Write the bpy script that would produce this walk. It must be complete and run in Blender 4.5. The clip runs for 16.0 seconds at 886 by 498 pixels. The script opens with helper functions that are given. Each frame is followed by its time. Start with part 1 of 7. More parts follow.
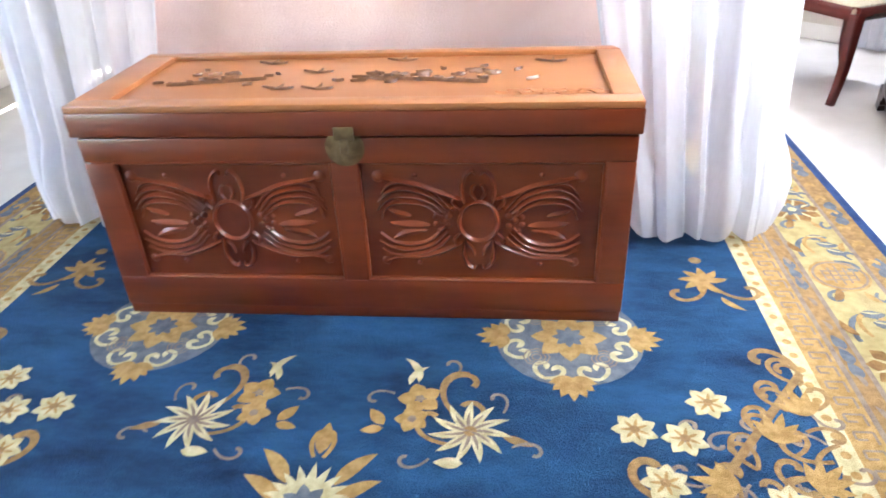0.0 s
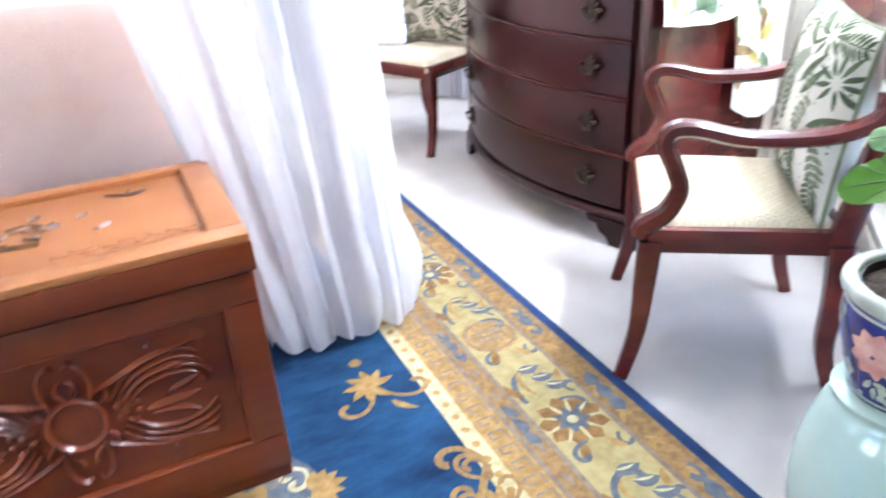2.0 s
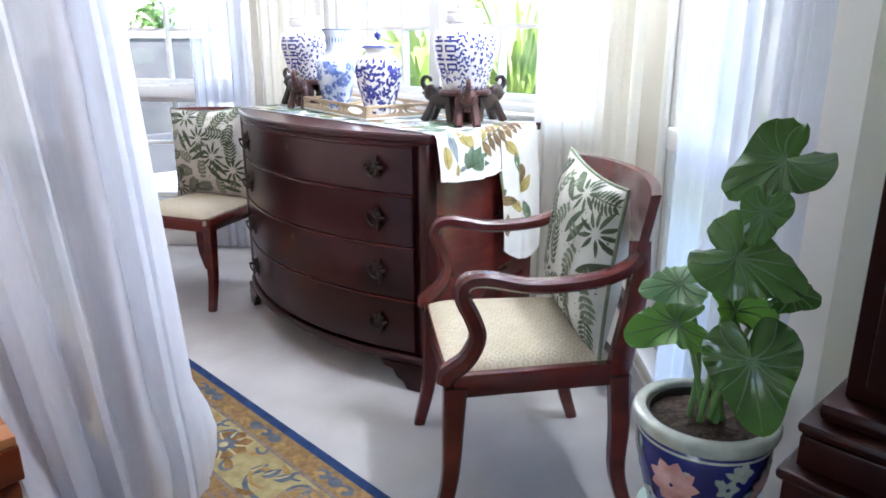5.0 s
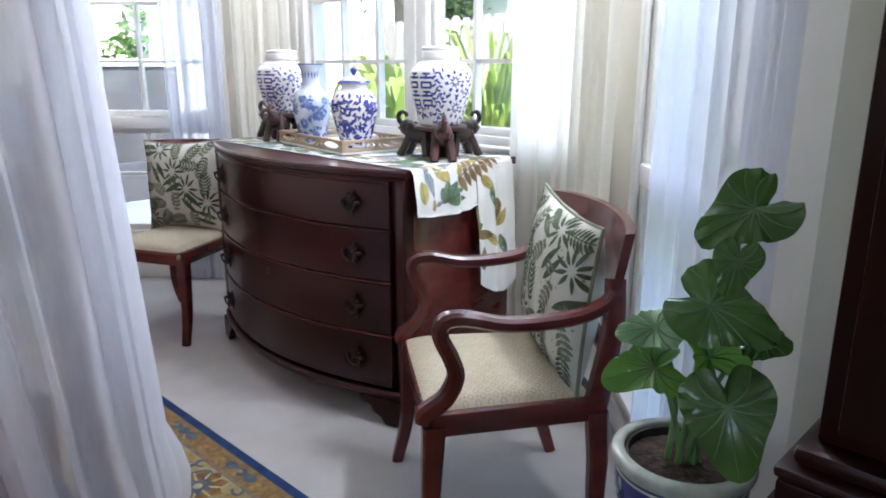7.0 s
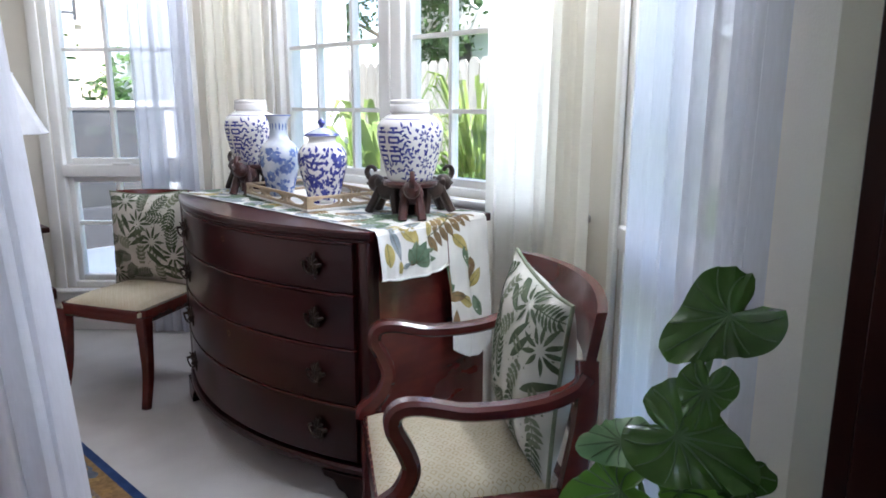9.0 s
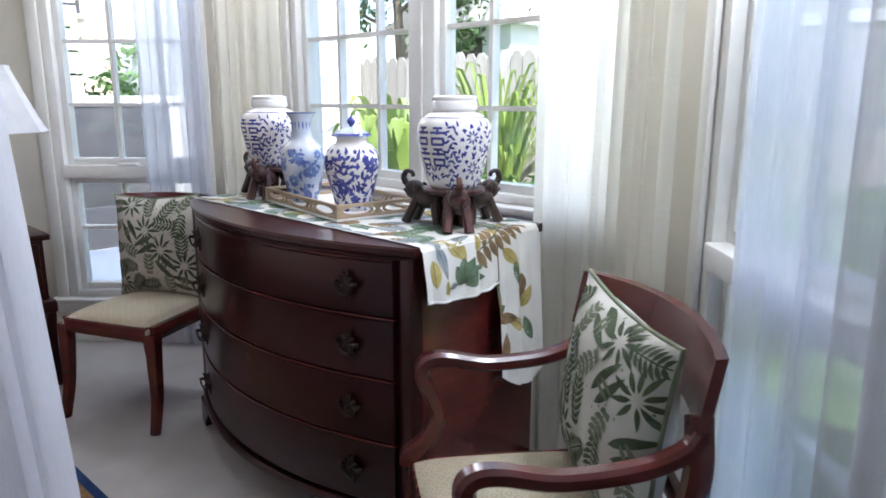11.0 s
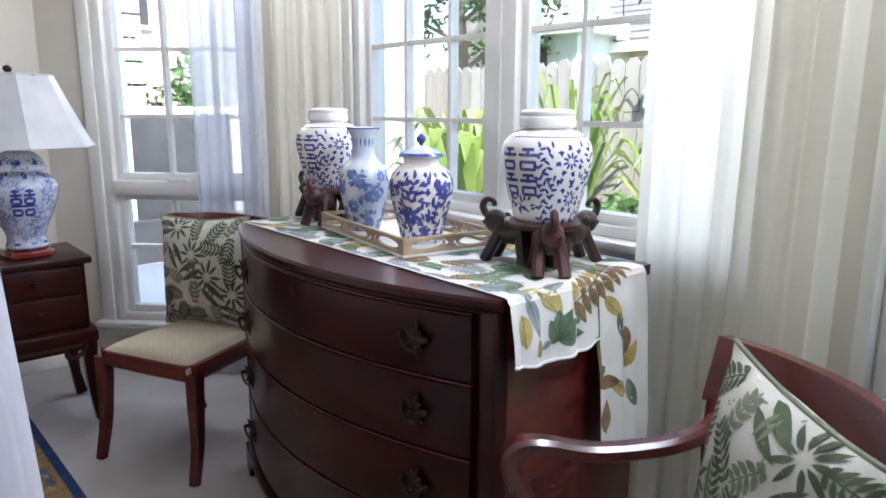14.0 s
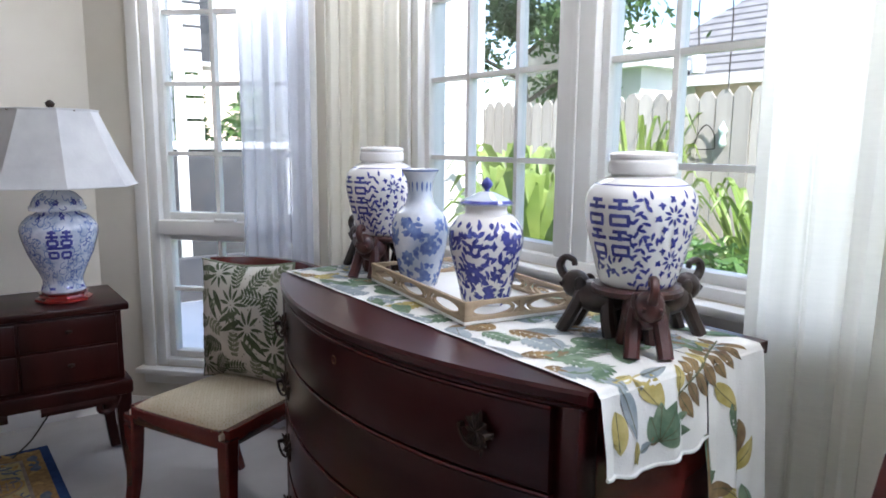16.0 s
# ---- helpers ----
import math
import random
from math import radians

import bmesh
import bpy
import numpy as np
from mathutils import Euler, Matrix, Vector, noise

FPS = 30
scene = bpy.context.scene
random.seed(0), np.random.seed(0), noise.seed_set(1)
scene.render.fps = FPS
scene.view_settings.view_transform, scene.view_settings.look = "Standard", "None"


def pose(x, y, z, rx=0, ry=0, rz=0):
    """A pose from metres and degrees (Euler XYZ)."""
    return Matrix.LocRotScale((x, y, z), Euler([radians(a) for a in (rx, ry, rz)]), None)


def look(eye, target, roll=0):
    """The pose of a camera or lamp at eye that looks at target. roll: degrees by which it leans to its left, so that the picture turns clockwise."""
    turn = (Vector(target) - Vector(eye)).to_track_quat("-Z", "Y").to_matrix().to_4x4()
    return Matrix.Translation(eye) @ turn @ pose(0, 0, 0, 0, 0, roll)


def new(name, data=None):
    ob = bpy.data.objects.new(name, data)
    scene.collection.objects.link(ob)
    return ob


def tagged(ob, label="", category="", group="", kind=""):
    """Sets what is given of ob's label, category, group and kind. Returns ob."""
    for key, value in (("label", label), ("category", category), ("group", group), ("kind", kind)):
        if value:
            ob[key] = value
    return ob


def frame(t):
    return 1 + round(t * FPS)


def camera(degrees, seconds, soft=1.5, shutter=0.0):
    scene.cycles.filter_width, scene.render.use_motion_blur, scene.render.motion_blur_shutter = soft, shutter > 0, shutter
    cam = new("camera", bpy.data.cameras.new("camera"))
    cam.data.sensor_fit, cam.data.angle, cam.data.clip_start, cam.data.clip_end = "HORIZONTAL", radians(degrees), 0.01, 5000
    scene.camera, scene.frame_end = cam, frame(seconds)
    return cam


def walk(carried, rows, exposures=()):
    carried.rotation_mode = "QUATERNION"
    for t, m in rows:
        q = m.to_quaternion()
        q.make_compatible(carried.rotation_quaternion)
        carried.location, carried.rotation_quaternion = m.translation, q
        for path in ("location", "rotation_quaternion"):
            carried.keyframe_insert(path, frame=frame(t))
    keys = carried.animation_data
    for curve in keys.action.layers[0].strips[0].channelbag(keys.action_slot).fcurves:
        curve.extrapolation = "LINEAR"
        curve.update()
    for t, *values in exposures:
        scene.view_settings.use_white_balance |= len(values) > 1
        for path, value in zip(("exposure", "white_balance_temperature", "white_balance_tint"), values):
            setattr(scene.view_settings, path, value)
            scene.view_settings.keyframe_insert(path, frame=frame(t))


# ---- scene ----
cam = camera(65.3, 16.0, soft=1.7, shutter=0.5)
PATH = [
    (0, (0.089, 0.076, 1.104), (-0.17, 1.78, 0.09), -2.8),
    (0.5, (0.126, 0.172, 1.107), (-0.03, 1.887, 0.09), -4.4),
    (1, (0.19, 0.251, 1.114), (0.271, 1.986, 0.121), -3.9),
    (1.5, (0.215, 0.303, 1.125), (0.551, 2.022, 0.16), -3.0),
    (2, (0.2, 0.378, 1.139), (0.893, 2.013, 0.217), -3.3),
    (2.5, (0.185, 0.423, 1.149), (1.111, 1.992, 0.325), -1.9),
    (3, (0.166, 0.452, 1.159), (1.216, 1.988, 0.426), -0.4),
    (3.5, (0.16, 0.463, 1.169), (1.318, 1.95, 0.5), -0.5),
    (4, (0.158, 0.454, 1.176), (1.441, 1.856, 0.552), -0.5),
    (6.5, (0.177, 0.424, 1.206), (1.499, 1.83, 0.681), 0.4),
    (7, (0.165, 0.44, 1.22), (1.535, 1.804, 0.708), 0.1),
    (7.5, (0.206, 0.452, 1.233), (1.624, 1.765, 0.718), -0.5),
    (8, (0.256, 0.476, 1.253), (1.705, 1.77, 0.775), 0.8),
    (8.5, (0.301, 0.489, 1.266), (1.726, 1.82, 0.82), 0.5),
    (9, (0.339, 0.488, 1.275), (1.733, 1.861, 0.861), 0.1),
    (11.5, (0.458, 0.842, 1.278), (1.838, 2.222, 0.839), 0.2),
    (12, (0.481, 0.878, 1.27), (1.824, 2.284, 0.804), 0.7),
    (12.5, (0.52, 0.924, 1.264), (1.826, 2.364, 0.797), -0.2),
    (13, (0.553, 0.985, 1.281), (1.854, 2.437, 0.833), 0.4),
    (13.5, (0.595, 1.044, 1.29), (1.881, 2.514, 0.858), -0.1),
    (14, (0.635, 1.08, 1.287), (1.907, 2.571, 0.888), 0.3),
    (14.5, (0.662, 1.126, 1.285), (1.899, 2.649, 0.897), 0.1),
    (15, (0.717, 1.203, 1.286), (1.914, 2.761, 0.914), 0.6),
    (15.5, (0.764, 1.269, 1.296), (1.936, 2.855, 0.958), 0.5),
    (16, (0.793, 1.316, 1.301), (1.951, 2.918, 0.996), 0.5),
]
EXPOSURES = [(t, ev, k, 17) for t, ev, k in ((0, 4.30, 6250), (1.5, 4.28, 5950), (2.5, 3.90, 5850), (3.0, 3.62, 5800), (4.2, 3.18, 5850), (6.5, 2.42, 5950), (9, 1.94, 6000), (11.5, 1.82, 6000), (14, 1.82, 6050), (16, 1.62, 6050))]
walk(cam, [(t, look(eye, target, roll)) for t, eye, target, roll in PATH], EXPOSURES)

# ---- world and sun ----
world = bpy.data.worlds.new("sky")
scene.world = world
world.use_nodes = True
wn = world.node_tree
sky = wn.nodes.new("ShaderNodeTexSky")
sky.sky_type = 'NISHITA'
sky.sun_disc = False
sky.sun_elevation = radians(48)
sky.sun_rotation = radians(200)
wn.links.new(sky.outputs[0], wn.nodes["Background"].inputs[0])
wn.nodes["Background"].inputs[1].default_value = 0.15
sun_data = bpy.data.lights.new("sun", 'SUN')
sun_data.energy, sun_data.angle, sun_data.color = 4.8, radians(0.6), (1.0, 0.95, 0.86)
sun = new("sun", sun_data)
sun.matrix_world = look((-4, -9, 11), (0, 0, 0))


def sky_lamp(x, y, z, nx, ny, w, h, watts, color=(0.95, 0.98, 1.0)):
    """Area lamp added in a window's opening, mostly high up, as extra sky light."""
    data = bpy.data.lights.new("window_fill_lamp", 'AREA')
    data.shape, data.size, data.size_y, data.energy, data.color = 'RECTANGLE', w, h, watts, color
    ob = new("window_fill_lamp", data)
    ob.matrix_world = look((x, y, z), (x + nx, y + ny, z - 0.25))


sky_lamp(2.44, 2.79, 2.06, -1, 0, 1.82, 0.2, 9)
# strip lamp added behind the cream curtain to make the cloth glow
sky_lamp(2.52, 2.05, 1.56, -1, 0, 0.36, 1.2, 1.3)
sky_lamp(1.87, 4.40, 2.06, -0.7, -0.7, 0.6, 0.2, 2.6)
sky_lamp(1.90, 1.25, 2.06, -0.7, 0.7, 0.6, 0.2, 10.5)
# fill lamps added over the assumed west windows, which stay out of view
sky_lamp(-3.0, -0.1, 1.3, 1, 0, 1.5, 1.8, 0.6)
sky_lamp(-3.0, 2.6, 1.4, 1, 0, 0.9, 1.5, 0.5)


# ---- material helpers ----
def rgb(c):
    return (c[0], c[1], c[2], 1.0)


def mat(name, col, rough=0.5, col2=None, scale=8.0, metal=0.0, bump=0.0, bscale=60.0, stretch=(1, 1, 1), coat=0.0, mid=(0.35, 0.65), rnd=0.0, spec=0.5, sub=0.0, trans=0.0, grit=0.5):
    m = bpy.data.materials.new(name)
    m.use_nodes = True
    nt = m.node_tree
    b = nt.nodes["Principled BSDF"]
    b.inputs["Roughness"].default_value = rough
    b.inputs["Metallic"].default_value = metal
    b.inputs["Specular IOR Level"].default_value = spec
    b.inputs["Coat Weight"].default_value = coat
    b.inputs["Coat Roughness"].default_value = 0.12
    tc = nt.nodes.new("ShaderNodeTexCoord")
    mp = nt.nodes.new("ShaderNodeMapping")
    mp.inputs["Scale"].default_value = stretch
    nt.links.new(tc.outputs["Object"], mp.inputs["Vector"])
    n1 = nt.nodes.new("ShaderNodeTexNoise")
    n1.inputs["Scale"].default_value = scale
    n1.inputs["Detail"].default_value = 6.0
    n1.inputs["Roughness"].default_value = grit
    nt.links.new(mp.outputs[0], n1.inputs["Vector"])
    cr = nt.nodes.new("ShaderNodeValToRGB")
    cr.color_ramp.elements[0].position, cr.color_ramp.elements[1].position = mid
    cr.color_ramp.elements[0].color = rgb(col)
    cr.color_ramp.elements[1].color = rgb(col2 or col)
    nt.links.new(n1.outputs["Fac"], cr.inputs[0])
    out = cr.outputs[0]
    if rnd:
        oi = nt.nodes.new("ShaderNodeObjectInfo")
        mr = nt.nodes.new("ShaderNodeMapRange")
        mr.inputs[3].default_value, mr.inputs[4].default_value = 1 - rnd, 1 + rnd
        nt.links.new(oi.outputs["Random"], mr.inputs[0])
        mx = nt.nodes.new("ShaderNodeVectorMath")
        mx.operation = 'SCALE'
        nt.links.new(out, mx.inputs[0])
        nt.links.new(mr.outputs[0], mx.inputs["Scale"])
        out = mx.outputs[0]
    nt.links.new(out, b.inputs["Base Color"])
    if bump:
        n2 = nt.nodes.new("ShaderNodeTexNoise")
        n2.inputs["Scale"].default_value = bscale
        n2.inputs["Detail"].default_value = 4.0
        nt.links.new(mp.outputs[0], n2.inputs["Vector"])
        bp = nt.nodes.new("ShaderNodeBump")
        bp.inputs["Strength"].default_value = bump
        bp.inputs["Distance"].default_value = 0.01
        nt.links.new(n2.outputs["Fac"], bp.inputs["Height"])
        nt.links.new(bp.outputs[0], b.inputs["Normal"])
    if trans:
        ts = nt.nodes.new("ShaderNodeBsdfTranslucent")
        nt.links.new(out, ts.inputs[0])
        mixs = nt.nodes.new("ShaderNodeMixShader")
        mixs.inputs[0].default_value = trans
        nt.links.new(b.outputs[0], mixs.inputs[1])
        nt.links.new(ts.outputs[0], mixs.inputs[2])
        nt.links.new(mixs.outputs[0], nt.nodes["Material Output"].inputs[0])
    return m


def cloth_mat(name, col, clear=0.3, trans=0.5, weave=220.0, thread=(1, 1, 0.12), dark=0.86):
    """A woven cloth that lets some light and sight through."""
    m = bpy.data.materials.new(name)
    m.use_nodes = True
    nt = m.node_tree
    nt.nodes.remove(nt.nodes["Principled BSDF"])
    tc = nt.nodes.new("ShaderNodeTexCoord")
    ns = nt.nodes.new("ShaderNodeTexNoise")
    ns.inputs["Scale"].default_value = weave
    mp = nt.nodes.new("ShaderNodeMapping")
    mp.inputs["Scale"].default_value = thread
    nt.links.new(tc.outputs["Object"], mp.inputs[0])
    nt.links.new(mp.outputs[0], ns.inputs["Vector"])
    ramp = nt.nodes.new("ShaderNodeValToRGB")
    ramp.color_ramp.elements[0].color = rgb([c * dark for c in col])
    ramp.color_ramp.elements[1].color = rgb(col)
    nt.links.new(ns.outputs["Fac"], ramp.inputs[0])
    d = nt.nodes.new("ShaderNodeBsdfDiffuse")
    t = nt.nodes.new("ShaderNodeBsdfTranslucent")
    g = nt.nodes.new("ShaderNodeBsdfTransparent")
    for s in (d, t):
        nt.links.new(ramp.outputs[0], s.inputs[0])
    a = nt.nodes.new("ShaderNodeMixShader")
    a.inputs[0].default_value = trans
    nt.links.new(d.outputs[0], a.inputs[1])
    nt.links.new(t.outputs[0], a.inputs[2])
    b = nt.nodes.new("ShaderNodeMixShader")
    b.inputs[0].default_value = clear
    nt.links.new(a.outputs[0], b.inputs[1])
    nt.links.new(g.outputs[0], b.inputs[2])
    nt.links.new(b.outputs[0], nt.nodes["Material Output"].inputs[0])
    return m


def glass_mat():
    m = bpy.data.materials.new("window_glass")
    m.use_nodes = True
    nt = m.node_tree
    nt.nodes.remove(nt.nodes["Principled BSDF"])
    tr = nt.nodes.new("ShaderNodeBsdfTransparent")
    tr.inputs[0].default_value = (0.96, 0.98, 0.98, 1)
    gl = nt.nodes.new("ShaderNodeBsdfGlossy")
    gl.inputs["Roughness"].default_value = 0.03
    lw = nt.nodes.new("ShaderNodeLayerWeight")
    lw.inputs[0].default_value = 0.25
    fr = nt.nodes.new("ShaderNodeMapRange")
    fr.inputs[1].default_value, fr.inputs[2].default_value = 0.0, 1.0
    fr.inputs[3].default_value, fr.inputs[4].default_value = 0.02, 0.30
    nt.links.new(lw.outputs["Facing"], fr.inputs[0])
    mx = nt.nodes.new("ShaderNodeMixShader")
    nt.links.new(fr.outputs[0], mx.inputs[0])
    nt.links.new(tr.outputs[0], mx.inputs[1])
    nt.links.new(gl.outputs[0], mx.inputs[2])
    nt.links.new(mx.outputs[0], nt.nodes["Material Output"].inputs[0])
    return m


M_WALL = mat("cream_wall_paint", (0.66, 0.62, 0.54), 0.75, (0.71, 0.67, 0.59), 2.5, bump=0.08, bscale=180)
M_CEIL = mat("ceiling_paint", (0.82, 0.80, 0.76), 0.9, (0.78, 0.76, 0.72), 3.0, bump=0.15, bscale=90)
M_TRIM = mat("white_gloss_trim", (0.84, 0.83, 0.80), 0.35, (0.78, 0.77, 0.73), 5.0, bump=0.03)
M_CARPET = mat("white_carpet", (0.47, 0.455, 0.44), 0.95, (0.53, 0.515, 0.50), 5.0, bump=0.6, bscale=420)
M_GLASS = glass_mat()
M_SHEER = cloth_mat("white_sheer", (0.84, 0.87, 0.95), 0.25, 0.6)
M_DRAPE = cloth_mat("white_bed_voile", (0.86, 0.88, 0.93), 0.26, 0.55)
M_CREAM = cloth_mat("cream_curtain_cloth", (0.96, 0.945, 0.87), 0.0, 0.62, 150.0, (0.1, 0.1, 1), 0.93)
M_MAHOG = mat("red_mahogany", (0.016, 0.0018, 0.0022), 0.28, (0.038, 0.0038, 0.0040), 4.0, stretch=(1, 0.3, 1), spec=0.3, coat=0.16, bump=0.03, bscale=20)
M_MAHOGX = mat("mahogany_frame", (0.065, 0.0085, 0.008), 0.25, (0.115, 0.017, 0.013), 14.0, stretch=(0.4, 0.4, 1), coat=0.3, bump=0.02)
M_DARKM = mat("dark_mahogany", (0.012, 0.0034, 0.003), 0.32, (0.028, 0.006, 0.005), 7.0, stretch=(1, 1, 0.15), spec=0.18, coat=0.03)
# chest front and sides: shade on the front is partly in this dark tone
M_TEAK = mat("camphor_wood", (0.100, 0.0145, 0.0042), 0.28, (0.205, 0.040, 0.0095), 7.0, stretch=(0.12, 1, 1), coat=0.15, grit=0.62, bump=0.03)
M_TEAKD = mat("camphor_wood_carved", (0.125, 0.019, 0.005), 0.34, (0.225, 0.044, 0.011), 9.0, coat=0.08)
# paler copy of M_TEAK for the lid's top, the brighter-lit face
M_TEAKT = mat("camphor_wood_lit_top", (0.26, 0.088, 0.027), 0.34, (0.37, 0.145, 0.05), 5.0, stretch=(0.12, 1, 1), coat=0.1, bump=0.03)
M_CARVE = mat("dark_carving", (0.07, 0.025, 0.012), 0.35, (0.20, 0.09, 0.04), 30.0)
M_BRASS = mat("aged_brass", (0.11, 0.075, 0.035), 0.5, (0.21, 0.15, 0.075), 40.0, metal=0.6)
M_BRASSD = mat("dark_bronze", (0.014, 0.009, 0.007), 0.5, (0.036, 0.022, 0.014), 50.0, metal=0.2, spec=0.3)
M_PINK = mat("pink_coverlet_cloth", (0.72, 0.50, 0.44), 0.9, (0.78, 0.57, 0.51), 6.0, bump=0.3, bscale=160)
M_BLUE = mat("blue_wool", (0.0022, 0.012, 0.046), 0.95, (0.019, 0.088, 0.205), 3.4, mid=(0.30, 0.66), stretch=(0.55, 1.3, 1), grit=0.72, bump=0.9, bscale=300, spec=0.2)
M_NAVY = mat("navy_wool", (0.012, 0.032, 0.10), 0.95, (0.02, 0.05, 0.14), 20.0, bump=0.5, bscale=300, spec=0.2)
M_GOLD = mat("gold_wool", (0.25, 0.15, 0.05), 0.95, (0.38, 0.245, 0.095), 45.0, bump=0.6, bscale=300, spec=0.2)
M_OCHRE = mat("ochre_wool", (0.19, 0.115, 0.05), 0.95, (0.29, 0.18, 0.075), 60.0, bump=0.6, bscale=300, spec=0.2)
M_TAUPE = mat("taupe_wool", (0.16, 0.12, 0.10), 0.95, (0.24, 0.19, 0.15), 40.0, bump=0.6, bscale=300, spec=0.2)
M_IVORY = mat("ivory_wool", (0.36, 0.31, 0.17), 0.95, (0.52, 0.46, 0.29), 45.0, bump=0.6, bscale=300, spec=0.2)
M_SAND = mat("sand_wool", (0.28, 0.225, 0.10), 0.95, (0.38, 0.32, 0.155), 30.0, bump=0.6, bscale=300, spec=0.2)
M_BROWNW = mat("brown_wool", (0.16, 0.085, 0.028), 0.95, (0.27, 0.155, 0.055), 40.0, bump=0.6, bscale=300, spec=0.2)
M_SLATE = mat("slate_wool", (0.07, 0.09, 0.12), 0.95, (0.12, 0.14, 0.17), 40.0, bump=0.5, bscale=300, spec=0.2)
M_PORC = mat("white_porcelain", (0.74, 0.72, 0.70), 0.10, (0.80, 0.79, 0.77), 6.0, coat=0.3)
M_PORCB = mat("bluish_porcelain", (0.36, 0.43, 0.55), 0.12, (0.64, 0.67, 0.70), 11.0, coat=0.3)
M_COBALT = mat("cobalt_glaze", (0.03, 0.035, 0.20), 0.15, (0.075, 0.085, 0.33), 60.0, coat=0.3)
M_COBALT2 = mat("soft_cobalt_glaze", (0.07, 0.11, 0.32), 0.15, (0.19, 0.27, 0.50), 45.0, coat=0.3)
M_NAVYGL = mat("navy_enamel", (0.018, 0.020, 0.12), 0.12, (0.03, 0.035, 0.18), 10.0, coat=0.5)
M_CELADON = mat("celadon_glaze", (0.42, 0.55, 0.50), 0.08, (0.50, 0.62, 0.57), 4.0, coat=0.6)
M_CRACKLE = mat("pale_glazed_rim", (0.31, 0.34, 0.30), 0.15, (0.45, 0.47, 0.41), 25.0, coat=0.4)
M_ROSE = mat("rose_enamel", (0.50, 0.22, 0.20), 0.2, (0.68, 0.42, 0.38), 30.0)
M_SAGEGL = mat("sage_enamel", (0.22, 0.30, 0.26), 0.2, (0.48, 0.50, 0.42), 40.0)
M_SOIL = mat("potting_soil", (0.025, 0.016, 0.011), 0.95, (0.08, 0.05, 0.035), 60.0, bump=1.0, bscale=90)
M_LEAF = mat("dark_green_leaf", (0.030, 0.082, 0.015), 0.22, (0.062, 0.140, 0.028), 7.0, trans=0.2, bump=0.25, bscale=24, coat=0.45)
M_LEAFL = mat("young_and_backlit_leaf", (0.075, 0.20, 0.022), 0.3, (0.13, 0.29, 0.045), 7.0, trans=0.4)
M_LEAFP = mat("pale_green_leaf", (0.13, 0.26, 0.11), 0.4, (0.24, 0.38, 0.19), 16.0, trans=0.35)
M_VEIN = mat("leaf_vein", (0.060, 0.125, 0.045), 0.4, (0.09, 0.17, 0.06), 20.0)
M_STEM = mat("plant_stem", (0.09, 0.20, 0.05), 0.45, (0.16, 0.28, 0.09), 12.0)
M_UPH = mat("cream_upholstery", (0.50, 0.45, 0.33), 0.9, (0.58, 0.53, 0.41), 12.0, bump=0.4, bscale=350)
M_UPHD = mat("upholstery_figure", (0.36, 0.28, 0.16), 0.9, (0.43, 0.35, 0.21), 30.0)
M_LINEN = mat("ivory_linen", (0.55, 0.535, 0.475), 0.95, (0.62, 0.60, 0.54), 14.0, bump=0.3, bscale=400)
M_FERN = mat("printed_green", (0.055, 0.078, 0.040), 0.95, (0.095, 0.125, 0.068), 20.0)
M_FERN2 = mat("printed_sage", (0.15, 0.175, 0.11), 0.95, (0.23, 0.25, 0.17), 20.0)
M_RUNNER = mat("white_runner_cloth", (0.70, 0.69, 0.66), 0.95, (0.78, 0.77, 0.74), 10.0, bump=0.3, bscale=300)
M_PYEL = mat("printed_yellow", (0.34, 0.27, 0.075), 0.95, (0.52, 0.43, 0.17), 25.0)
M_PGRN = mat("printed_leaf_green", (0.075, 0.135, 0.08), 0.95, (0.20, 0.27, 0.18), 25.0)
M_PVEIN = mat("printed_dark_olive", (0.07, 0.075, 0.035), 0.95, (0.14, 0.13, 0.07), 25.0)
M_PBRN = mat("printed_brown", (0.14, 0.09, 0.05), 0.95, (0.30, 0.20, 0.09), 25.0)
M_PGRY = mat("printed_grey_blue", (0.20, 0.24, 0.26), 0.95, (0.34, 0.38, 0.40), 25.0)
M_TRAY = mat("weathered_tray_wood", (0.33, 0.24, 0.15), 0.6, (0.46, 0.35, 0.23), 9.0, stretch=(1, 0.2, 4), bump=0.2)
M_EBONY = mat("dark_carved_wood", (0.016, 0.009, 0.007), 0.38, (0.042, 0.022, 0.016), 20.0, bump=0.15, bscale=80)
M_EBONYR = mat("reddish_carved_wood", (0.036, 0.010, 0.009), 0.36, (0.07, 0.019, 0.016), 20.0, bump=0.15, bscale=80)
M_PORCL = mat("pale_blue_porcelain", (0.46, 0.52, 0.62), 0.12, (0.66, 0.69, 0.73), 20.0, coat=0.3)
M_PORCB2 = mat("lamp_porcelain", (0.34, 0.40, 0.53), 0.12, (0.56, 0.60, 0.68), 30.0, coat=0.3)
M_SHADE = mat("white_lampshade_cloth", (0.58, 0.585, 0.60), 0.9, (0.68, 0.685, 0.69), 9.0, bump=0.1, bscale=60, trans=0.25)
M_LACQ = mat("red_lacquer", (0.16, 0.012, 0.010), 0.2, (0.22, 0.02, 0.016), 12.0, coat=0.5)
M_CORD = mat("dark_cord", (0.03, 0.025, 0.02), 0.6)
M_LAWN = mat("lawn", (0.05, 0.11, 0.025), 0.95, (0.11, 0.19, 0.05), 3.0, bump=0.8, bscale=60)
M_FENCE = mat("grey_fence_board", (0.34, 0.32, 0.28), 0.9, (0.50, 0.47, 0.42), 6.0, stretch=(1, 1, 0.1), rnd=0.15, bump=0.3)
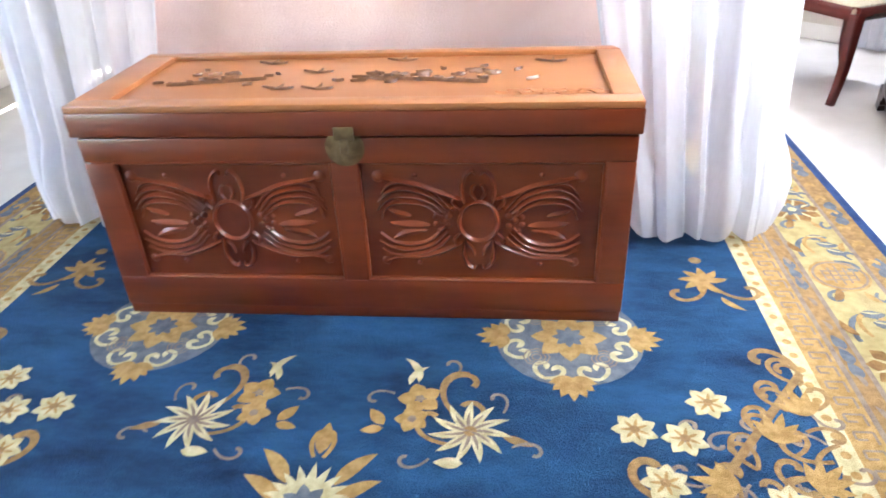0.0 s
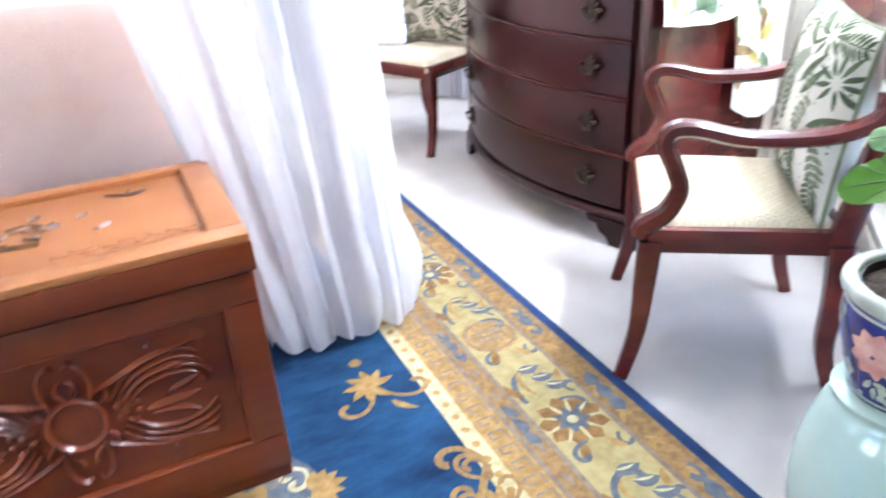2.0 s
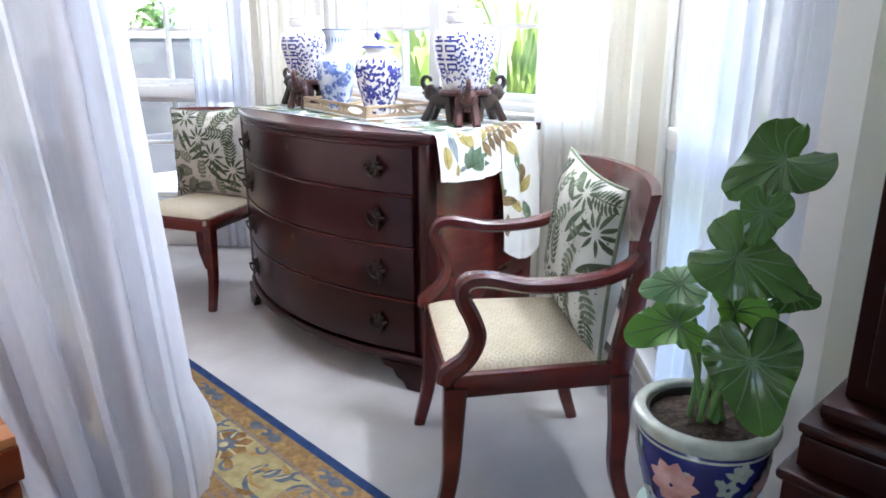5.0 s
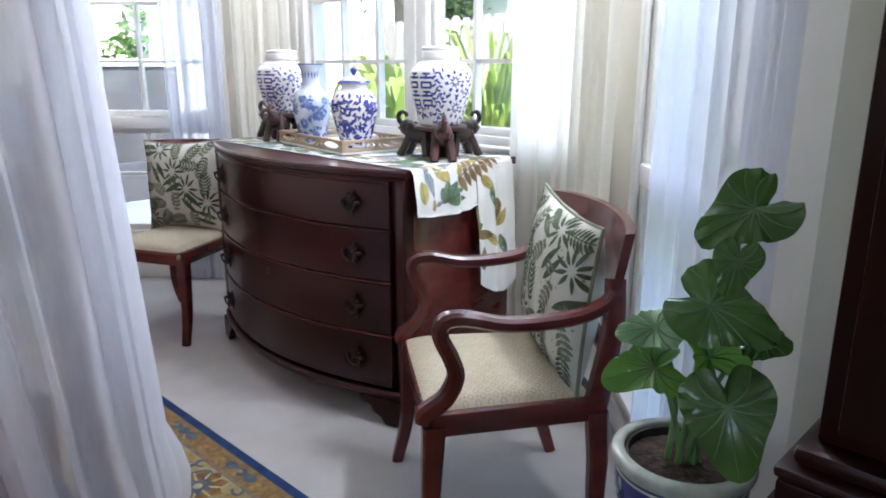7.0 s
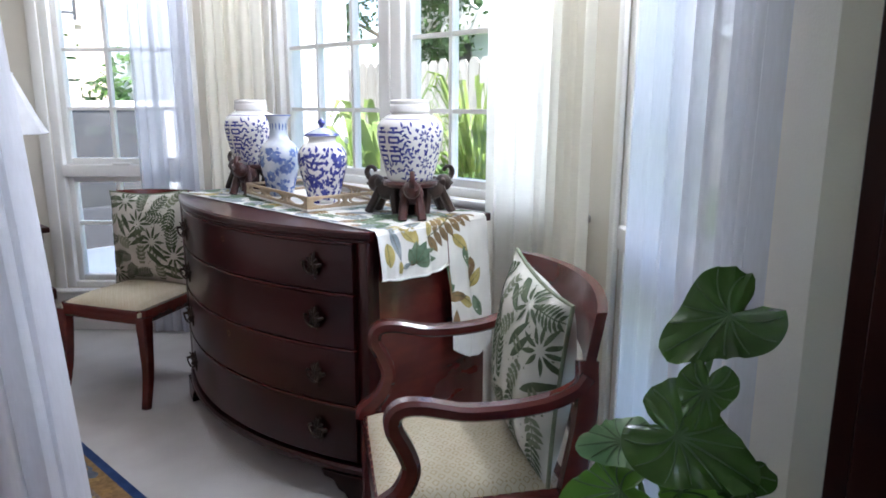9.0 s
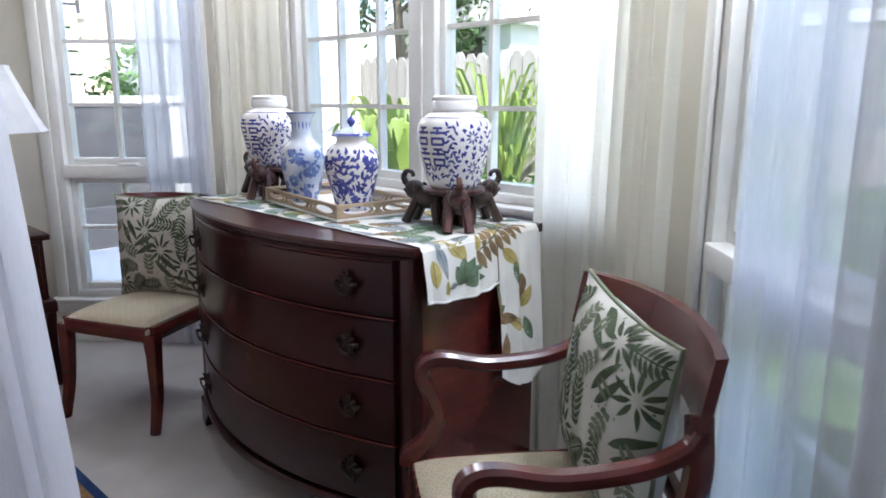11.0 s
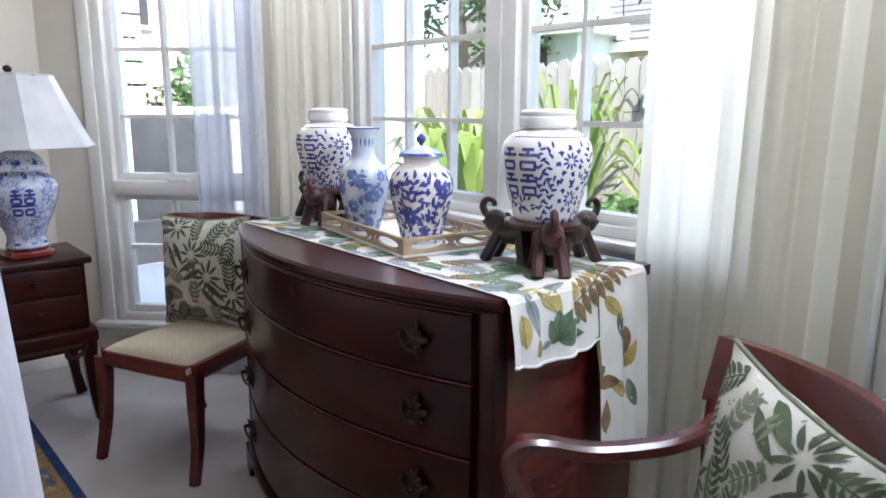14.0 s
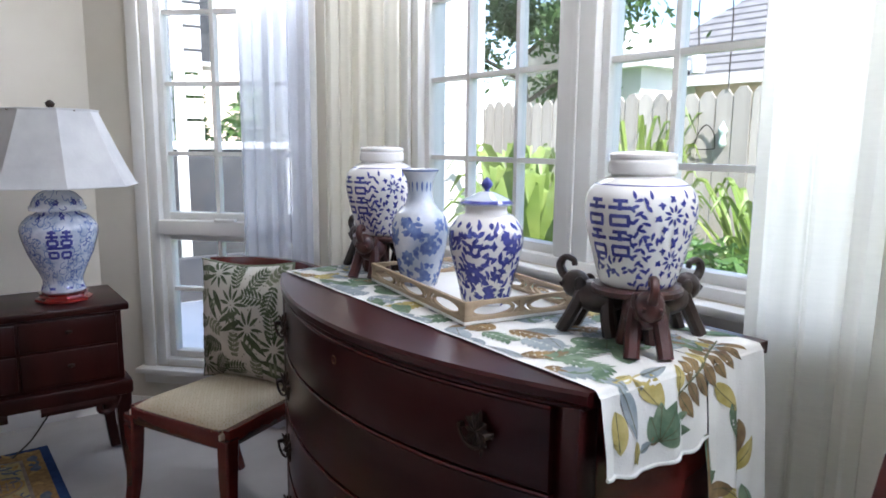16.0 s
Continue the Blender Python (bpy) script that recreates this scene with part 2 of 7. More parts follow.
M_PLANTG = mat("bright_blade_leaf", (0.13, 0.23, 0.04), 0.45, (0.30, 0.38, 0.10), 2.5, trans=0.4)
M_PLANTD = mat("shrub_leaf", (0.05, 0.13, 0.03), 0.5, (0.13, 0.24, 0.06), 3.0, trans=0.3)
M_TREE = mat("tree_leaf", (0.035, 0.085, 0.025), 0.6, (0.09, 0.16, 0.05), 1.5, trans=0.3)
M_BARK = mat("bark", (0.10, 0.08, 0.06), 0.9, (0.17, 0.14, 0.11), 8.0, bump=0.6)
M_ROOF = mat("blue_grey_shingles", (0.15, 0.15, 0.155), 0.9, (0.20, 0.20, 0.205), 5.0, rnd=0.1)
M_STUCCO = mat("peach_stucco", (0.66, 0.50, 0.40), 0.9, (0.72, 0.57, 0.47), 3.0)
M_WHITEX = mat("white_siding", (0.78, 0.78, 0.78), 0.6, (0.70, 0.71, 0.72), 3.0)
M_DARKX = mat("dark_screen", (0.030, 0.032, 0.038), 0.5, (0.060, 0.060, 0.064), 2.0)
# porch siding: its shade is put into the colour, a darker M_WHITEX
M_GREYX = mat("siding_shade_in_colour", (0.16, 0.18, 0.20), 0.7, (0.22, 0.24, 0.26), 3.0)

# ---- mesh helpers ----
def obj(name, bm, material, smooth=True):
    me = bpy.data.meshes.new(name)
    bmesh.ops.recalc_face_normals(bm, faces=bm.faces)
    if smooth:
        for f in bm.faces:
            f.smooth = True
        for e in bm.edges:
            if len(e.link_faces) == 2 and e.calc_face_angle(0) > 0.6:
                e.smooth = False
    bm.to_mesh(me)
    bm.free()
    me.materials.append(material)
    return new(name, me)


def part(name, bm, material, parent, label="", smooth=True):
    ob = obj(name, bm, material, smooth)
    ob.parent = parent
    if label:
        ob["label"] = label
    return ob


def print_on(name, bm, material, parent, label=""):
    """Figures too many to count, joined, painted or woven on a surface."""
    ob = part(name, bm, material, parent, label, False)
    ob["kind"] = "stuff"
    return ob


def thing(name, label, category, m=None, group="", kind=""):
    ob = new(name)
    ob.empty_display_size = 0.1
    if m is not None:
        ob.matrix_world = m
    return tagged(ob, label, category, group, kind)


def box(bm, x0, y0, z0, x1, y1, z1, bev=0.0, m=None):
    vs = [bm.verts.new((x, y, z)) for z in (z0, z1) for y in (y0, y1) for x in (x0, x1)]
    fs = [(0, 2, 3, 1), (4, 5, 7, 6), (0, 1, 5, 4), (2, 6, 7, 3), (0, 4, 6, 2), (1, 3, 7, 5)]
    faces = [bm.faces.new([vs[i] for i in f]) for f in fs]
    if bev:
        edges = list({e for f in faces for e in f.edges})
        r = bmesh.ops.bevel(bm, geom=edges, offset=bev, segments=2, affect='EDGES', profile=0.5)
        vs = list({v for f in r["faces"] for v in f.verts} | {v for v in vs if v.is_valid})
    if m is not None:
        bmesh.ops.transform(bm, matrix=m, verts=[v for v in vs if v.is_valid])


def cube(x0, y0, z0, x1, y1, z1, bev=0.0, m=None):
    bm = bmesh.new()
    box(bm, x0, y0, z0, x1, y1, z1, bev, m)
    return bm


def smooth_profile(prof, n=40):
    """Catmull-Rom through (r, z) points."""
    out = []
    p = [prof[0]] + list(prof) + [prof[-1]]
    k = max(2, n // (len(prof) - 1))
    for i in range(1, len(p) - 2):
        for j in range(k):
            t = j / k
            out.append(tuple(0.5 * (2 * p[i][a] + (p[i + 1][a] - p[i - 1][a]) * t + (2 * p[i - 1][a] - 5 * p[i][a] + 4 * p[i + 1][a] - p[i + 2][a]) * t * t + (3 * p[i][a] - p[i - 1][a] - 3 * p[i + 1][a] + p[i + 2][a]) * t ** 3) for a in range(2)))
    out.append(prof[-1])
    return out


def lathe(bm, prof, n=40, cx=0.0, cy=0.0, cz=0.0, cap=True, shape=None):
    rings = []
    for r, z in prof:
        rings.append([bm.verts.new((cx + r * math.cos(a) * (shape(a) if shape else 1), cy + r * math.sin(a) * (shape(a) if shape else 1), cz + z)) for a in (2 * math.pi * i / n for i in range(n))])
    for a, b in zip(rings, rings[1:]):
        for i in range(n):
            bm.faces.new((a[i], a[(i + 1) % n], b[(i + 1) % n], b[i]))
    if cap:
        bm.faces.new(rings[0][::-1])
        bm.faces.new(rings[-1])


def turned(prof, n=40, cz=0.0, cap=True, shape=None, cx=0.0, cy=0.0):
    bm = bmesh.new()
    lathe(bm, prof, n, cx, cy, cz, cap, shape)
    return bm


def spline(pts, n=8):
    P = [Vector(p) for p in pts]
    P = [P[0] * 2 - P[1]] + P + [P[-1] * 2 - P[-2]]
    out = []
    for i in range(1, len(P) - 2):
        for j in range(n):
            t = j / n
            out.append(0.5 * (2 * P[i] + (P[i + 1] - P[i - 1]) * t + (2 * P[i - 1] - 5 * P[i] + 4 * P[i + 1] - P[i + 2]) * t * t + (3 * P[i] - P[i - 1] - 3 * P[i + 1] + P[i + 2]) * t ** 3))
    out.append(P[-2])
    return out


def sweep(bm, pts, w, h, side=(1, 0, 0), rnd=0.25):
    """A bar with rounded-rectangle section along pts; w runs along side. w and h: numbers, or one per point."""
    n = len(pts)
    ws = w if isinstance(w, (list, tuple)) else [w] * n
    hs = h if isinstance(h, (list, tuple)) else [h] * n
    k = 1 - rnd
    sec = [(1, k), (k, 1), (-k, 1), (-1, k), (-1, -k), (-k, -1), (k, -1), (1, -k)]
    rings = []
    for i in range(n):
        t = (pts[min(i + 1, n - 1)] - pts[max(i - 1, 0)]).normalized()
        s = Vector(side) - t * t.dot(Vector(side))
        s.normalize()
        u = t.cross(s)
        a = ws[i * len(ws) // n] if len(ws) != n else ws[i]
        b = hs[i * len(hs) // n] if len(hs) != n else hs[i]
        rings.append([bm.verts.new(pts[i] + s * (x * a / 2) + u * (y * b / 2)) for x, y in sec])
    m = len(sec)
    for a, b in zip(rings, rings[1:]):
        for i in range(m):
            bm.faces.new((a[i], a[(i + 1) % m], b[(i + 1) % m], b[i]))
    bm.faces.new(rings[0][::-1])
    bm.faces.new(rings[-1])


def bar(pts, w, h, side=(1, 0, 0), n=6, rnd=0.25):
    bm = bmesh.new()
    P = spline(pts, n)

    def grow(v):
        if not isinstance(v, (list, tuple)):
            return v
        return list(np.interp(np.linspace(0, len(v) - 1, len(P)), range(len(v)), v))
    sweep(bm, P, grow(w), grow(h), side, rnd)
    return bm


LAYER = [0]


def lift():
    """A hair's breadth for each figure, so that crossing figures lie over one another."""
    LAYER[0] = (LAYER[0] + 7) % 41
    return LAYER[0] * 0.000009


def strip(bm, pts, ws, f, h=0.0):
    """A flat or ridged strip that follows 2-D pts with widths ws; f(u, v, h) puts it on a surface."""
    n = len(pts)
    e = lift()
    h += e
    rows = []
    for i in range(n):
        a, b = pts[max(i - 1, 0)], pts[min(i + 1, n - 1)]
        dx, dy = b[0] - a[0], b[1] - a[1]
        d = math.hypot(dx, dy) or 1e-6
        nx, ny = -dy / d * ws[i] / 2, dx / d * ws[i] / 2
        x, y = pts[i]
        rows.append([bm.verts.new(f(x + nx, y + ny, e)), bm.verts.new(f(x, y, h)), bm.verts.new(f(x - nx, y - ny, e))])
    for a, b in zip(rows, rows[1:]):
        bm.faces.new((a[0], a[1], b[1], b[0]))
        bm.faces.new((a[1], a[2], b[2], b[1]))


def leaf(bm, x, y, ang, ln, wd, f, bend=0.0, h=0.0, n=6):
    pts, ws = [], []
    a = ang - bend / 2
    px, py = x, y
    for i in range(n + 1):
        t = i / n
        pts.append((px, py))
        ws.append(wd * max(0.06, math.sin(math.pi * (t ** 0.8)) ** 0.8) if i < n else wd * 0.03)
        px += math.cos(a) * ln / n
        py += math.sin(a) * ln / n
        a += bend / n
    strip(bm, pts, ws, f, h)


def scroll(bm, x, y, ang, ln, wd, f, curl=4.5, h=0.0, n=16):
    """A stem that winds up at its tip."""
    pts, ws = [], []
    a, px, py = ang, x, y
    for i in range(n + 1):
        t = i / n
        pts.append((px, py))
        ws.append(wd * (0.75 + 0.5 * t))
        px += math.cos(a) * ln / n * (1.25 - t * 0.75)
        py += math.sin(a) * ln / n * (1.25 - t * 0.75)
        a += curl / n * (0.3 + 1.4 * t)
    strip(bm, pts, ws, f, h)


def disc(bm, x, y, r, f, h=0.0, n=12, ry=None):
    e = lift()
    c = bm.verts.new(f(x, y, h + e))
    ring = [bm.verts.new(f(x + r * math.cos(2 * math.pi * i / n), y + (ry or r) * math.sin(2 * math.pi * i / n), e)) for i in range(n)]
    for i in range(n):
        bm.faces.new((c, ring[i], ring[(i + 1) % n]))


def flower(bm, x, y, r, f, petals=8, h=0.0, wd=0.55, a0=0.0):
    for i in range(petals):
        a = a0 + 2 * math.pi * i / petals
        leaf(bm, x + math.cos(a) * r * 0.15, y + math.sin(a) * r * 0.15, a, r * 0.85, r * wd, f, h=h)


def ring(bm, x, y, r, w, f, n=28, h=0.0, a0=0.0, a1=2 * math.pi, ry=None):
    pts = [(x + r * math.cos(a0 + (a1 - a0) * i / n), y + (ry or r) * math.sin(a0 + (a1 - a0) * i / n)) for i in range(n + 1)]
    strip(bm, pts, [w] * (n + 1), f, h)


def line(bm, x0, y0, x1, y1, w, f, n=4, h=0.0):
    strip(bm, [(x0 + (x1 - x0) * i / n, y0 + (y1 - y0) * i / n) for i in range(n + 1)], [w] * (n + 1), f, h)


# ---- setting: floor, ceiling, walls of the bay ----
def frame_at(p0, p1):
    """Local x runs from p0 to p1 along a wall, y points outwards, z up."""
    d = Vector((p1[0] - p0[0], p1[1] - p0[1], 0)).normalized()
    return Matrix(((d.x, -d.y, 0, p0[0]), (d.y, d.x, 0, p0[1]), (0, 0, 1, 0), (0, 0, 0, 1)))


H = 2.62
T = 0.14


def wall(name, p0, p1, openings=(), label="cream painted plaster wall"):
    """Wall with inner face from p0 to p1 (room to the left when walking), with openings (s0, s1, z0, z1)."""
    ln = math.hypot(p1[0] - p0[0], p1[1] - p0[1])
    bm = bmesh.new()
    s = 0.0
    for s0, s1, z0, z1 in openings:
        box(bm, s, 0, 0, s0, T, H)
        box(bm, s0, 0, 0, s1, T, z0)
        box(bm, s0, 0, z1, s1, T, H)
        s = s1
    box(bm, s, 0, 0, ln, T, H)
    ob = obj(name, bm, M_WALL, False)
    ob.matrix_world = frame_at(p0, p1)
    return tagged(ob, label, "wall", kind="structure")


CS, CR, CL, CN = (1.37, 0.78), (2.40, 1.81), (2.40, 3.81), (1.36, 4.85)
OPEN_R = (0.44, 1.16, 0.25, 2.22)
OPEN_C = (0.04, 1.96, 0.90, 2.22)
OPEN_L = (0.27, 1.02, 0.25, 2.22)
tagged(obj("floor", cube(-3.1, -2.7, -0.1, 2.40, 5.0, 0.0), M_CARPET, False), "white wall-to-wall carpet floor", "floor", kind="structure")
tagged(obj("ceiling", cube(-3.1, -2.7, H, 2.6, 5.0, H + 0.1), M_CEIL, False), "white painted ceiling", "ceiling", kind="structure")
wall("wall_bay_right", CR, CS, [OPEN_R])
wall("wall_bay_center", CL, CR, [OPEN_C])
wall("wall_bay_left", CN, CL, [OPEN_L])
wall("wall_north", (-2.95, 4.85), CN)
wall("wall_west", (-2.95, -2.5), (-2.95, 4.85), [(1.6, 3.2, 0.3, 2.25), (4.6, 5.6, 0.6, 2.2)])
wall("wall_south", (1.37, -2.5), (-2.95, -2.5))
wall("wall_east", CS, (1.37, -2.5))


def window(name, p0, p1, op, cols, rows, low=None, low_rows=(), mid=None, label="white wooden window with small panes", nomull=True):
    """Window in an opening. cols, rows: muntin places along the wall and up; low: height of a rail over a lower sash; mid: a thick mullion (s0, s1)."""
    s0, s1, z0, z1 = op
    w = thing(name, label, "window", frame_at(p0, p1), kind="structure")
    y0, y1 = 0.035, 0.095
    fr = bmesh.new()
    b = 0.045
    box(fr, s0, 0.0, z0, s0 + b, T, z1, 0.004)
    box(fr, s1 - b, 0.0, z0, s1, T, z1, 0.004)
    box(fr, s0 + b, 0.0, z1 - b, s1 - b, T, z1, 0.004)
    box(fr, s0 + b, 0.0, z0, s1 - b, T, z0 + b * 0.7, 0.004)
    part("window_frame", fr, M_TRIM, w)
    tr = bmesh.new()
    c = 0.06
    box(tr, s0 - c, -0.018, z0 - 0.02, s0 - 0.002, -0.001, z1 + c, 0.004)
    box(tr, s1 + 0.002, -0.018, z0 - 0.02, s1 + c, -0.001, z1 + c, 0.004)
    box(tr, s0 - 0.002, -0.018, z1 + 0.002, s1 + 0.002, -0.001, z1 + c, 0.004)
    part("casing", tr, M_TRIM, w)
    part("window_sill", cube(s0 - c - 0.02, -0.065, z0 - 0.028, s1 + c + 0.02, -0.002, z0 - 0.003, 0.006), M_TRIM, w)
    part("apron", cube(s0 - c, -0.02, z0 - 0.085, s1 + c, -0.002, z0 - 0.029, 0.004), M_TRIM, w)
    spans = [(s0 + b, s1 - b)]
    if mid:
        part("mullion", cube(mid[0], 0.005, z0 + b * 0.7, mid[1], T - 0.01, z1 - b, 0.006), M_TRIM, w)
        part("mullion_bead", cube((mid[0] + mid[1]) / 2 - 0.012, -0.004, z0 + b * 0.7, (mid[0] + mid[1]) / 2 + 0.012, 0.004, z1 - b, 0.003), M_TRIM, w)
        spans = [(s0 + b, mid[0]), (mid[1], s1 - b)]
    levels = [(z0 + b * 0.7, z1 - b, rows)]
    if low:
        part("rail", cube(s0 + b, -0.02, low - 0.035, s1 - b, T - 0.02, low + 0.03, 0.006), M_TRIM, w)
        part("latch", cube((s0 + s1) / 2 - 0.05, -0.03, low + 0.03, (s0 + s1) / 2 + 0.05, 0.0, low + 0.042, 0.003), M_TRIM, w)
        levels = [(z0 + b * 0.7, low - 0.035, low_rows), (low + 0.03, z1 - b, rows)]
    for a0, a1 in spans:
        for q0, q1, rr in levels:
            sb = 0.032
            sa = bmesh.new()
            box(sa, a0, y0, q0, a0 + sb, y1, q1, 0.003)
            box(sa, a1 - sb, y0, q0, a1, y1, q1, 0.003)
            box(sa, a0 + sb, y0, q0, a1 - sb, y1, q0 + sb, 0.003)
            box(sa, a0 + sb, y0, q1 - sb, a1 - sb, y1, q1, 0.003)
            sash = part("sash", sa, M_TRIM, w)
            cc = [c for c in cols if a0 + sb < c < a1 - sb]
            for c in cc:
                part("muntin", cube(c - 0.009, y0 + 0.008, q0 + sb, c + 0.009, y1 - 0.012, q1 - sb), M_TRIM, sash)
            for r in rr:
                part("muntin", cube(a0 + sb, y0 + 0.01, r - 0.009, a1 - sb, y1 - 0.014, r + 0.009), M_TRIM, sash)
            xs = [a0 + sb - 0.004] + cc + [a1 - sb + 0.004]
            zs = [q0 + sb - 0.004] + list(rr) + [q1 - sb + 0.004]
            for xa, xb in zip(xs, xs[1:]):
                for za, zb in zip(zs, zs[1:]):
                    p = part("pane", cube(xa + 0.001, y0 + 0.024, za + 0.001, xb - 0.001, y0 + 0.028, zb - 0.001), M_GLASS, sash, smooth=False)
                    p.visible_shadow = False
    return w


ROWS_Z = (1.24, 1.55, 1.86)
window("window_1", CR, CS, OPEN_R, (0.80,), ROWS_Z, low=0.91, low_rows=(0.61,), label="white sash window over a small lower sash, half behind a sheer")
window("window_2", CL, CR, OPEN_C, (3.81 - 3.447, 3.81 - 3.168, 3.81 - 2.52, 3.81 - 2.26), ROWS_Z, mid=(3.81 - 2.93, 3.81 - 2.78), label="wide white double window with small panes onto the garden")
window("window_3", CN, CL, OPEN_L, (0.585, 0.82), ROWS_Z, low=0.91, low_rows=(0.61,), label="white sash window over a small lower sash, half curtained")
window("window_4", (-2.95, -2.5), (-2.95, 4.85), (1.6, 3.2, 0.3, 2.25), (2.0, 2.8), (0.9, 1.5), mid=(2.35, 2.45), label="white window onto the garden")
window("window_5", (-2.95, -2.5), (-2.95, 4.85), (4.6, 5.6, 0.6, 2.2), (5.1,), (1.1, 1.6), label="white window onto the garden")


def baseboard(name, p0, p1):
    ln = math.hypot(p1[0] - p0[0], p1[1] - p0[1])
    bm = bmesh.new()
    box(bm, 0, -0.014, 0.0, ln, -0.001, 0.09, 0.004)
    ob = obj(name, bm, M_TRIM)
    ob.matrix_world = frame_at(p0, p1)
    tagged(ob, "white painted wooden baseboard", "baseboard", kind="structure")


for a, b in ((CR, CS), (CL, CR), (CN, CL), ((-2.95, 4.85), CN), ((-2.95, -2.5), (-2.95, 4.85)), ((1.37, -2.5), (-2.95, -2.5)), (CS, (1.37, -2.5))):
    baseboard("baseboard", a, b)


# ---- curtains ----
def hanging(name, top, bottom, z0, z1, folds, depth, material, label, rod=True, seed=0, thing_name="curtain", puddle=0.0, rows=16):
    """Gathered cloth between two plan lines: top at z1, bottom at z0."""
    rg = random.Random(seed)
    c = thing(thing_name, label, "curtain", pose(bottom[len(bottom) // 2][0], bottom[len(bottom) // 2][1], z0))
    ox, oy = bottom[len(bottom) // 2][0], bottom[len(bottom) // 2][1]
    A = spline([(p[0], p[1], 0) for p in top], 24)
    B = spline([(p[0], p[1], 0) for p in bottom], 24)
    n = folds * 14
    ph = [rg.uniform(-0.9, 0.9) for _ in range(folds + 2)]
    am = [rg.uniform(0.55, 1.3) for _ in range(folds + 2)]
    bm = bmesh.new()
    grid = []

    def at(line_pts, s):
        k = s * (len(line_pts) - 1)
        i = min(int(k), len(line_pts) - 2)
        return line_pts[i].lerp(line_pts[i + 1], k - i)
    for j in range(rows + 1):
        v = j / rows
        row = []
        for i in range(n + 1):
            s = i / n
            p = at(A, s).lerp(at(B, s), v)
            d = at(A, min(1, s + 0.01)).lerp(at(B, min(1, s + 0.01)), v) - at(A, max(0, s - 0.01)).lerp(at(B, max(0, s - 0.01)), v)
            d.normalize()
            nrm = Vector((-d.y, d.x, 0))
            k = s * folds
            i0 = int(k)
            a = am[i0] * (1 - (k - i0)) + am[i0 + 1] * (k - i0)
            q = ph[i0] * (1 - (k - i0)) + ph[i0 + 1] * (k - i0)
            wv = math.sin(2 * math.pi * k + q * (0.4 + 0.9 * v)) + 0.35 * math.sin(4.6 * math.pi * k + 3 * q + v)
            off = nrm * (depth * a * wv * (0.55 + 0.45 * v)) + d * (depth * 0.5 * math.cos(2 * math.pi * k + q))
            z = z1 + (z0 - z1) * v
            if puddle and v > 0.86:
                t = (v - 0.86) / 0.14
                off += nrm * (-puddle * math.sin(t * math.pi) * (0.6 + 0.5 * math.sin(k * 2.1)))
                z += 0.02 * t * (1 + math.sin(k * 3.3))
            row.append(bm.verts.new((p.x + off.x - ox, p.y + off.y - oy, z - z0)))
        grid.append(row)
    for a, b in zip(grid, grid[1:]):
        for i in range(n):
            bm.faces.new((a[i], a[i + 1], b[i + 1], b[i]))
    part("cloth", bm, material, c)
    if rod:
        bm = bmesh.new()
        P = [Vector((p.x - ox, p.y - oy, z1 - z0 + 0.012)) for p in A]
        sweep(bm, P, 0.02, 0.02, (0, 0, 1), 0.4)
        part("rod", bm, M_TRIM, c, "white curtain rod")
    return c


hanging("c", [(2.30, 2.19), (2.31, 1.94), (2.21, 1.77), (2.005, 1.555)], [(2.27, 2.17), (2.30, 1.95), (2.21, 1.78), (2.03, 1.57)], 0.015, 2.36, 8, 0.022, M_CREAM, "cream woven curtain hanging in soft pleats to the carpet", seed=3)
hanging("c", [(2.10, 3.98), (2.20, 3.88), (2.31, 3.74)], [(2.10, 3.98), (2.20, 3.88), (2.31, 3.74)], 0.015, 2.36, 5, 0.018, M_CREAM, "cream woven curtain hanging in soft pleats to the carpet", seed=5)
hanging("c", [(1.80, 1.31), (1.60, 1.11), (1.42, 0.935), (1.325, 0.83)], [(1.78, 1.29), (1.60, 1.11), (1.42, 0.935), (1.325, 0.83)], 0.015, 2.36, 8, 0.024, M_SHEER, "white sheer curtain in front of the window", seed=8)
hanging("c", [(1.84, 4.27), (1.95, 4.16), (2.06, 4.05)], [(1.84, 4.27), (1.95, 4.16), (2.06, 4.05)], 0.015, 2.36, 6, 0.022, M_SHEER, "white sheer curtain in front of the window", seed=9)

# ---- rug ----
RX0, RX1, RY0, RY1 = -1.871, 1.135, 0.30, 4.56
RC = -0.40
RM = (RX0 + RX1) / 2
rug = thing("rug", "blue wool rug with gold flowers and a wide patterned border", "rug", pose(0, 0, 0))
part("rug_ground", cube(RX0, RY0, 0.002, RX1, RY1, 0.010, 0.003), M_NAVY, rug, "navy edge")


def band(i0, i1, material, z, name):
    """A frame-shaped band of the border, i0 to i1 metres in from the edge."""
    z0 = 0.0085
    for x0, y0, x1, y1 in ((RX0 + i0, RY0 + i0, RX0 + i1, RY1 - i0), (RX1 - i1, RY0 + i0, RX1 - i0, RY1 - i0), (RX0 + i1, RY0 + i0, RX1 - i1, RY0 + i1), (RX0 + i1, RY1 - i1, RX1 - i1, RY1 - i0)):
        part(name, cube(x0, y0, z0, x1, y1, z), material, rug)


band(0.035, 0.105, M_OCHRE, 0.0125, "outer_band")
band(0.105, 0.118, M_TAUPE, 0.0122, "line_band")
band(0.118, 0.282, M_SAND, 0.0125, "main_band")
band(0.282, 0.295, M_TAUPE, 0.0122, "line_band")
band(0.295, 0.335, M_OCHRE, 0.0125, "inner_band")
band(0.335, 0.348, M_TAUPE, 0.0122, "line_band")
band(0.348, 0.415, M_GOLD, 0.0125, "fret_band")
band(0.415, 0.462, M_IVORY, 0.0128, "bead_band")
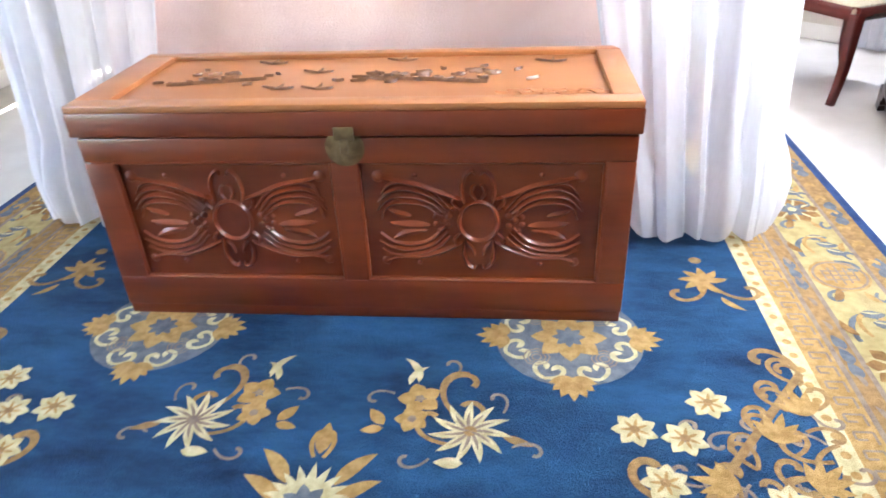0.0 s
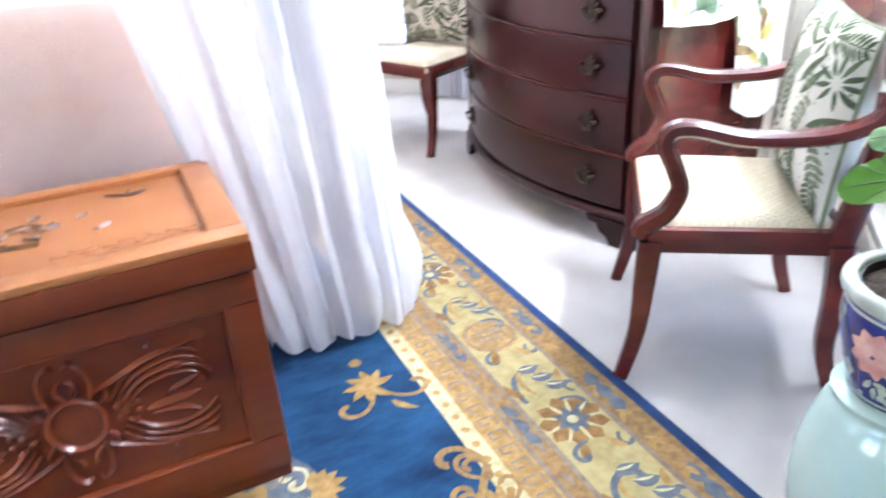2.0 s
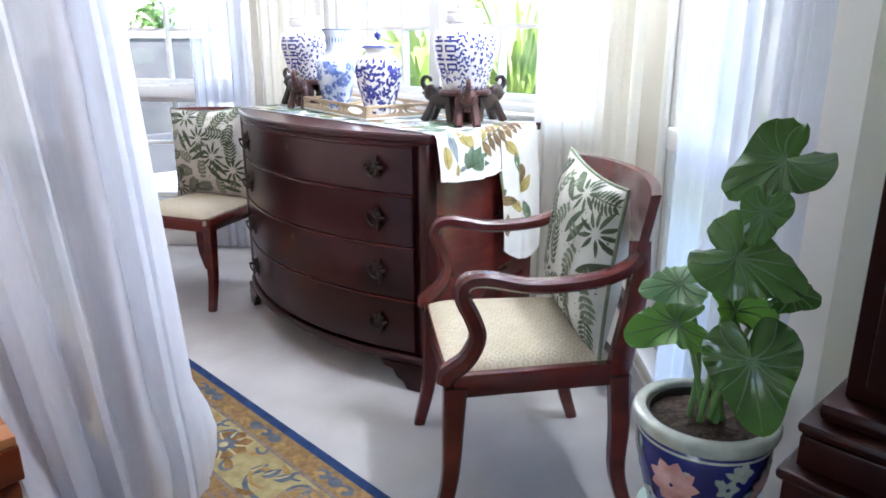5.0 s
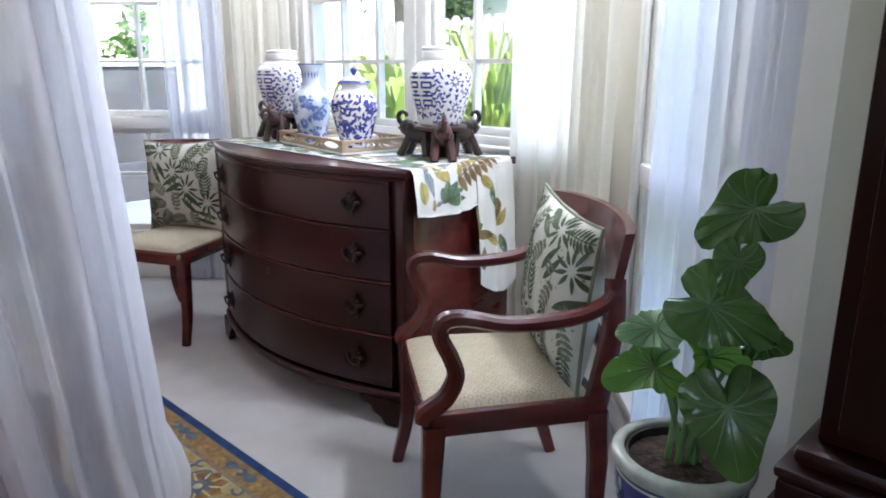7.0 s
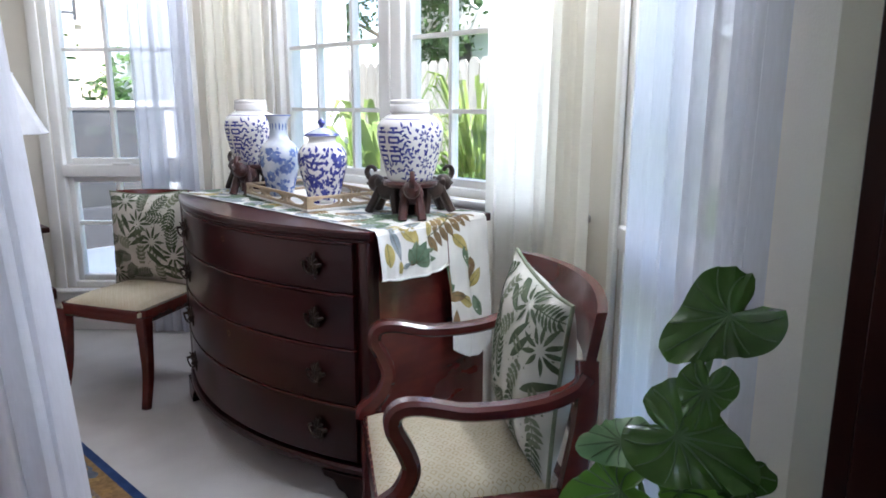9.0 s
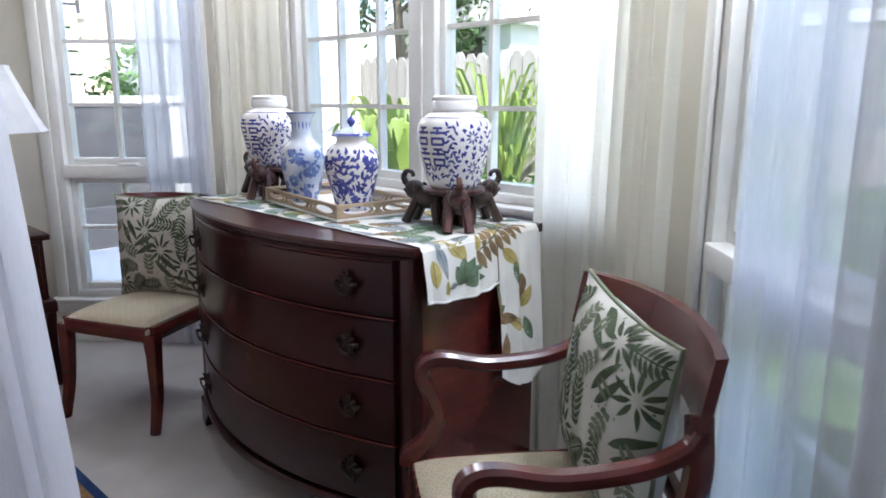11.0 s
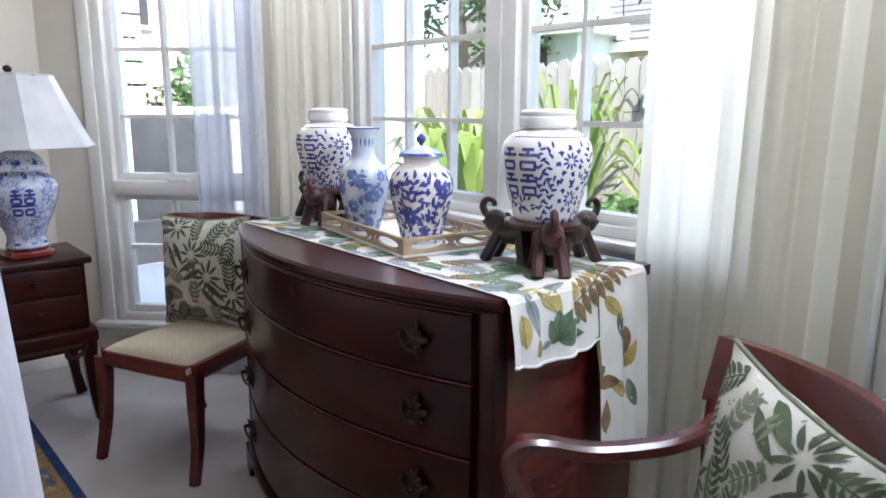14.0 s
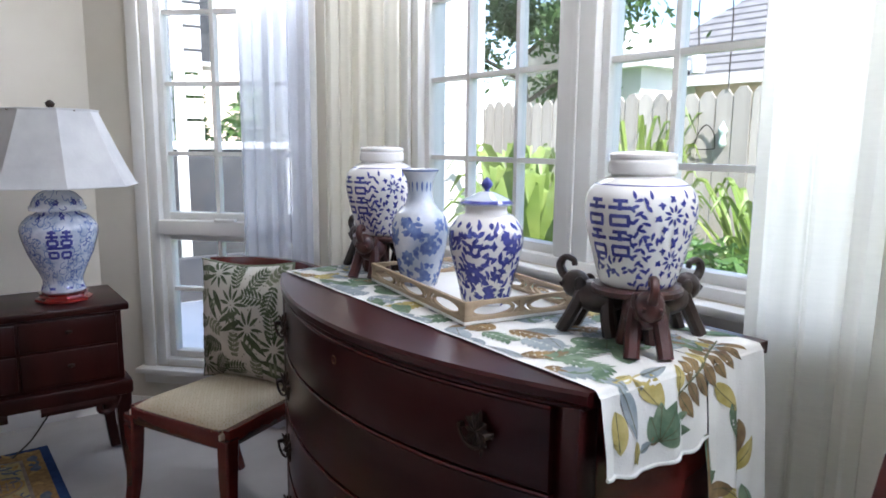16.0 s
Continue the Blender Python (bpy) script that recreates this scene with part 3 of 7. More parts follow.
part("field", cube(RX0 + 0.462, RY0 + 0.462, 0.0085, RX1 - 0.462, RY1 - 0.462, 0.0125), M_BLUE, rug, "deep blue pile field")


def on_rug(z):
    return lambda u, v, h: Vector((u, v, z + h))


def pile(z):
    """Figures stand a hair above the field."""
    return 0.0129 + (z - 0.0138) * 0.35


def rug_at(cx, cy, ang=0.0, sx=1.0, z=0.0155):
    z = pile(z)
    ca, sa = math.cos(ang), math.sin(ang)
    return lambda u, v, h: Vector((cx + (u * sx) * ca - v * sa, cy + (u * sx) * sa + v * ca, z + h))


def motif(name, material, draw, f):
    bm = bmesh.new()
    draw(bm, f)
    print_on(name, bm, material, rug)


def medallion(cx, cy):
    f1, f2, f3 = rug_at(cx, cy, z=0.0145), rug_at(cx, cy, z=0.0160), rug_at(cx, cy, z=0.0175)
    motif("medallion_ground", M_SLATE, lambda b, f: disc(b, 0, 0, 0.185, f, n=28), f1)

    def scr(b, f):
        for i in range(8):
            a = 2 * math.pi * i / 8 + 0.39
            x, y = 0.17 * math.cos(a), 0.17 * math.sin(a)
            scroll(b, x, y, a + 1.9, 0.11, 0.013, f, 6.0)
            scroll(b, x, y, a - 1.9, 0.11, 0.013, f, -6.0)
    motif("medallion_scrolls", M_IVORY, scr, f2)

    def fl(b, f):
        for i in range(4):
            a = math.pi / 2 * i - math.pi / 2
            x, y = 0.185 * math.cos(a), 0.185 * math.sin(a)
            for k in range(-3, 4):
                leaf(b, x - 0.03 * math.cos(a), y - 0.03 * math.sin(a), a + k * 0.42, 0.078 - 0.007 * abs(k), 0.030, f)
        flower(b, 0, 0, 0.095, f, 8, wd=0.6)
    motif("medallion_flowers", M_GOLD, fl, f3)
    motif("medallion_heart", M_SLATE, lambda b, f: flower(b, 0, 0, 0.042, f, 8, wd=0.5), rug_at(cx, cy, z=0.0190))
    def key(b, f):
        for i in range(4):
            a = math.pi / 2 * i + 0.785
            x, y = 0.115 * math.cos(a), 0.115 * math.sin(a)
            for k in range(3):
                ring(b, x, y, 0.012 + 0.010 * k, 0.004, f, n=8)
    motif("medallion_fret", M_TAUPE, key, f2)


def spray(cx, cy, flip, ang=0.0, s=1.0):
    f1, f2, f3 = (rug_at(cx, cy, ang, flip, z) for z in (0.0145, 0.0160, 0.0175))
    def stems(b, f):
        scroll(b, 0.0, 0.02, 0.9, 0.22 * s, 0.012, f, 3.2)
        scroll(b, 0.0, 0.02, 0.9, 0.26 * s, 0.013, f, 5.2)
        scroll(b, 0.03, -0.04, 2.9, 0.22 * s, 0.012, f, -4.6)
        scroll(b, 0.0, -0.06, 0.1, 0.20 * s, 0.012, f, 4.6)
        leaf(b, -0.10, -0.03, 3.5, 0.07, 0.022, f)
    motif("spray_stems", M_OCHRE, stems, f1)
    def heads(b, f):
        flower(b, 0.09 * s, 0.075 * s, 0.052 * s, f, 5, wd=0.8)
        flower(b, 0.10 * s, 0.01, 0.040 * s, f, 5, wd=0.8)
        leaf(b, 0.16, -0.01, 0.9, 0.06, 0.03, f)
        leaf(b, 0.16, -0.02, -0.2, 0.05, 0.025, f)
    motif("spray_blossoms", M_GOLD, heads, f2)
    def big(b, f):
        for i in range(11):
            leaf(b, -0.03, -0.02, -0.1 + i * 0.571, 0.092 * s, 0.021, f, 0.5)
        leaf(b, 0.10, 0.13, 1.0, 0.10, 0.020, f, -1.2)
        leaf(b, 0.12, 0.12, 2.2, 0.08, 0.018, f, 1.2)
        leaf(b, -0.02, -0.11, 0.0, 0.06, 0.03, f)
    motif("spray_flower", M_IVORY, big, f3)
    def vein(b, f):
        for i in range(11):
            leaf(b, -0.03, -0.02, -0.16 + i * 0.571, 0.060 * s, 0.008, f, 0.5)
        for x, y in ((0.09 * s, 0.075 * s), (0.10 * s, 0.01)):
            disc(b, x, y, 0.010, f, n=8)
    motif("spray_veins", M_TAUPE, vein, rug_at(cx, cy, ang, flip, 0.0189))
    def small_curls(b, f):
        for x, y, a, c in ((-0.12, -0.06, 2.6, 5), (-0.10, 0.04, 2.0, -5), (0.15, 0.09, 0.4, -5), (0.05, -0.10, -0.9, 5), (0.02, 0.15, 2.2, -5)):
            scroll(b, x, y, a, 0.11, 0.008, f, c)
    motif("spray_curls", M_TAUPE, small_curls, rug_at(cx, cy, ang, flip, 0.0140))
    motif("spray_heart", M_OCHRE, lambda b, f: disc(b, -0.03, -0.02, 0.015, f), rug_at(cx, cy, ang, flip, 0.0190))


def palmette(cx, cy):
    f1, f2, f3 = (rug_at(cx, cy, 0, 1, z) for z in (0.0145, 0.0160, 0.0175))
    def gold(b, f):
        for s in (-1, 1):
            for k in range(4):
                leaf(b, s * 0.05, 0.02 - 0.05 * k, math.pi / 2 - s * (0.75 + 0.25 * k), 0.115, 0.034, f, -0.6 * s)
            scroll(b, s * 0.08, -0.05, math.pi / 2 - s * 1.5, 0.25, 0.016, f, -4.5 * s)
            scroll(b, s * 0.01, 0.09, math.pi / 2 - s * 0.5, 0.13, 0.012, f, 4.5 * s)
        leaf(b, 0, 0.10, math.pi / 2, 0.09, 0.035, f)
    motif("palmette_leaves", M_GOLD, gold, f1)
    def ivory(b, f):
        for k in range(-5, 6):
            leaf(b, 0, -0.05, math.pi / 2 + k * 0.30, 0.125 - 0.006 * abs(k), 0.026, f, 0.25 * k)
    motif("palmette_flower", M_IVORY, ivory, f2)
    motif("palmette_heart", M_SLATE, lambda b, f: flower(b, 0, -0.03, 0.05, f, 7), f3)


def corner(cx, cy, flip, updown):
    ang = 0.0
    def g(z):
        z = pile(z)
        return lambda u, v, h: Vector((cx - flip * u, cy + updown * v, z + h))
    def stems(b, f):
        for k in range(5):
            t = k / 4
            x, y = 0.03 + 0.055 * k, 0.40 - 0.085 * k
            scroll(b, x, y, 0.4 + t * 0.4, 0.18, 0.013, f, 5.6)
            scroll(b, x, y, 1.9, 0.14, 0.012, f, -5.6)
            scroll(b, x * 0.5, y * 0.55, -0.4 + t, 0.19, 0.013, f, 5.6 if k % 2 else -5.0)
            scroll(b, x * 0.8, y * 0.8, 2.6, 0.13, 0.012, f, 5.6 if k % 2 else -5.0)
        line(b, 0.02, 0.44, 0.34, 0.02, 0.018, f, 10)
        scroll(b, 0.02, 0.44, 1.4, 0.20, 0.018, f, -5.0)
        scroll(b, 0.34, 0.05, 0.1, 0.24, 0.018, f, 5.0)
    motif("corner_scrolls", M_OCHRE, stems, g(0.0145))
    def gold(b, f):
        for x, y, a in ((0.10, 0.10, 2.4), (0.14, 0.22, 2.0), (0.05, 0.30, 1.4), (0.24, 0.10, 0.2), (0.06, 0.02, 1.2)):
            for k in range(-2, 3):
                leaf(b, x, y, a + k * 0.45, 0.095 - 0.012 * abs(k), 0.024, f, 0.2 * k)
    motif("corner_leaves", M_GOLD, gold, g(0.0160))
    def iv(b, f):
        for x, y in ((0.32, 0.22), (0.42, 0.24), (0.38, 0.10), (0.16, 0.06), (0.25, 0.33)):
            flower(b, x, y, 0.050, f, 7, wd=0.62)
    motif("corner_flowers", M_IVORY, iv, g(0.0175))
    def vn(b, f):
        for x, y in ((0.32, 0.22), (0.42, 0.24), (0.38, 0.10), (0.16, 0.06), (0.25, 0.33)):
            flower(b, x, y, 0.032, f, 7, wd=0.25)
    motif("corner_flower_veins", M_GOLD, vn, g(0.0190))
    def tp(b, f):
        for k in range(16):
            scroll(b, 0.04 + 0.36 * (k % 4) / 4, 0.04 + 0.36 * (k // 4) / 4 * (1 - 0.5 * (k % 4) / 4), 0.9 * k, 0.12, 0.009, f, 5.5 if k % 2 else -5.5)
    motif("corner_curls", M_TAUPE, tp, g(0.0138))
    def ht(b, f):
        for x, y in ((0.32, 0.22), (0.42, 0.24), (0.38, 0.10), (0.16, 0.06), (0.25, 0.33)):
            disc(b, x, y, 0.011, f)
    motif("corner_flower_hearts", M_OCHRE, ht, g(0.0206))


for s in (-1, 1):
    medallion(RM + s * 0.5375, 1.517)
    spray(RM + s * 0.28, 1.20, -s)
    corner(RM + s * (RX1 - 0.425 - RM), RY0 + 0.665, s, 1)
    # small corner flower between the medallion and the border
    def small(b, f):
        for i in range(8):
            leaf(b, 0, 0.05, 0.2 + i * 0.72, 0.07, 0.026, f, 0.4)
        leaf(b, 0.03, -0.03, -0.8, 0.08, 0.02, f, 0.8)
    motif("small_spray_flower", M_GOLD, small, rug_at(RM + s * 0.925, 1.74, 0, s, 0.0165))
    def curls(b, f):
        scroll(b, 0, 0.02, -1.9, 0.20, 0.014, f, -5.4)
        scroll(b, 0.02, 0.02, -1.0, 0.22, 0.014, f, 5.4)
        disc(b, 0.0, 0.16, 0.018, f)
    motif("small_spray_stems", M_OCHRE, curls, rug_at(RM + s * 0.925, 1.74, 0, s, 0.0150))
palmette(RM, 1.0)


# border figures, long sides and ends
def border_run(place, length):
    def bb(z):
        z = pile(z) + 0.0004
        return lambda u, v, h: Vector(place(u, v)) + Vector((0, 0, z + h))
    n = int(length / 0.40)
    pad = (length - n * 0.40) / 2
    bg, bi, bs, bt, bn = [bmesh.new() for _ in range(5)]
    for k in range(n):
        u = pad + 0.40 * k + 0.20
        if k % 2:
            disc(bg, u, 0.20, 0.080, bb(0.0143), n=22)
            ring(bt, u, 0.20, 0.069, 0.007, bb(0.0160), 22)
            for j in range(-2, 3):
                line(bt, u - 0.050 + abs(j) * 0.011, 0.20 + j * 0.021, u + 0.050 - abs(j) * 0.011, 0.20 + j * 0.021, 0.006, bb(0.0160))
            for j in (-0.022, 0.0, 0.022):
                line(bt, u + j, 0.158, u + j, 0.242, 0.006, bb(0.0162))
        else:
            flower(bn, u, 0.20, 0.088, bb(0.0143), 9, wd=0.62)
            flower(bi, u, 0.20, 0.080, bb(0.0160), 9, wd=0.12, a0=0.35)
            flower(bs, u, 0.20, 0.046, bb(0.0170), 7, wd=0.5)
            disc(bi, u, 0.20, 0.014, bb(0.0185))
        m_ = u + 0.20
        for j in range(3):
            leaf(bs, m_ - 0.058 + 0.040 * j, 0.185 + 0.016 * j, -1.9 + 0.15 * j, 0.062, 0.036, bb(0.0150), 0.7)
            leaf(bi, m_ - 0.055 + 0.040 * j, 0.183 + 0.016 * j, -1.9 + 0.15 * j, 0.050, 0.008, bb(0.0165), 0.7)
        scroll(bs, m_ - 0.10, 0.262, 0.1, 0.24, 0.017, bb(0.0148), -5.2)
        scroll(bg, m_ - 0.08, 0.225, 0.35, 0.19, 0.014, bb(0.0150), -5.0)
        for s in (-1, 1):
            scroll(bs, m_ + s * 0.125, 0.20 + s * 0.012, 1.57 * s, 0.12, 0.013, bb(0.0150), 5.4 * s)
            scroll(bs, m_ + s * 0.115, 0.135, 1.57 + s * 0.9, 0.075, 0.011, bb(0.0152), 5.0 * s)
            leaf(bn, m_ + s * 0.075, 0.255, -0.3 * s, 0.07, 0.024, bb(0.0154), 0.9 * s)
            leaf(bg, m_ + s * 0.07, 0.140, 0.4 * s, 0.06, 0.020, bb(0.0152), -0.9)
    print_on("border_fret", bt, M_TAUPE, rug)
    print_on("border_rosette", bn, M_BROWNW, rug)
    print_on("border_medallion", bg, M_GOLD, rug)
    print_on("border_leaves", bs, M_SLATE, rug)
    print_on("border_highlights", bi, M_IVORY, rug)
    bd, bf, bo, bk = [bmesh.new() for _ in range(4)]
    m = int(length / 0.052)
    for k in range(m):
        u = 0.026 + k * 0.052
        disc(bd, u, 0.4385, 0.011, bb(0.0142), n=8)
        x = u - 0.02
        for q in (((x, 0.36), (x + 0.034, 0.36)), ((x + 0.034, 0.36), (x + 0.034, 0.40)), ((x + 0.034, 0.40), (x + 0.012, 0.40)), ((x + 0.012, 0.40), (x + 0.012, 0.378))):
            line(bf, q[0][0], q[0][1], q[1][0], q[1][1], 0.006, bb(0.0140), 1)
        if k % 7 < 3:
            leaf(bk, u - 0.026, 0.315, 0.2, 0.060, 0.030, bb(0.0138), 0.5)
            leaf(bk, u - 0.02, 0.072, -0.2, 0.062, 0.040, bb(0.0138), -0.5)
        if k % 2 == 0:
            leaf(bo, u, 0.07, 0.6, 0.05, 0.016, bb(0.0140), 1.2)
            leaf(bo, u + 0.03, 0.07, -0.6 + math.pi, 0.05, 0.016, bb(0.0142), 1.2)
            leaf(bf, u, 0.315, 0.3, 0.045, 0.014, bb(0.0140), 1.0)
    print_on("border_shade", bk, M_SLATE, rug)
    print_on("bead_dots", bd, M_GOLD, rug)
    print_on("fret_lines", bf, M_TAUPE, rug)
    print_on("outer_leaves", bo, M_GOLD, rug)


border_run(lambda u, v: (RX1 - v, RY0 + u, 0), RY1 - RY0)
border_run(lambda u, v: (RX0 + v, RY0 + u, 0), RY1 - RY0)
border_run(lambda u, v: (RX0 + 0.46 + u, RY1 - v, 0), RX1 - RX0 - 0.92)
rug.matrix_world = Matrix.Translation((RX1, 2.0, 0)) @ Matrix.Rotation(radians(1.6), 4, 'Z') @ Matrix.Translation((-RX1, -2.0, 0))
ZR = 0.0128


# ---- carved camphor trunk ----
trunk = thing("carved_chest", "reddish carved camphor wood chest, lid closed, on the blue rug", "chest", pose(-0.355, 1.768, ZR, 0, 0, 2.0))
W2, D2, HB = 0.664, 0.228, 0.515
body = bmesh.new()
box(body, -W2, -D2 + 0.016, 0.03, W2, D2, HB)
part("body", body, M_TEAK, trunk)
rails = bmesh.new()
yf = -D2
for x0, x1, z0, z1 in ((-W2, W2, 0.45, HB - 0.003), (-W2, W2, 0.03, 0.118), (-W2, -W2 + 0.074, 0.118, 0.45), (W2 - 0.066, W2, 0.118, 0.45), (-0.045, 0.015, 0.118, 0.45)):
    box(rails, x0, yf, z0, x1, yf + 0.018, z1, 0.004)
part("front_frame", rails, M_TEAK, trunk)
part("plinth", cube(-W2 + 0.003, -D2 + 0.003, 0.0, W2 - 0.003, D2 - 0.002, 0.031, 0.003), M_TEAK, trunk)
moul = bmesh.new()
for x0, x1 in ((-W2 + 0.074, -0.045), (0.015, W2 - 0.066)):
    z0, z1 = 0.118, 0.45
    for a, b in (((x0, z0), (x1, z0)), ((x0, z1), (x1, z1)), ((x0, z0), (x0, z1)), ((x1, z0), (x1, z1))):
        P = [Vector((a[0], yf + 0.010, a[1])), Vector((b[0], yf + 0.010, b[1]))]
        sweep(moul, P, 0.020, 0.014, (0, 1, 0), 0.6)
part("panel_moulding", moul, M_TEAK, trunk)


def carving(cx, cz, sx):
    """Acanthus fans with scrolled tips to both sides of an oval cartouche, in low relief."""
    f = lambda u, v, h: Vector((cx + u * sx, yf + 0.0162 - h * 0.70, cz + v))
    b = bmesh.new()

    def finger(g, pts, w, h):
        P = spline([Vector((x, z, 0)) for x, z in pts], 6)
        n = len(P)
        strip(b, [(p.x, p.y) for p in P], [w * (0.35 + 0.75 * math.sin(math.pi * min(1.0, 0.12 + 0.86 * k / (n - 1)))) for k in range(n)], g, h)

    for s in (-1, 1):
        g = (lambda s: lambda u, v, h: f(u * s, v, h))(s)
        # upper fan, its stem ending in a rolled bud
        finger(g, ((0.040, 0.058), (0.085, 0.074), (0.140, 0.096), (0.200, 0.108), (0.238, 0.118)), 0.013, 0.013)
        disc(b, 0.240, 0.119, 0.016, g, 0.018, 14)
        disc(b, 0.151, 0.121, 0.007, g, 0.012, 10)
        for k, (x, z) in enumerate(((0.236, 0.088), (0.246, 0.066), (0.248, 0.043), (0.238, 0.020))):
            q = 0.012 * k
            finger(g, ((0.066 + q * 0.6, 0.034 - q * 0.6), (0.108 + q * 0.7, 0.080 - q * 1.0), (0.170 + q * 0.6, 0.104 - q * 1.5), (0.215 + q * 0.3, 0.098 - q * 1.7), (x, z - 0.014)), 0.0105, 0.0110)
        # lower fan
        finger(g, ((0.040, -0.060), (0.085, -0.084), (0.140, -0.102), (0.195, -0.103), (0.236, -0.112)), 0.013, 0.012)
        disc(b, 0.236, -0.116, 0.013, g, 0.016, 12)
        disc(b, 0.152, -0.122, 0.007, g, 0.012, 10)
        for k, (x, z) in enumerate(((0.244, -0.088), (0.250, -0.066), (0.246, -0.044))):
            q = 0.012 * k
            finger(g, ((0.070 + q * 0.6, -0.042 + q), (0.110 + q * 0.6, -0.080 + q), (0.170, -0.098 + q * 1.3), (0.215, -0.094 + q * 1.5), (x, z + 0.010)), 0.0105, 0.0105)
        # leaves and berries between the fans
        leaf(b, 0.120, -0.012, 0.10, 0.100, 0.030, g, 0.5, 0.008, 9)
        leaf(b, 0.128, -0.026, -0.30, 0.090, 0.024, g, -0.5, 0.008, 9)
        leaf(b, 0.165, 0.014, 0.35, 0.062, 0.020, g, 0.6, 0.007, 8)
        for x, z, r in ((0.074, 0.012, 0.010), (0.090, 0.022, 0.010), (0.104, 0.010, 0.009), (0.088, 0.000, 0.010), (0.074, -0.014, 0.009), (0.106, -0.010, 0.008), (0.096, -0.028, 0.008), (0.062, 0.034, 0.007)):
            disc(b, x, z, r, g, 0.014, 10)
        # loops over and under the cartouche
        finger(g, ((0.034, 0.048), (0.040, 0.085), (0.032, 0.118), (0.016, 0.134), (0.008, 0.124)), 0.011, 0.013)
        finger(g, ((0.006, 0.058), (0.016, 0.074), (0.012, 0.092), (0.004, 0.098)), 0.010, 0.011)
        finger(g, ((0.034, -0.052), (0.038, -0.090), (0.030, -0.122), (0.014, -0.136), (0.007, -0.124)), 0.011, 0.012)
        finger(g, ((0.030, -0.060), (0.016, -0.078), (0.010, -0.098)), 0.010, 0.010)
        ring(b, 0.0, -0.002, 0.048, 0.011, g, 18, 0.013, -1.57, 1.57, 0.054)
        finger(g, ((0.046, 0.030), (0.062, 0.050), (0.058, 0.070)), 0.009, 0.011)
        finger(g, ((0.046, -0.034), (0.060, -0.052), (0.056, -0.074)), 0.009, 0.011)
    disc(b, 0, -0.002, 0.040, f, 0.006, 20, 0.046)
    part("carving", b, M_TEAKD, trunk, "carved leaf scrolls around an oval cartouche")


carving(-0.322, 0.288, 1.0)
carving(0.302, 0.288, 1.0)
lid = part("lid", cube(-W2 - 0.008, -D2 - 0.010, HB + 0.003, W2 + 0.006, D2 + 0.006, 0.578, 0.004), M_TEAK, trunk)
lf = bmesh.new()
for x0, x1, y0, y1 in ((-W2 - 0.006, W2 + 0.004, -D2 - 0.008, -D2 + 0.045), (-W2 - 0.006, W2 + 0.004, D2 - 0.035, D2 + 0.004), (-W2 - 0.006, -W2 + 0.085, -D2 + 0.045, D2 - 0.035), (W2 - 0.06, W2 + 0.004, -D2 + 0.045, D2 - 0.035)):
    box(lf, x0, y0, 0.5775, x1, y1, 0.595, 0.003)
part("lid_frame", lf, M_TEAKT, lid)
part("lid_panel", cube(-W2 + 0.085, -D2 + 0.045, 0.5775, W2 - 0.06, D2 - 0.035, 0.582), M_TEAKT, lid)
ft = lambda u, v, h: Vector((u, v, 0.5825 + h))
b = bmesh.new()
rg = random.Random(4)
for cx, cy, n, sp in ((-0.38, 0.0, 22, 0.10), (0.14, 0.0, 34, 0.15), (0.30, 0.06, 10, 0.06)):
    for k in range(n):
        x, y = cx + rg.gauss(0, sp * 0.7), cy + rg.gauss(0, 0.028) - 0.12 * (0)
        leaf(b, x, max(-0.15, min(0.16, y)), rg.uniform(-0.7, 0.7) + rg.choice((0, math.pi)), rg.uniform(0.018, 0.042), rg.uniform(0.007, 0.013), ft, rg.uniform(-1.5, 1.5), 0.007, 6)
for cx, cy in ((-0.13, 0.05), (-0.10, -0.09), (-0.20, -0.085), (0.08, 0.15), (0.48, 0.12), (-0.28, 0.14)):
    for a in (0.3, 2.7, 1.4):
        leaf(b, cx, cy, a, 0.045, 0.011, ft, 0.4, 0.005, 6)
line(b, -0.50, -0.045, -0.25, 0.0, 0.010, ft, 8, 0.008)
line(b, 0.0, 0.0, 0.32, -0.05, 0.010, ft, 8, 0.008)
print_on("lid_carving", b, M_CARVE, lid, "dark carved branches and birds")
b = bmesh.new()
for k in range(9):
    leaf(b, 0.34 + 0.028 * k, -0.125 + 0.012 * math.sin(k * 2.1), rg.uniform(-0.2, 0.2), 0.055, 0.022, ft, 0.3, 0.004, 5)
print_on("lid_ground_carving", b, M_TEAKT, lid, "pale carved ground line")
lk = bmesh.new()
fk = lambda u, v, h: Vector((-0.006 + u, yf - 0.0015 - h, 0.500 + v))
disc(lk, 0, -0.012, 0.047, fk, 0.004, 24)
disc(lk, 0, -0.012, 0.034, lambda u, v, h: fk(u, v, h + 0.004), 0.004, 20)
part("lock_plate", lk, M_BRASS, trunk, "round aged brass lock plate")
hk = bmesh.new()
box(hk, -0.026, -D2 - 0.016, 0.510, 0.022, -D2 - 0.011, 0.542, 0.002)
box(hk, -0.012, -D2 - 0.020, 0.478, 0.006, -D2 - 0.014, 0.515, 0.003)
part("hasp", hk, M_BRASS, trunk, "aged brass hasp")


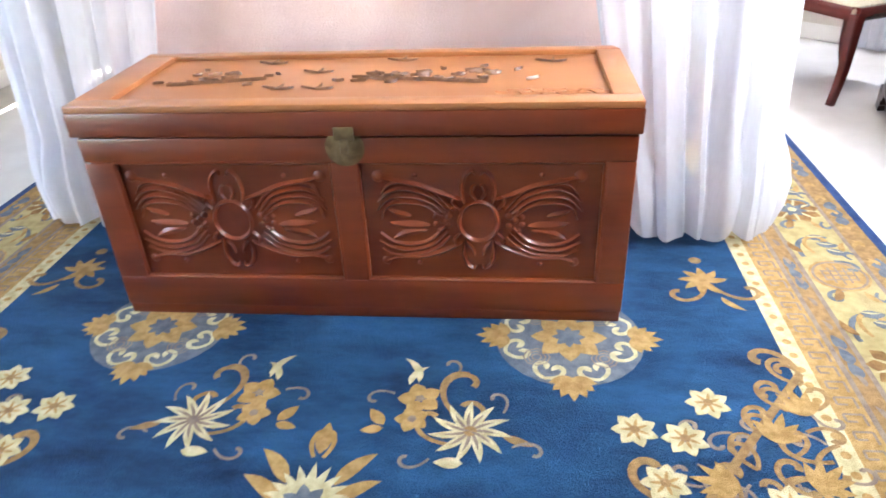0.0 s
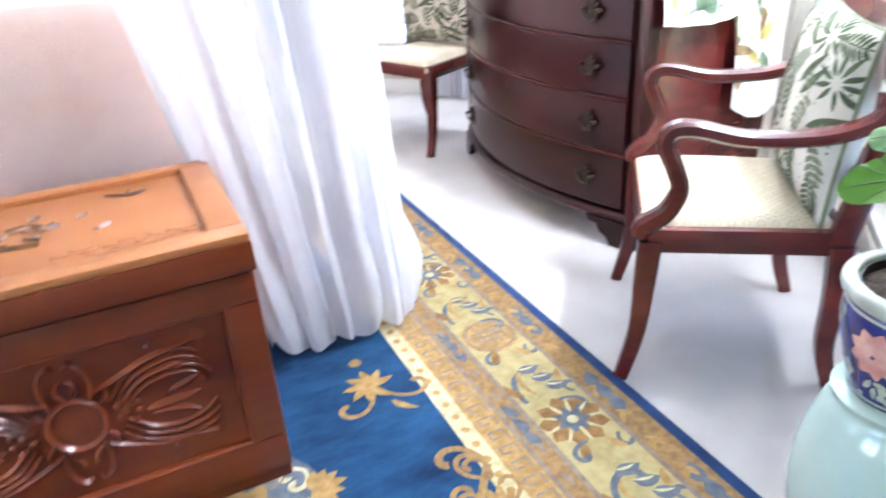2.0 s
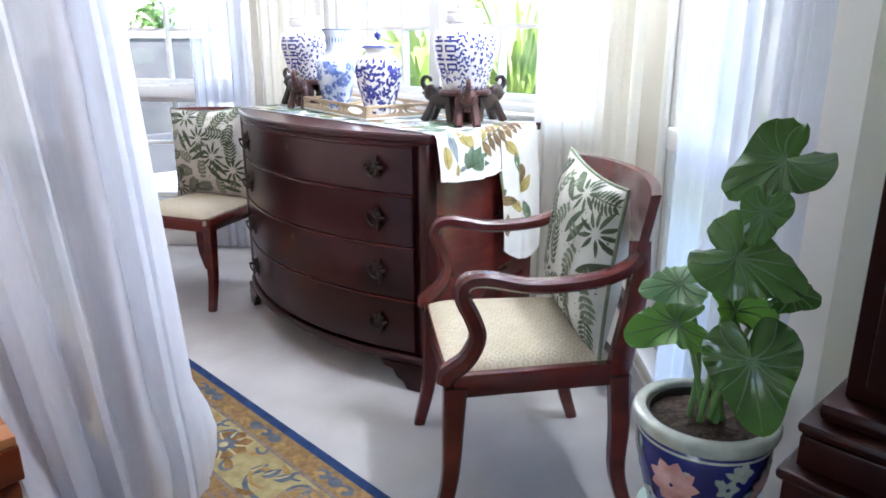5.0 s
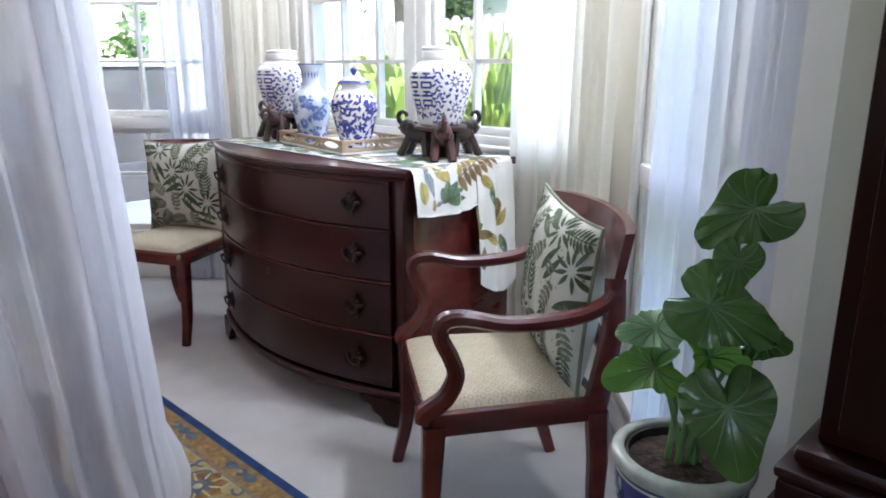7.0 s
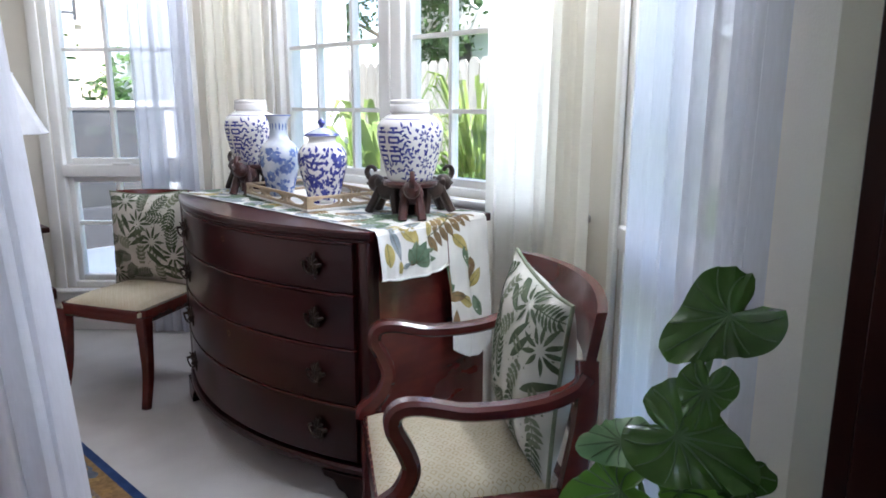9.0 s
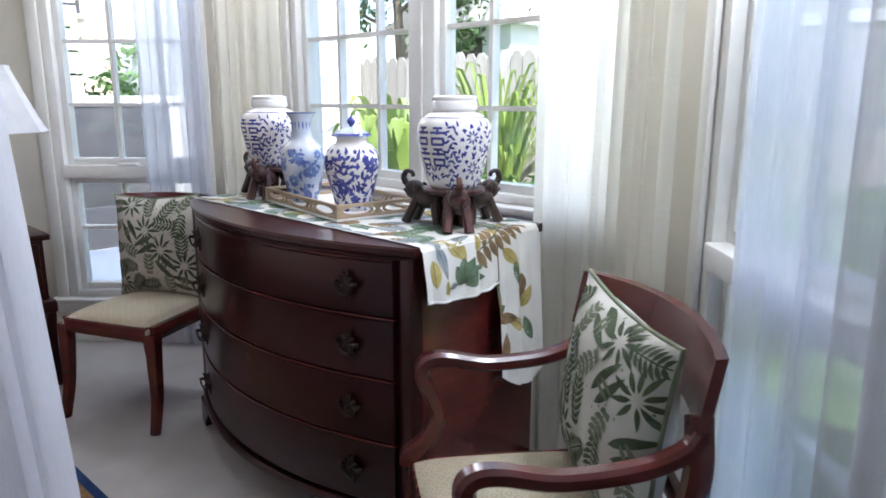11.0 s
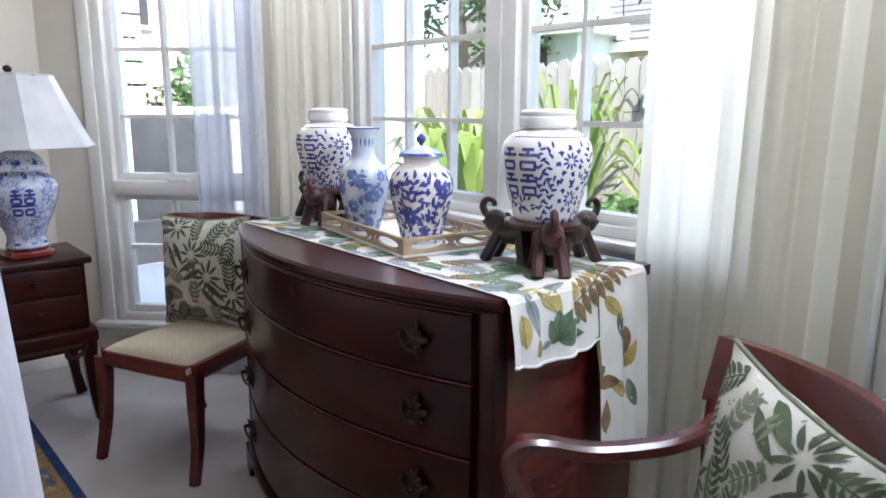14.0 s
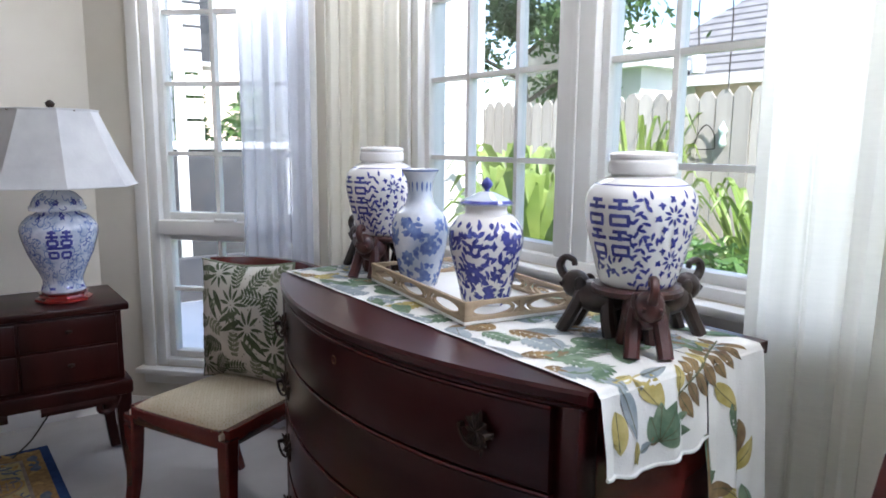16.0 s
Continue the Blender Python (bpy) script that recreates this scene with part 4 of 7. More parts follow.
# ---- four-poster bed ----
bed = thing("four_poster_bed", "four-poster bed with a pink coverlet and dark red wooden posts", "bed", pose(-0.40, 3.30, ZR))
BX, BY = 1.03, 1.17
for sx in (-1, 1):
    for sy in (-1, 1):
        bm = bmesh.new()
        box(bm, sx * BX - 0.04, sy * BY - 0.04, 0.0, sx * BX + 0.04, sy * BY + 0.04, 0.35, 0.006)
        lathe(bm, [(0.036, 0.35), (0.030, 0.5), (0.034, 0.9), (0.025, 1.2), (0.030, 1.7), (0.024, 2.24)], 16, sx * BX, sy * BY)
        part("post", bm, M_MAHOGX, bed)
for sy in (-1, 1):
    part("tester_rail", cube(-BX - 0.02, sy * BY - 0.02, 2.225, BX + 0.02, sy * BY + 0.02, 2.265, 0.004), M_MAHOGX, bed)
for sx in (-1, 1):
    part("tester_rail", cube(sx * BX - 0.02, -BY + 0.02, 2.226, sx * BX + 0.02, BY - 0.02, 2.264, 0.004), M_MAHOGX, bed)
    part("side_rail", cube(sx * (BX - 0.07) - 0.015, -BY + 0.04, 0.25, sx * (BX - 0.07) + 0.015, BY - 0.04, 0.45, 0.005), M_MAHOGX, bed)
# coverlet: a soft box with a falling skirt
cv = bmesh.new()
rg = random.Random(11)
loop = []
for k in range(240):
    t = k / 240 * 4
    q, r = int(t), t - int(t)
    x, y = [(-1 + 2 * r, -1), (1, -1 + 2 * r), (1 - 2 * r, 1), (-1, 1 - 2 * r)][q]
    loop.append((x * 0.93, y * 1.06 - 0.02))
rows = []
for z, grow in ((0.06, 0.012), (0.30, 0.008), (0.60, 0.0), (0.80, -0.004), (0.90, -0.015), (0.935, -0.045), (0.95, -0.10), (0.958, -0.35), (0.96, -0.75)):
    row = []
    for k, (x, y) in enumerate(loop):
        w = 0.012 * math.sin(k * 0.55) * max(0, (0.8 - z)) + 0.006 * noise.noise(Vector((x * 7, y * 7, z * 5)))
        L = math.hypot(x, y)
        row.append(cv.verts.new((x + (grow + w) * x / L, y + (grow + w) * y / L, z + 0.006 * noise.noise(Vector((x * 5, y * 5, 2))))))
    rows.append(row)
for a, b2 in zip(rows, rows[1:]):
    for i in range(240):
        cv.faces.new((a[i], a[(i + 1) % 240], b2[(i + 1) % 240], b2[i]))
cv.faces.new(rows[-1])
part("coverlet", cv, M_PINK, bed, "pink quilted coverlet hanging to the rug")
for sx in (-1, 1):
    top = [(RC + sx * 0.34, 2.075), (RC + sx * 0.80, 2.06), (RC + sx * 1.05, 2.08), (RC + sx * 1.085, 2.20), (RC + sx * 1.07, 2.45)]
    bot = [(RC + sx * 0.76, 2.00), (RC + sx * 0.97, 1.985), (RC + sx * 1.15, 2.02), (RC + sx * 1.20, 2.18), (RC + sx * 1.14, 2.38)]
    if sx < 0:
        top, bot = top[::-1], bot[::-1]
    hanging("d", top, bot, ZR + 0.006, 2.22, 11, 0.030, M_DRAPE, "white voile bed curtain gathered round the bed post", rod=False, seed=21 + sx, thing_name="bed_curtain", puddle=0.035, rows=28)


# ---- bow-front chest of drawers ----
dresser = thing("chest_of_drawers", "dark red mahogany bow-front chest with four drawers", "chest of drawers", pose(1.617, 2.68, 0.0))
DY, DX1, BOW = 0.63, 0.535, 0.150


def bow(y, k=0.0):
    return -BOW * (1 - (y / (DY + k)) ** 2)


def bow_slab(bm, y0, y1, z0, z1, front, back, k=0.0, n=28, bev=0.0):
    """A slab whose front follows the bow, front metres before it; back is a plain line."""
    lo, hi = [], []
    for i in range(n + 1):
        y = y0 + (y1 - y0) * i / n
        x = bow(y, k) - front
        lo.append((bm.verts.new((x + bev, y, z0)), bm.verts.new((back if back is not None else x + 0.02, y, z0))))
        hi.append((bm.verts.new((x + bev, y, z1)), bm.verts.new((back if back is not None else x + 0.02, y, z1))))
        if bev:
            lo[-1] += (bm.verts.new((x, y, z0 + bev)),)
            hi[-1] += (bm.verts.new((x, y, z1 - bev)),)
    for i in range(n):
        a, b, c, d = lo[i], lo[i + 1], hi[i], hi[i + 1]
        bm.faces.new((a[0], a[1], b[1], b[0]))
        bm.faces.new((c[0], d[0], d[1], c[1]))
        bm.faces.new((a[1], c[1], d[1], b[1]))
        if bev:
            bm.faces.new((a[0], b[0], b[2], a[2]))
            bm.faces.new((a[2], b[2], d[2], c[2]))
            bm.faces.new((c[2], d[2], d[0], c[0]))
        else:
            bm.faces.new((a[0], b[0], d[0], c[0]))
    for a, c in ((lo[0], hi[0]), (lo[n], hi[n])):
        bm.faces.new((a[0], a[2], c[2], c[0], c[1], a[1]) if bev else (a[0], c[0], c[1], a[1]))


bm = bmesh.new()
bow_slab(bm, -DY + 0.03, DY - 0.03, 0.115, 0.868, -0.050, DX1 - 0.01)
part("carcass", bm, M_MAHOG, dresser)
for sy in (-1, 1):
    part("side_panel", cube(0.03, sy * (DY - 0.022) - 0.008, 0.10, DX1, sy * (DY - 0.022) + 0.008, 0.868, 0.003), M_MAHOGX, dresser)
    part("corner_stile", cube(-0.004, sy * (DY - 0.042) - 0.030, 0.10, 0.045, sy * (DY - 0.042) + 0.030, 0.868, 0.006), M_MAHOG, dresser, "stile with worn lighter edge")
bm = bmesh.new()
bow_slab(bm, -DY, DY, 0.872, 0.898, 0.0, DX1 + 0.01, 0.0, bev=0.006)
part("top", bm, M_MAHOG, dresser, "polished top with a bowed front edge")
bm = bmesh.new()
bow_slab(bm, -DY + 0.010, DY - 0.010, 0.862, 0.8715, -0.008, DX1, bev=0.003)
part("top_moulding", bm, M_MAHOG, dresser)
bm = bmesh.new()
bow_slab(bm, -DY, DY, 0.095, 0.125, 0.004, DX1, bev=0.008)
part("base_moulding", bm, M_MAHOG, dresser)


def pull(parent, y, z):
    x = bow(y) + 0.008
    h = part("drawer_pull", cube(x - 0.004, y - 0.012, z - 0.012, x + 0.006, y + 0.012, z + 0.012, 0.003), M_BRASSD, parent, "dark bronze bail pull on a pierced plate")
    bm = bmesh.new()
    f = lambda u, v, hh: Vector((x - 0.002 - hh, y + u, z + v))
    for a in range(10):
        leaf(bm, 0, 0, a * 0.628, 0.046 if a % 2 else 0.036, 0.022, f, 0.3, 0.004, 5)
    print_on("pierced_plate", bm, M_BRASSD, h)
    bm = bmesh.new()
    bl = [Vector((x - 0.016, y + 0.036 * math.cos(t), z + 0.004 - 0.030 * math.sin(t))) for t in np.linspace(0, math.pi, 12)]
    sweep(bm, bl, 0.006, 0.006, (1, 0, 0), 0.4)
    for s in (-1, 1):
        sweep(bm, [Vector((x - 0.018, y + s * 0.036, z + 0.004)), Vector((x + 0.004, y + s * 0.036, z + 0.004))], 0.010, 0.010, (0, 1, 0), 0.4)
    part("bail", bm, M_BRASSD, h)


zs = [0.130, 0.325, 0.515, 0.695, 0.858]
for i in range(4):
    bm = bmesh.new()
    bow_slab(bm, -DY + 0.066, DY - 0.066, zs[i] + 0.004, zs[i + 1] - 0.004, -0.012, None, bev=0.004)
    d = part("drawer_front", bm, M_MAHOG, dresser)
    bm = bmesh.new()
    bow_slab(bm, -DY + 0.064, DY - 0.064, zs[i + 1] - 0.003, zs[i + 1] + 0.002, -0.009, None, bev=0.001)
    part("cock_bead", bm, M_MAHOGX, d)
    for s in (-1, 1):
        pull(d, s * 0.435, (zs[i] + zs[i + 1]) / 2 + 0.005)
    if i in (1, 3):
        bm = bmesh.new()
        xk = bow(0.0) + 0.0105
        ring(bm, 0, 0, 0.009, 0.004, lambda u, v, hh: Vector((xk - hh, u, zs[i + 1] - 0.045 + v)), 14, 0.001)
        part("keyhole_ring", bm, M_BRASS, d)
for sy in (-1, 1):
    bm = bmesh.new()
    P = [(-0.02, 0.0), (-0.02, 0.095), (0.16, 0.095), (0.15, 0.075), (0.115, 0.068), (0.10, 0.04), (0.075, 0.028), (0.06, 0.0)]
    fr = [bm.verts.new((-0.008 + bow(sy * (DY - 0.02 - max(0, u))) * 0.95, sy * (DY - 0.02 - u), z)) for u, z in P]
    bk = [bm.verts.new((0.024 + bow(sy * (DY - 0.02 - max(0, u))) * 0.95, sy * (DY - 0.02 - u), z)) for u, z in P]
    bm.faces.new(fr)
    bm.faces.new(bk[::-1])
    for i in range(len(P)):
        j = (i + 1) % len(P)
        bm.faces.new((fr[i], fr[j], bk[j], bk[i]))
    part("bracket_foot", bm, M_DARKM, dresser, smooth=False)
    part("back_foot", cube(DX1 - 0.10, sy * (DY - 0.015) - 0.015, 0.0, DX1, sy * (DY - 0.015) + 0.015, 0.096, 0.004), M_DARKM, dresser)


# ---- klismos chairs ----
def pillow_at(m, label, seed, name="throw_pillow"):
    rg = random.Random(seed)
    p = thing(name, label, "pillow", m, group="leaf print pillows on the chairs")
    S = 0.222
    n = 18

    def surf(u, v, h, side=1):
        a, b = u / S, v / S
        k = max(0.0, (1 - a * a)) ** 0.55 * max(0.0, (1 - b * b)) ** 0.55
        pin = 1 - 0.09 * (1 - a * a) * abs(b) ** 3
        pin2 = 1 - 0.09 * (1 - b * b) * abs(a) ** 3
        wr = 0.004 * noise.noise(Vector((a * 2.5 + seed, b * 2.5, side)))
        return Vector((u * pin2, side * (0.080 * k + 0.003 + 1.6 * wr * k + h), v * pin))
    bm = bmesh.new()
    gr = {}
    for side in (1, -1):
        for i in range(n + 1):
            for j in range(n + 1):
                u, v = S * (2 * i / n - 1), S * (2 * j / n - 1)
                gr[side, i, j] = bm.verts.new(surf(u, v, 0, side))
        for i in range(n):
            for j in range(n):
                q = (gr[side, i, j], gr[side, i + 1, j], gr[side, i + 1, j + 1], gr[side, i, j + 1])
                bm.faces.new(q)
    for i in range(n):
        for j in (0, n):
            bm.faces.new((gr[1, i, j], gr[1, i + 1, j], gr[-1, i + 1, j], gr[-1, i, j]))
            bm.faces.new((gr[1, j, i], gr[1, j, i + 1], gr[-1, j, i + 1], gr[-1, j, i]))
    part("cover", bm, M_LINEN, p)
    pp = [surf(S * x, S * z, 0) for x, z in [(-1 + 2 * t / 10, -1) for t in range(10)] + [(1, -1 + 2 * t / 10) for t in range(10)] + [(1 - 2 * t / 10, 1) for t in range(10)] + [(-1, 1 - 2 * t / 10) for t in range(11)]]
    bm = bmesh.new()
    sweep(bm, [Vector((q.x, 0, q.z)) for q in pp], 0.009, 0.009, (0, 1, 0), 0.4)
    part("piping", bm, M_FERN2, p)
    f = lambda u, v, h: surf(max(-S, min(S, u)), max(-S, min(S, v)), 0.0012 + h)
    d, l = bmesh.new(), bmesh.new()
    def frond(b, x, y, a, ln, lw, n_, wd):
        """A spine with paired leaflets and gaps between them."""
        for k in range(n_):
            t = k / n_
            px, py = x + math.cos(a) * ln * t, y + math.sin(a) * ln * t
            q = lw * math.sin(math.pi * (0.15 + 0.8 * t)) ** 0.7
            for sg in (-1, 1):
                leaf(b, px, py, a + sg * 0.85, q, wd, f, -0.5 * sg, n=4)
        line(b, x, y, x + math.cos(a) * ln, y + math.sin(a) * ln, 0.0035, f, 5)

    def oval(b, x, y, a, ln, wd):
        """A broad leaf in two halves with a pale midrib."""
        for sg in (-1, 1):
            leaf(b, x - sg * math.sin(a) * wd * 0.27, y + sg * math.cos(a) * wd * 0.27, a, ln, wd * 0.46, f, -0.25 * sg, n=7)

    def fan(b, x, y, r):
        for k in range(10):
            t = a1 + k * 0.60
            leaf(b, x + 0.014 * math.cos(t), y + 0.014 * math.sin(t), t, r * (0.8 + 0.25 * (k % 3) / 2), 0.013, f, 0.25, n=5)
    for gi in range(5):
        for gj in range(5):
            x, y = -0.172 + 0.086 * gi + rg.uniform(-0.014, 0.014), -0.172 + 0.086 * gj + rg.uniform(-0.014, 0.014)
            a1 = rg.uniform(0, 6.28)
            kind = (gi * 2 + gj * 3 + seed) % 5
            if kind == 0:
                fan(d, x, y, 0.060)
            elif kind in (1, 3):
                frond(d, x - 0.045 * math.cos(a1), y - 0.045 * math.sin(a1), a1, 0.105, 0.043, 7, 0.0105)
            elif kind == 2:
                oval(d, x - 0.045 * math.cos(a1), y - 0.045 * math.sin(a1), a1, 0.110, 0.052)
                oval(l, x - 0.02 * math.cos(a1 + 1.2), y - 0.02 * math.sin(a1 + 1.2), a1 + 1.3, 0.055, 0.024)
            else:
                frond(l, x - 0.04 * math.cos(a1), y - 0.04 * math.sin(a1), a1, 0.090, 0.034, 5, 0.014)
            for q in range(5):
                disc(l, x + rg.uniform(-0.045, 0.045), y + rg.uniform(-0.045, 0.045), 0.003, f, n=6)
    print_on("green_print", d, M_FERN, p, "dark green leaf print")
    print_on("sage_print", l, M_FERN2, p, "sage leaf print")
    return p


def chair(name, m, fw, arms, label):
    """Local y points where the sitter looks."""
    c = thing(name, label, "chair", m, group="mahogany chairs in the bay")
    zt = 0.415
    for s in (-1, 1):
        part("front_leg", bar([(s * (fw - 0.005), 0.195, zt - 0.02), (s * (fw - 0.004), 0.200, 0.28), (s * fw, 0.208, 0.14), (s * (fw + 0.004), 0.238, 0.0)], [0.046, 0.044, 0.036, 0.030], [0.056, 0.050, 0.040, 0.034], (1, 0, 0)), M_MAHOGX, c)
        part("rear_leg", bar([(s * (fw - 0.014), -0.215, zt - 0.02), (s * (fw - 0.014), -0.225, 0.26), (s * (fw - 0.014), -0.228, 0.12), (s * (fw - 0.014), -0.262, 0.0)], [0.040, 0.038, 0.034, 0.030], [0.054, 0.048, 0.040, 0.034], (1, 0, 0)), M_MAHOGX, c)
        part("stile", bar([(s * (fw - 0.03), -0.215, zt - 0.03), (s * (fw - 0.005), -0.222, 0.50), (s * (fw + 0.030), -0.225, 0.64), (s * (fw + 0.024) + 0.016, -0.232, 0.742)], [0.036, 0.034, 0.030, 0.028], [0.056, 0.052, 0.046, 0.045], (1, 0, 0)), M_MAHOGX, c)
        part("side_rail", bar([(s * (fw - 0.008), 0.20, zt - 0.022), (s * (fw - 0.02), -0.01, zt - 0.022), (s * (fw - 0.03), -0.22, zt - 0.022)], 0.030, 0.058, (1, 0, 0)), M_MAHOGX, c)
        if arms:
            part("arm", bar([(s * (fw + 0.024), -0.228, 0.715), (s * (fw + 0.022), -0.200, 0.682), (s * (fw + 0.020), -0.12, 0.655), (s * (fw + 0.018), 0.02, 0.648), (s * (fw + 0.016), 0.125, 0.668), (s * (fw + 0.014), 0.172, 0.662), (s * (fw + 0.014), 0.182, 0.628), (s * (fw + 0.012), 0.158, 0.575), (s * (fw + 0.010), 0.145, 0.525), (s * (fw + 0.006), 0.168, 0.470), (s * fw, 0.212, 0.430), (s * (fw - 0.002), 0.220, 0.405)], [0.034, 0.038, 0.040, 0.042, 0.044, 0.046, 0.044, 0.040, 0.038, 0.038, 0.036, 0.03], [0.034, 0.034, 0.034, 0.033, 0.034, 0.036, 0.038, 0.040, 0.040, 0.042, 0.050, 0.04], (1, 0, 0), 5, 0.45), M_MAHOGX, c)
    part("front_rail", bar([(-fw + 0.02, 0.203, zt - 0.022), (0, 0.205, zt - 0.022), (fw - 0.02, 0.203, zt - 0.022)], 0.030, 0.058, (0, 1, 0)), M_MAHOGX, c)
    part("back_rail", bar([(-fw + 0.04, -0.222, zt - 0.022), (0, -0.222, zt - 0.022), (fw - 0.04, -0.222, zt - 0.022)], 0.030, 0.055, (0, 1, 0)), M_MAHOGX, c)
    # curved tablet across the top of the back
    bm = bmesh.new()
    n = 20
    fr = []
    for i in range(n + 1):
        t = 2 * i / n - 1
        x = t * (fw + 0.056) + 0.020
        y = -0.212 - 0.070 * (1 - t * t)
        z1 = 0.855 + 0.008 * (1 - t * t)
        z0 = 0.724 + 0.004 * (1 - t * t)
        row = []
        for q in range(7):
            z = z0 + (z1 - z0) * q / 6
            row.append(Vector((x, y - 0.026 * ((z - z0) / 0.14), z)))
        fr.append((row, [p + Vector((0, -0.024, 0)) for p in row]))
    va = [[bm.verts.new(p) for p in a] for a, _ in fr]
    vb = [[bm.verts.new(p) for p in b_] for _, b_ in fr]
    for i in range(n):
        for q in range(6):
            bm.faces.new((va[i][q], va[i + 1][q], va[i + 1][q + 1], va[i][q + 1]))
            bm.faces.new((vb[i][q], vb[i][q + 1], vb[i + 1][q + 1], vb[i + 1][q]))
        for q in (0, 6):
            bm.faces.new((va[i][q], va[i + 1][q], vb[i + 1][q], vb[i][q]))
    for i in (0, n):
        for q in range(6):
            bm.faces.new((va[i][q], va[i][q + 1], vb[i][q + 1], vb[i][q]))
    part("top_tablet", bm, M_MAHOGX, c, "broad curved top rail")
    part("lower_back_rail", bar([(-fw + 0.005, -0.228, 0.545), (0, -0.268, 0.55), (fw - 0.005, -0.228, 0.545)], 0.022, 0.045, (0, 1, 0)), M_MAHOGX, c)
    # upholstered seat
    bm = bmesh.new()
    n = 22
    def top(u, v):
        a, b_ = abs(u), abs(v)
        k = (1 - a ** 6) * (1 - b_ ** 6)
        half = fw - 0.012 - 0.022 * (0.5 - v / 2)
        return Vector((u * half, v * 0.217 + 0.001, 0.412 + 0.036 * max(0, k) ** 0.5 + 0.012 * (1 - u * u) * (1 - v * v)))
    g = [[bm.verts.new(top(2 * i / n - 1, 2 * j / n - 1)) for j in range(n + 1)] for i in range(n + 1)]
    for i in range(n):
        for j in range(n):
            bm.faces.new((g[i][j], g[i + 1][j], g[i + 1][j + 1], g[i][j + 1]))
    lowp = [g[i][0] for i in range(n + 1)] + [g[n][j] for j in range(1, n + 1)] + [g[i][n] for i in range(n - 1, -1, -1)] + [g[0][j] for j in range(n - 1, 0, -1)]
    lw = [bm.verts.new((v.co.x, v.co.y, 0.392)) for v in lowp]
    for i in range(len(lw)):
        j = (i + 1) % len(lw)
        bm.faces.new((lowp[i], lowp[j], lw[j], lw[i]))
    seat = part("seat", bm, M_UPH, c, "cream upholstered seat with a small lattice figure")
    bm = bmesh.new()
    f = lambda u, v, h: top(max(-1, min(1, u)), max(-1, min(1, v))) + Vector((0, 0, 0.0008))
    q = 13
    for i in range(-q, q + 1):
        for j in range(-q, q + 1):
            if (i + j) % 2 == 0:
                x, y = i / (q + 0.6), j / (q + 0.6)
                d_ = 0.5 / q
                line(bm, x - d_, y, x, y + d_, 0.008, f, 1)
                line(bm, x, y + d_, x + d_, y, 0.008, f, 1)
                line(bm, x + d_, y, x, y - d_, 0.008, f, 1)
                line(bm, x, y - d_, x - d_, y, 0.008, f, 1)
            elif i % 4 == 0:
                disc(bm, i / (q + 0.6), j / (q + 0.6), 0.014, f, n=6)
    print_on("seat_figure", bm, M_UPHD, seat)
    return c


def facing(px, py, dx, dy, off):
    d = Vector((dx, dy, 0)).normalized()
    c = Vector((px, py, 0)) - d * off
    return Matrix(((d.y, d.x, 0, c.x), (-d.x, d.y, 0, c.y), (0, 0, 1, 0), (0, 0, 0, 1)))


M1 = facing(1.307, 1.724, -0.811, 0.585, 0.238)
M2 = facing(1.306, 3.503, -0.905, -0.427, 0.238)
chair("armchair", M1, 0.25, True, "mahogany armchair with scrolled arms and a cream lattice seat")
chair("side_chair", M2, 0.222, False, "mahogany side chair with a cream seat, beside the chest of drawers")
pillow_at(M1 @ pose(-0.005, -0.188, 0.652, 4, 0, 0) @ pose(0, 0, 0, 0, -4, 0), "ivory pillow printed with green leaves, leaning on the armchair back", 1)
pillow_at(M2 @ pose(0.045, -0.165, 0.650, 5, 0, 0) @ pose(0, 0, 0, 0, 3, 0), "ivory pillow printed with green leaves, on the side chair", 2)

# ---- runner on the chest of drawers ----
TOP = 0.8985
rgc = random.Random(31)
runner = thing("table_runner", "white cloth runner printed with yellow and green leaves", "table runner", pose(0, 0, 0))
YE, YL = 2.046, 3.318


def runner_pt(u, v, h):
    """u: across (x); v: along, from the far end; beyond the chest's end the cloth hangs."""
    y = YL - v
    if y >= YE + 0.006:
        return Vector((u, y, TOP + 0.0022 + 0.0012 * noise.noise(Vector((u * 14, y * 14, 0))) + 0.001 + h))
    d = YE + 0.006 - y
    wob = 0.010 * math.sin(u * 34) * min(1, d / 0.12) + 0.006 * math.sin(u * 71 + 1) * min(1, d / 0.1)
    r = 0.010
    if d < r * 1.57:
        a = d / r
        return Vector((u, YE + 0.006 - (r + h) * math.sin(a), TOP + 0.0022 - r + (r + h) * math.cos(a)))
    return Vector((u, YE - 0.006 - h - abs(wob) - 0.03 * min(1, d / 0.4), TOP - 0.008 - (d - r * 1.57)))


def hang_len(u):
    if u < 1.930:
        return 0.150 + 0.020 * math.sin((u - 1.63) * 9) - 0.03 * (u - 1.64)
    return 0.44 + 0.05 * math.sin((u - 1.93) * 14)


bm = bmesh.new()
for x0, x1, n in ((1.634, 1.928, 30), (1.932, 2.125, 22)):
    cols_ = []
    for i in range(n + 1):
        u = x0 + (x1 - x0) * i / n
        total = YL - YE - 0.006 + hang_len(u)
        vs_ = list(np.linspace(0, YL - YE - 0.008, 40)) + list(np.linspace(YL - YE - 0.006, YL - YE + 0.012, 6)) + list(np.linspace(YL - YE + 0.02, total, 14))
        cols_.append([bm.verts.new(runner_pt(u, v, 0)) for v in vs_])
    for a, b in zip(cols_, cols_[1:]):
        for j in range(len(a) - 1):
            bm.faces.new((a[j], b[j], b[j + 1], a[j + 1]))
part("cloth", bm, M_RUNNER, runner)
bm = bmesh.new()
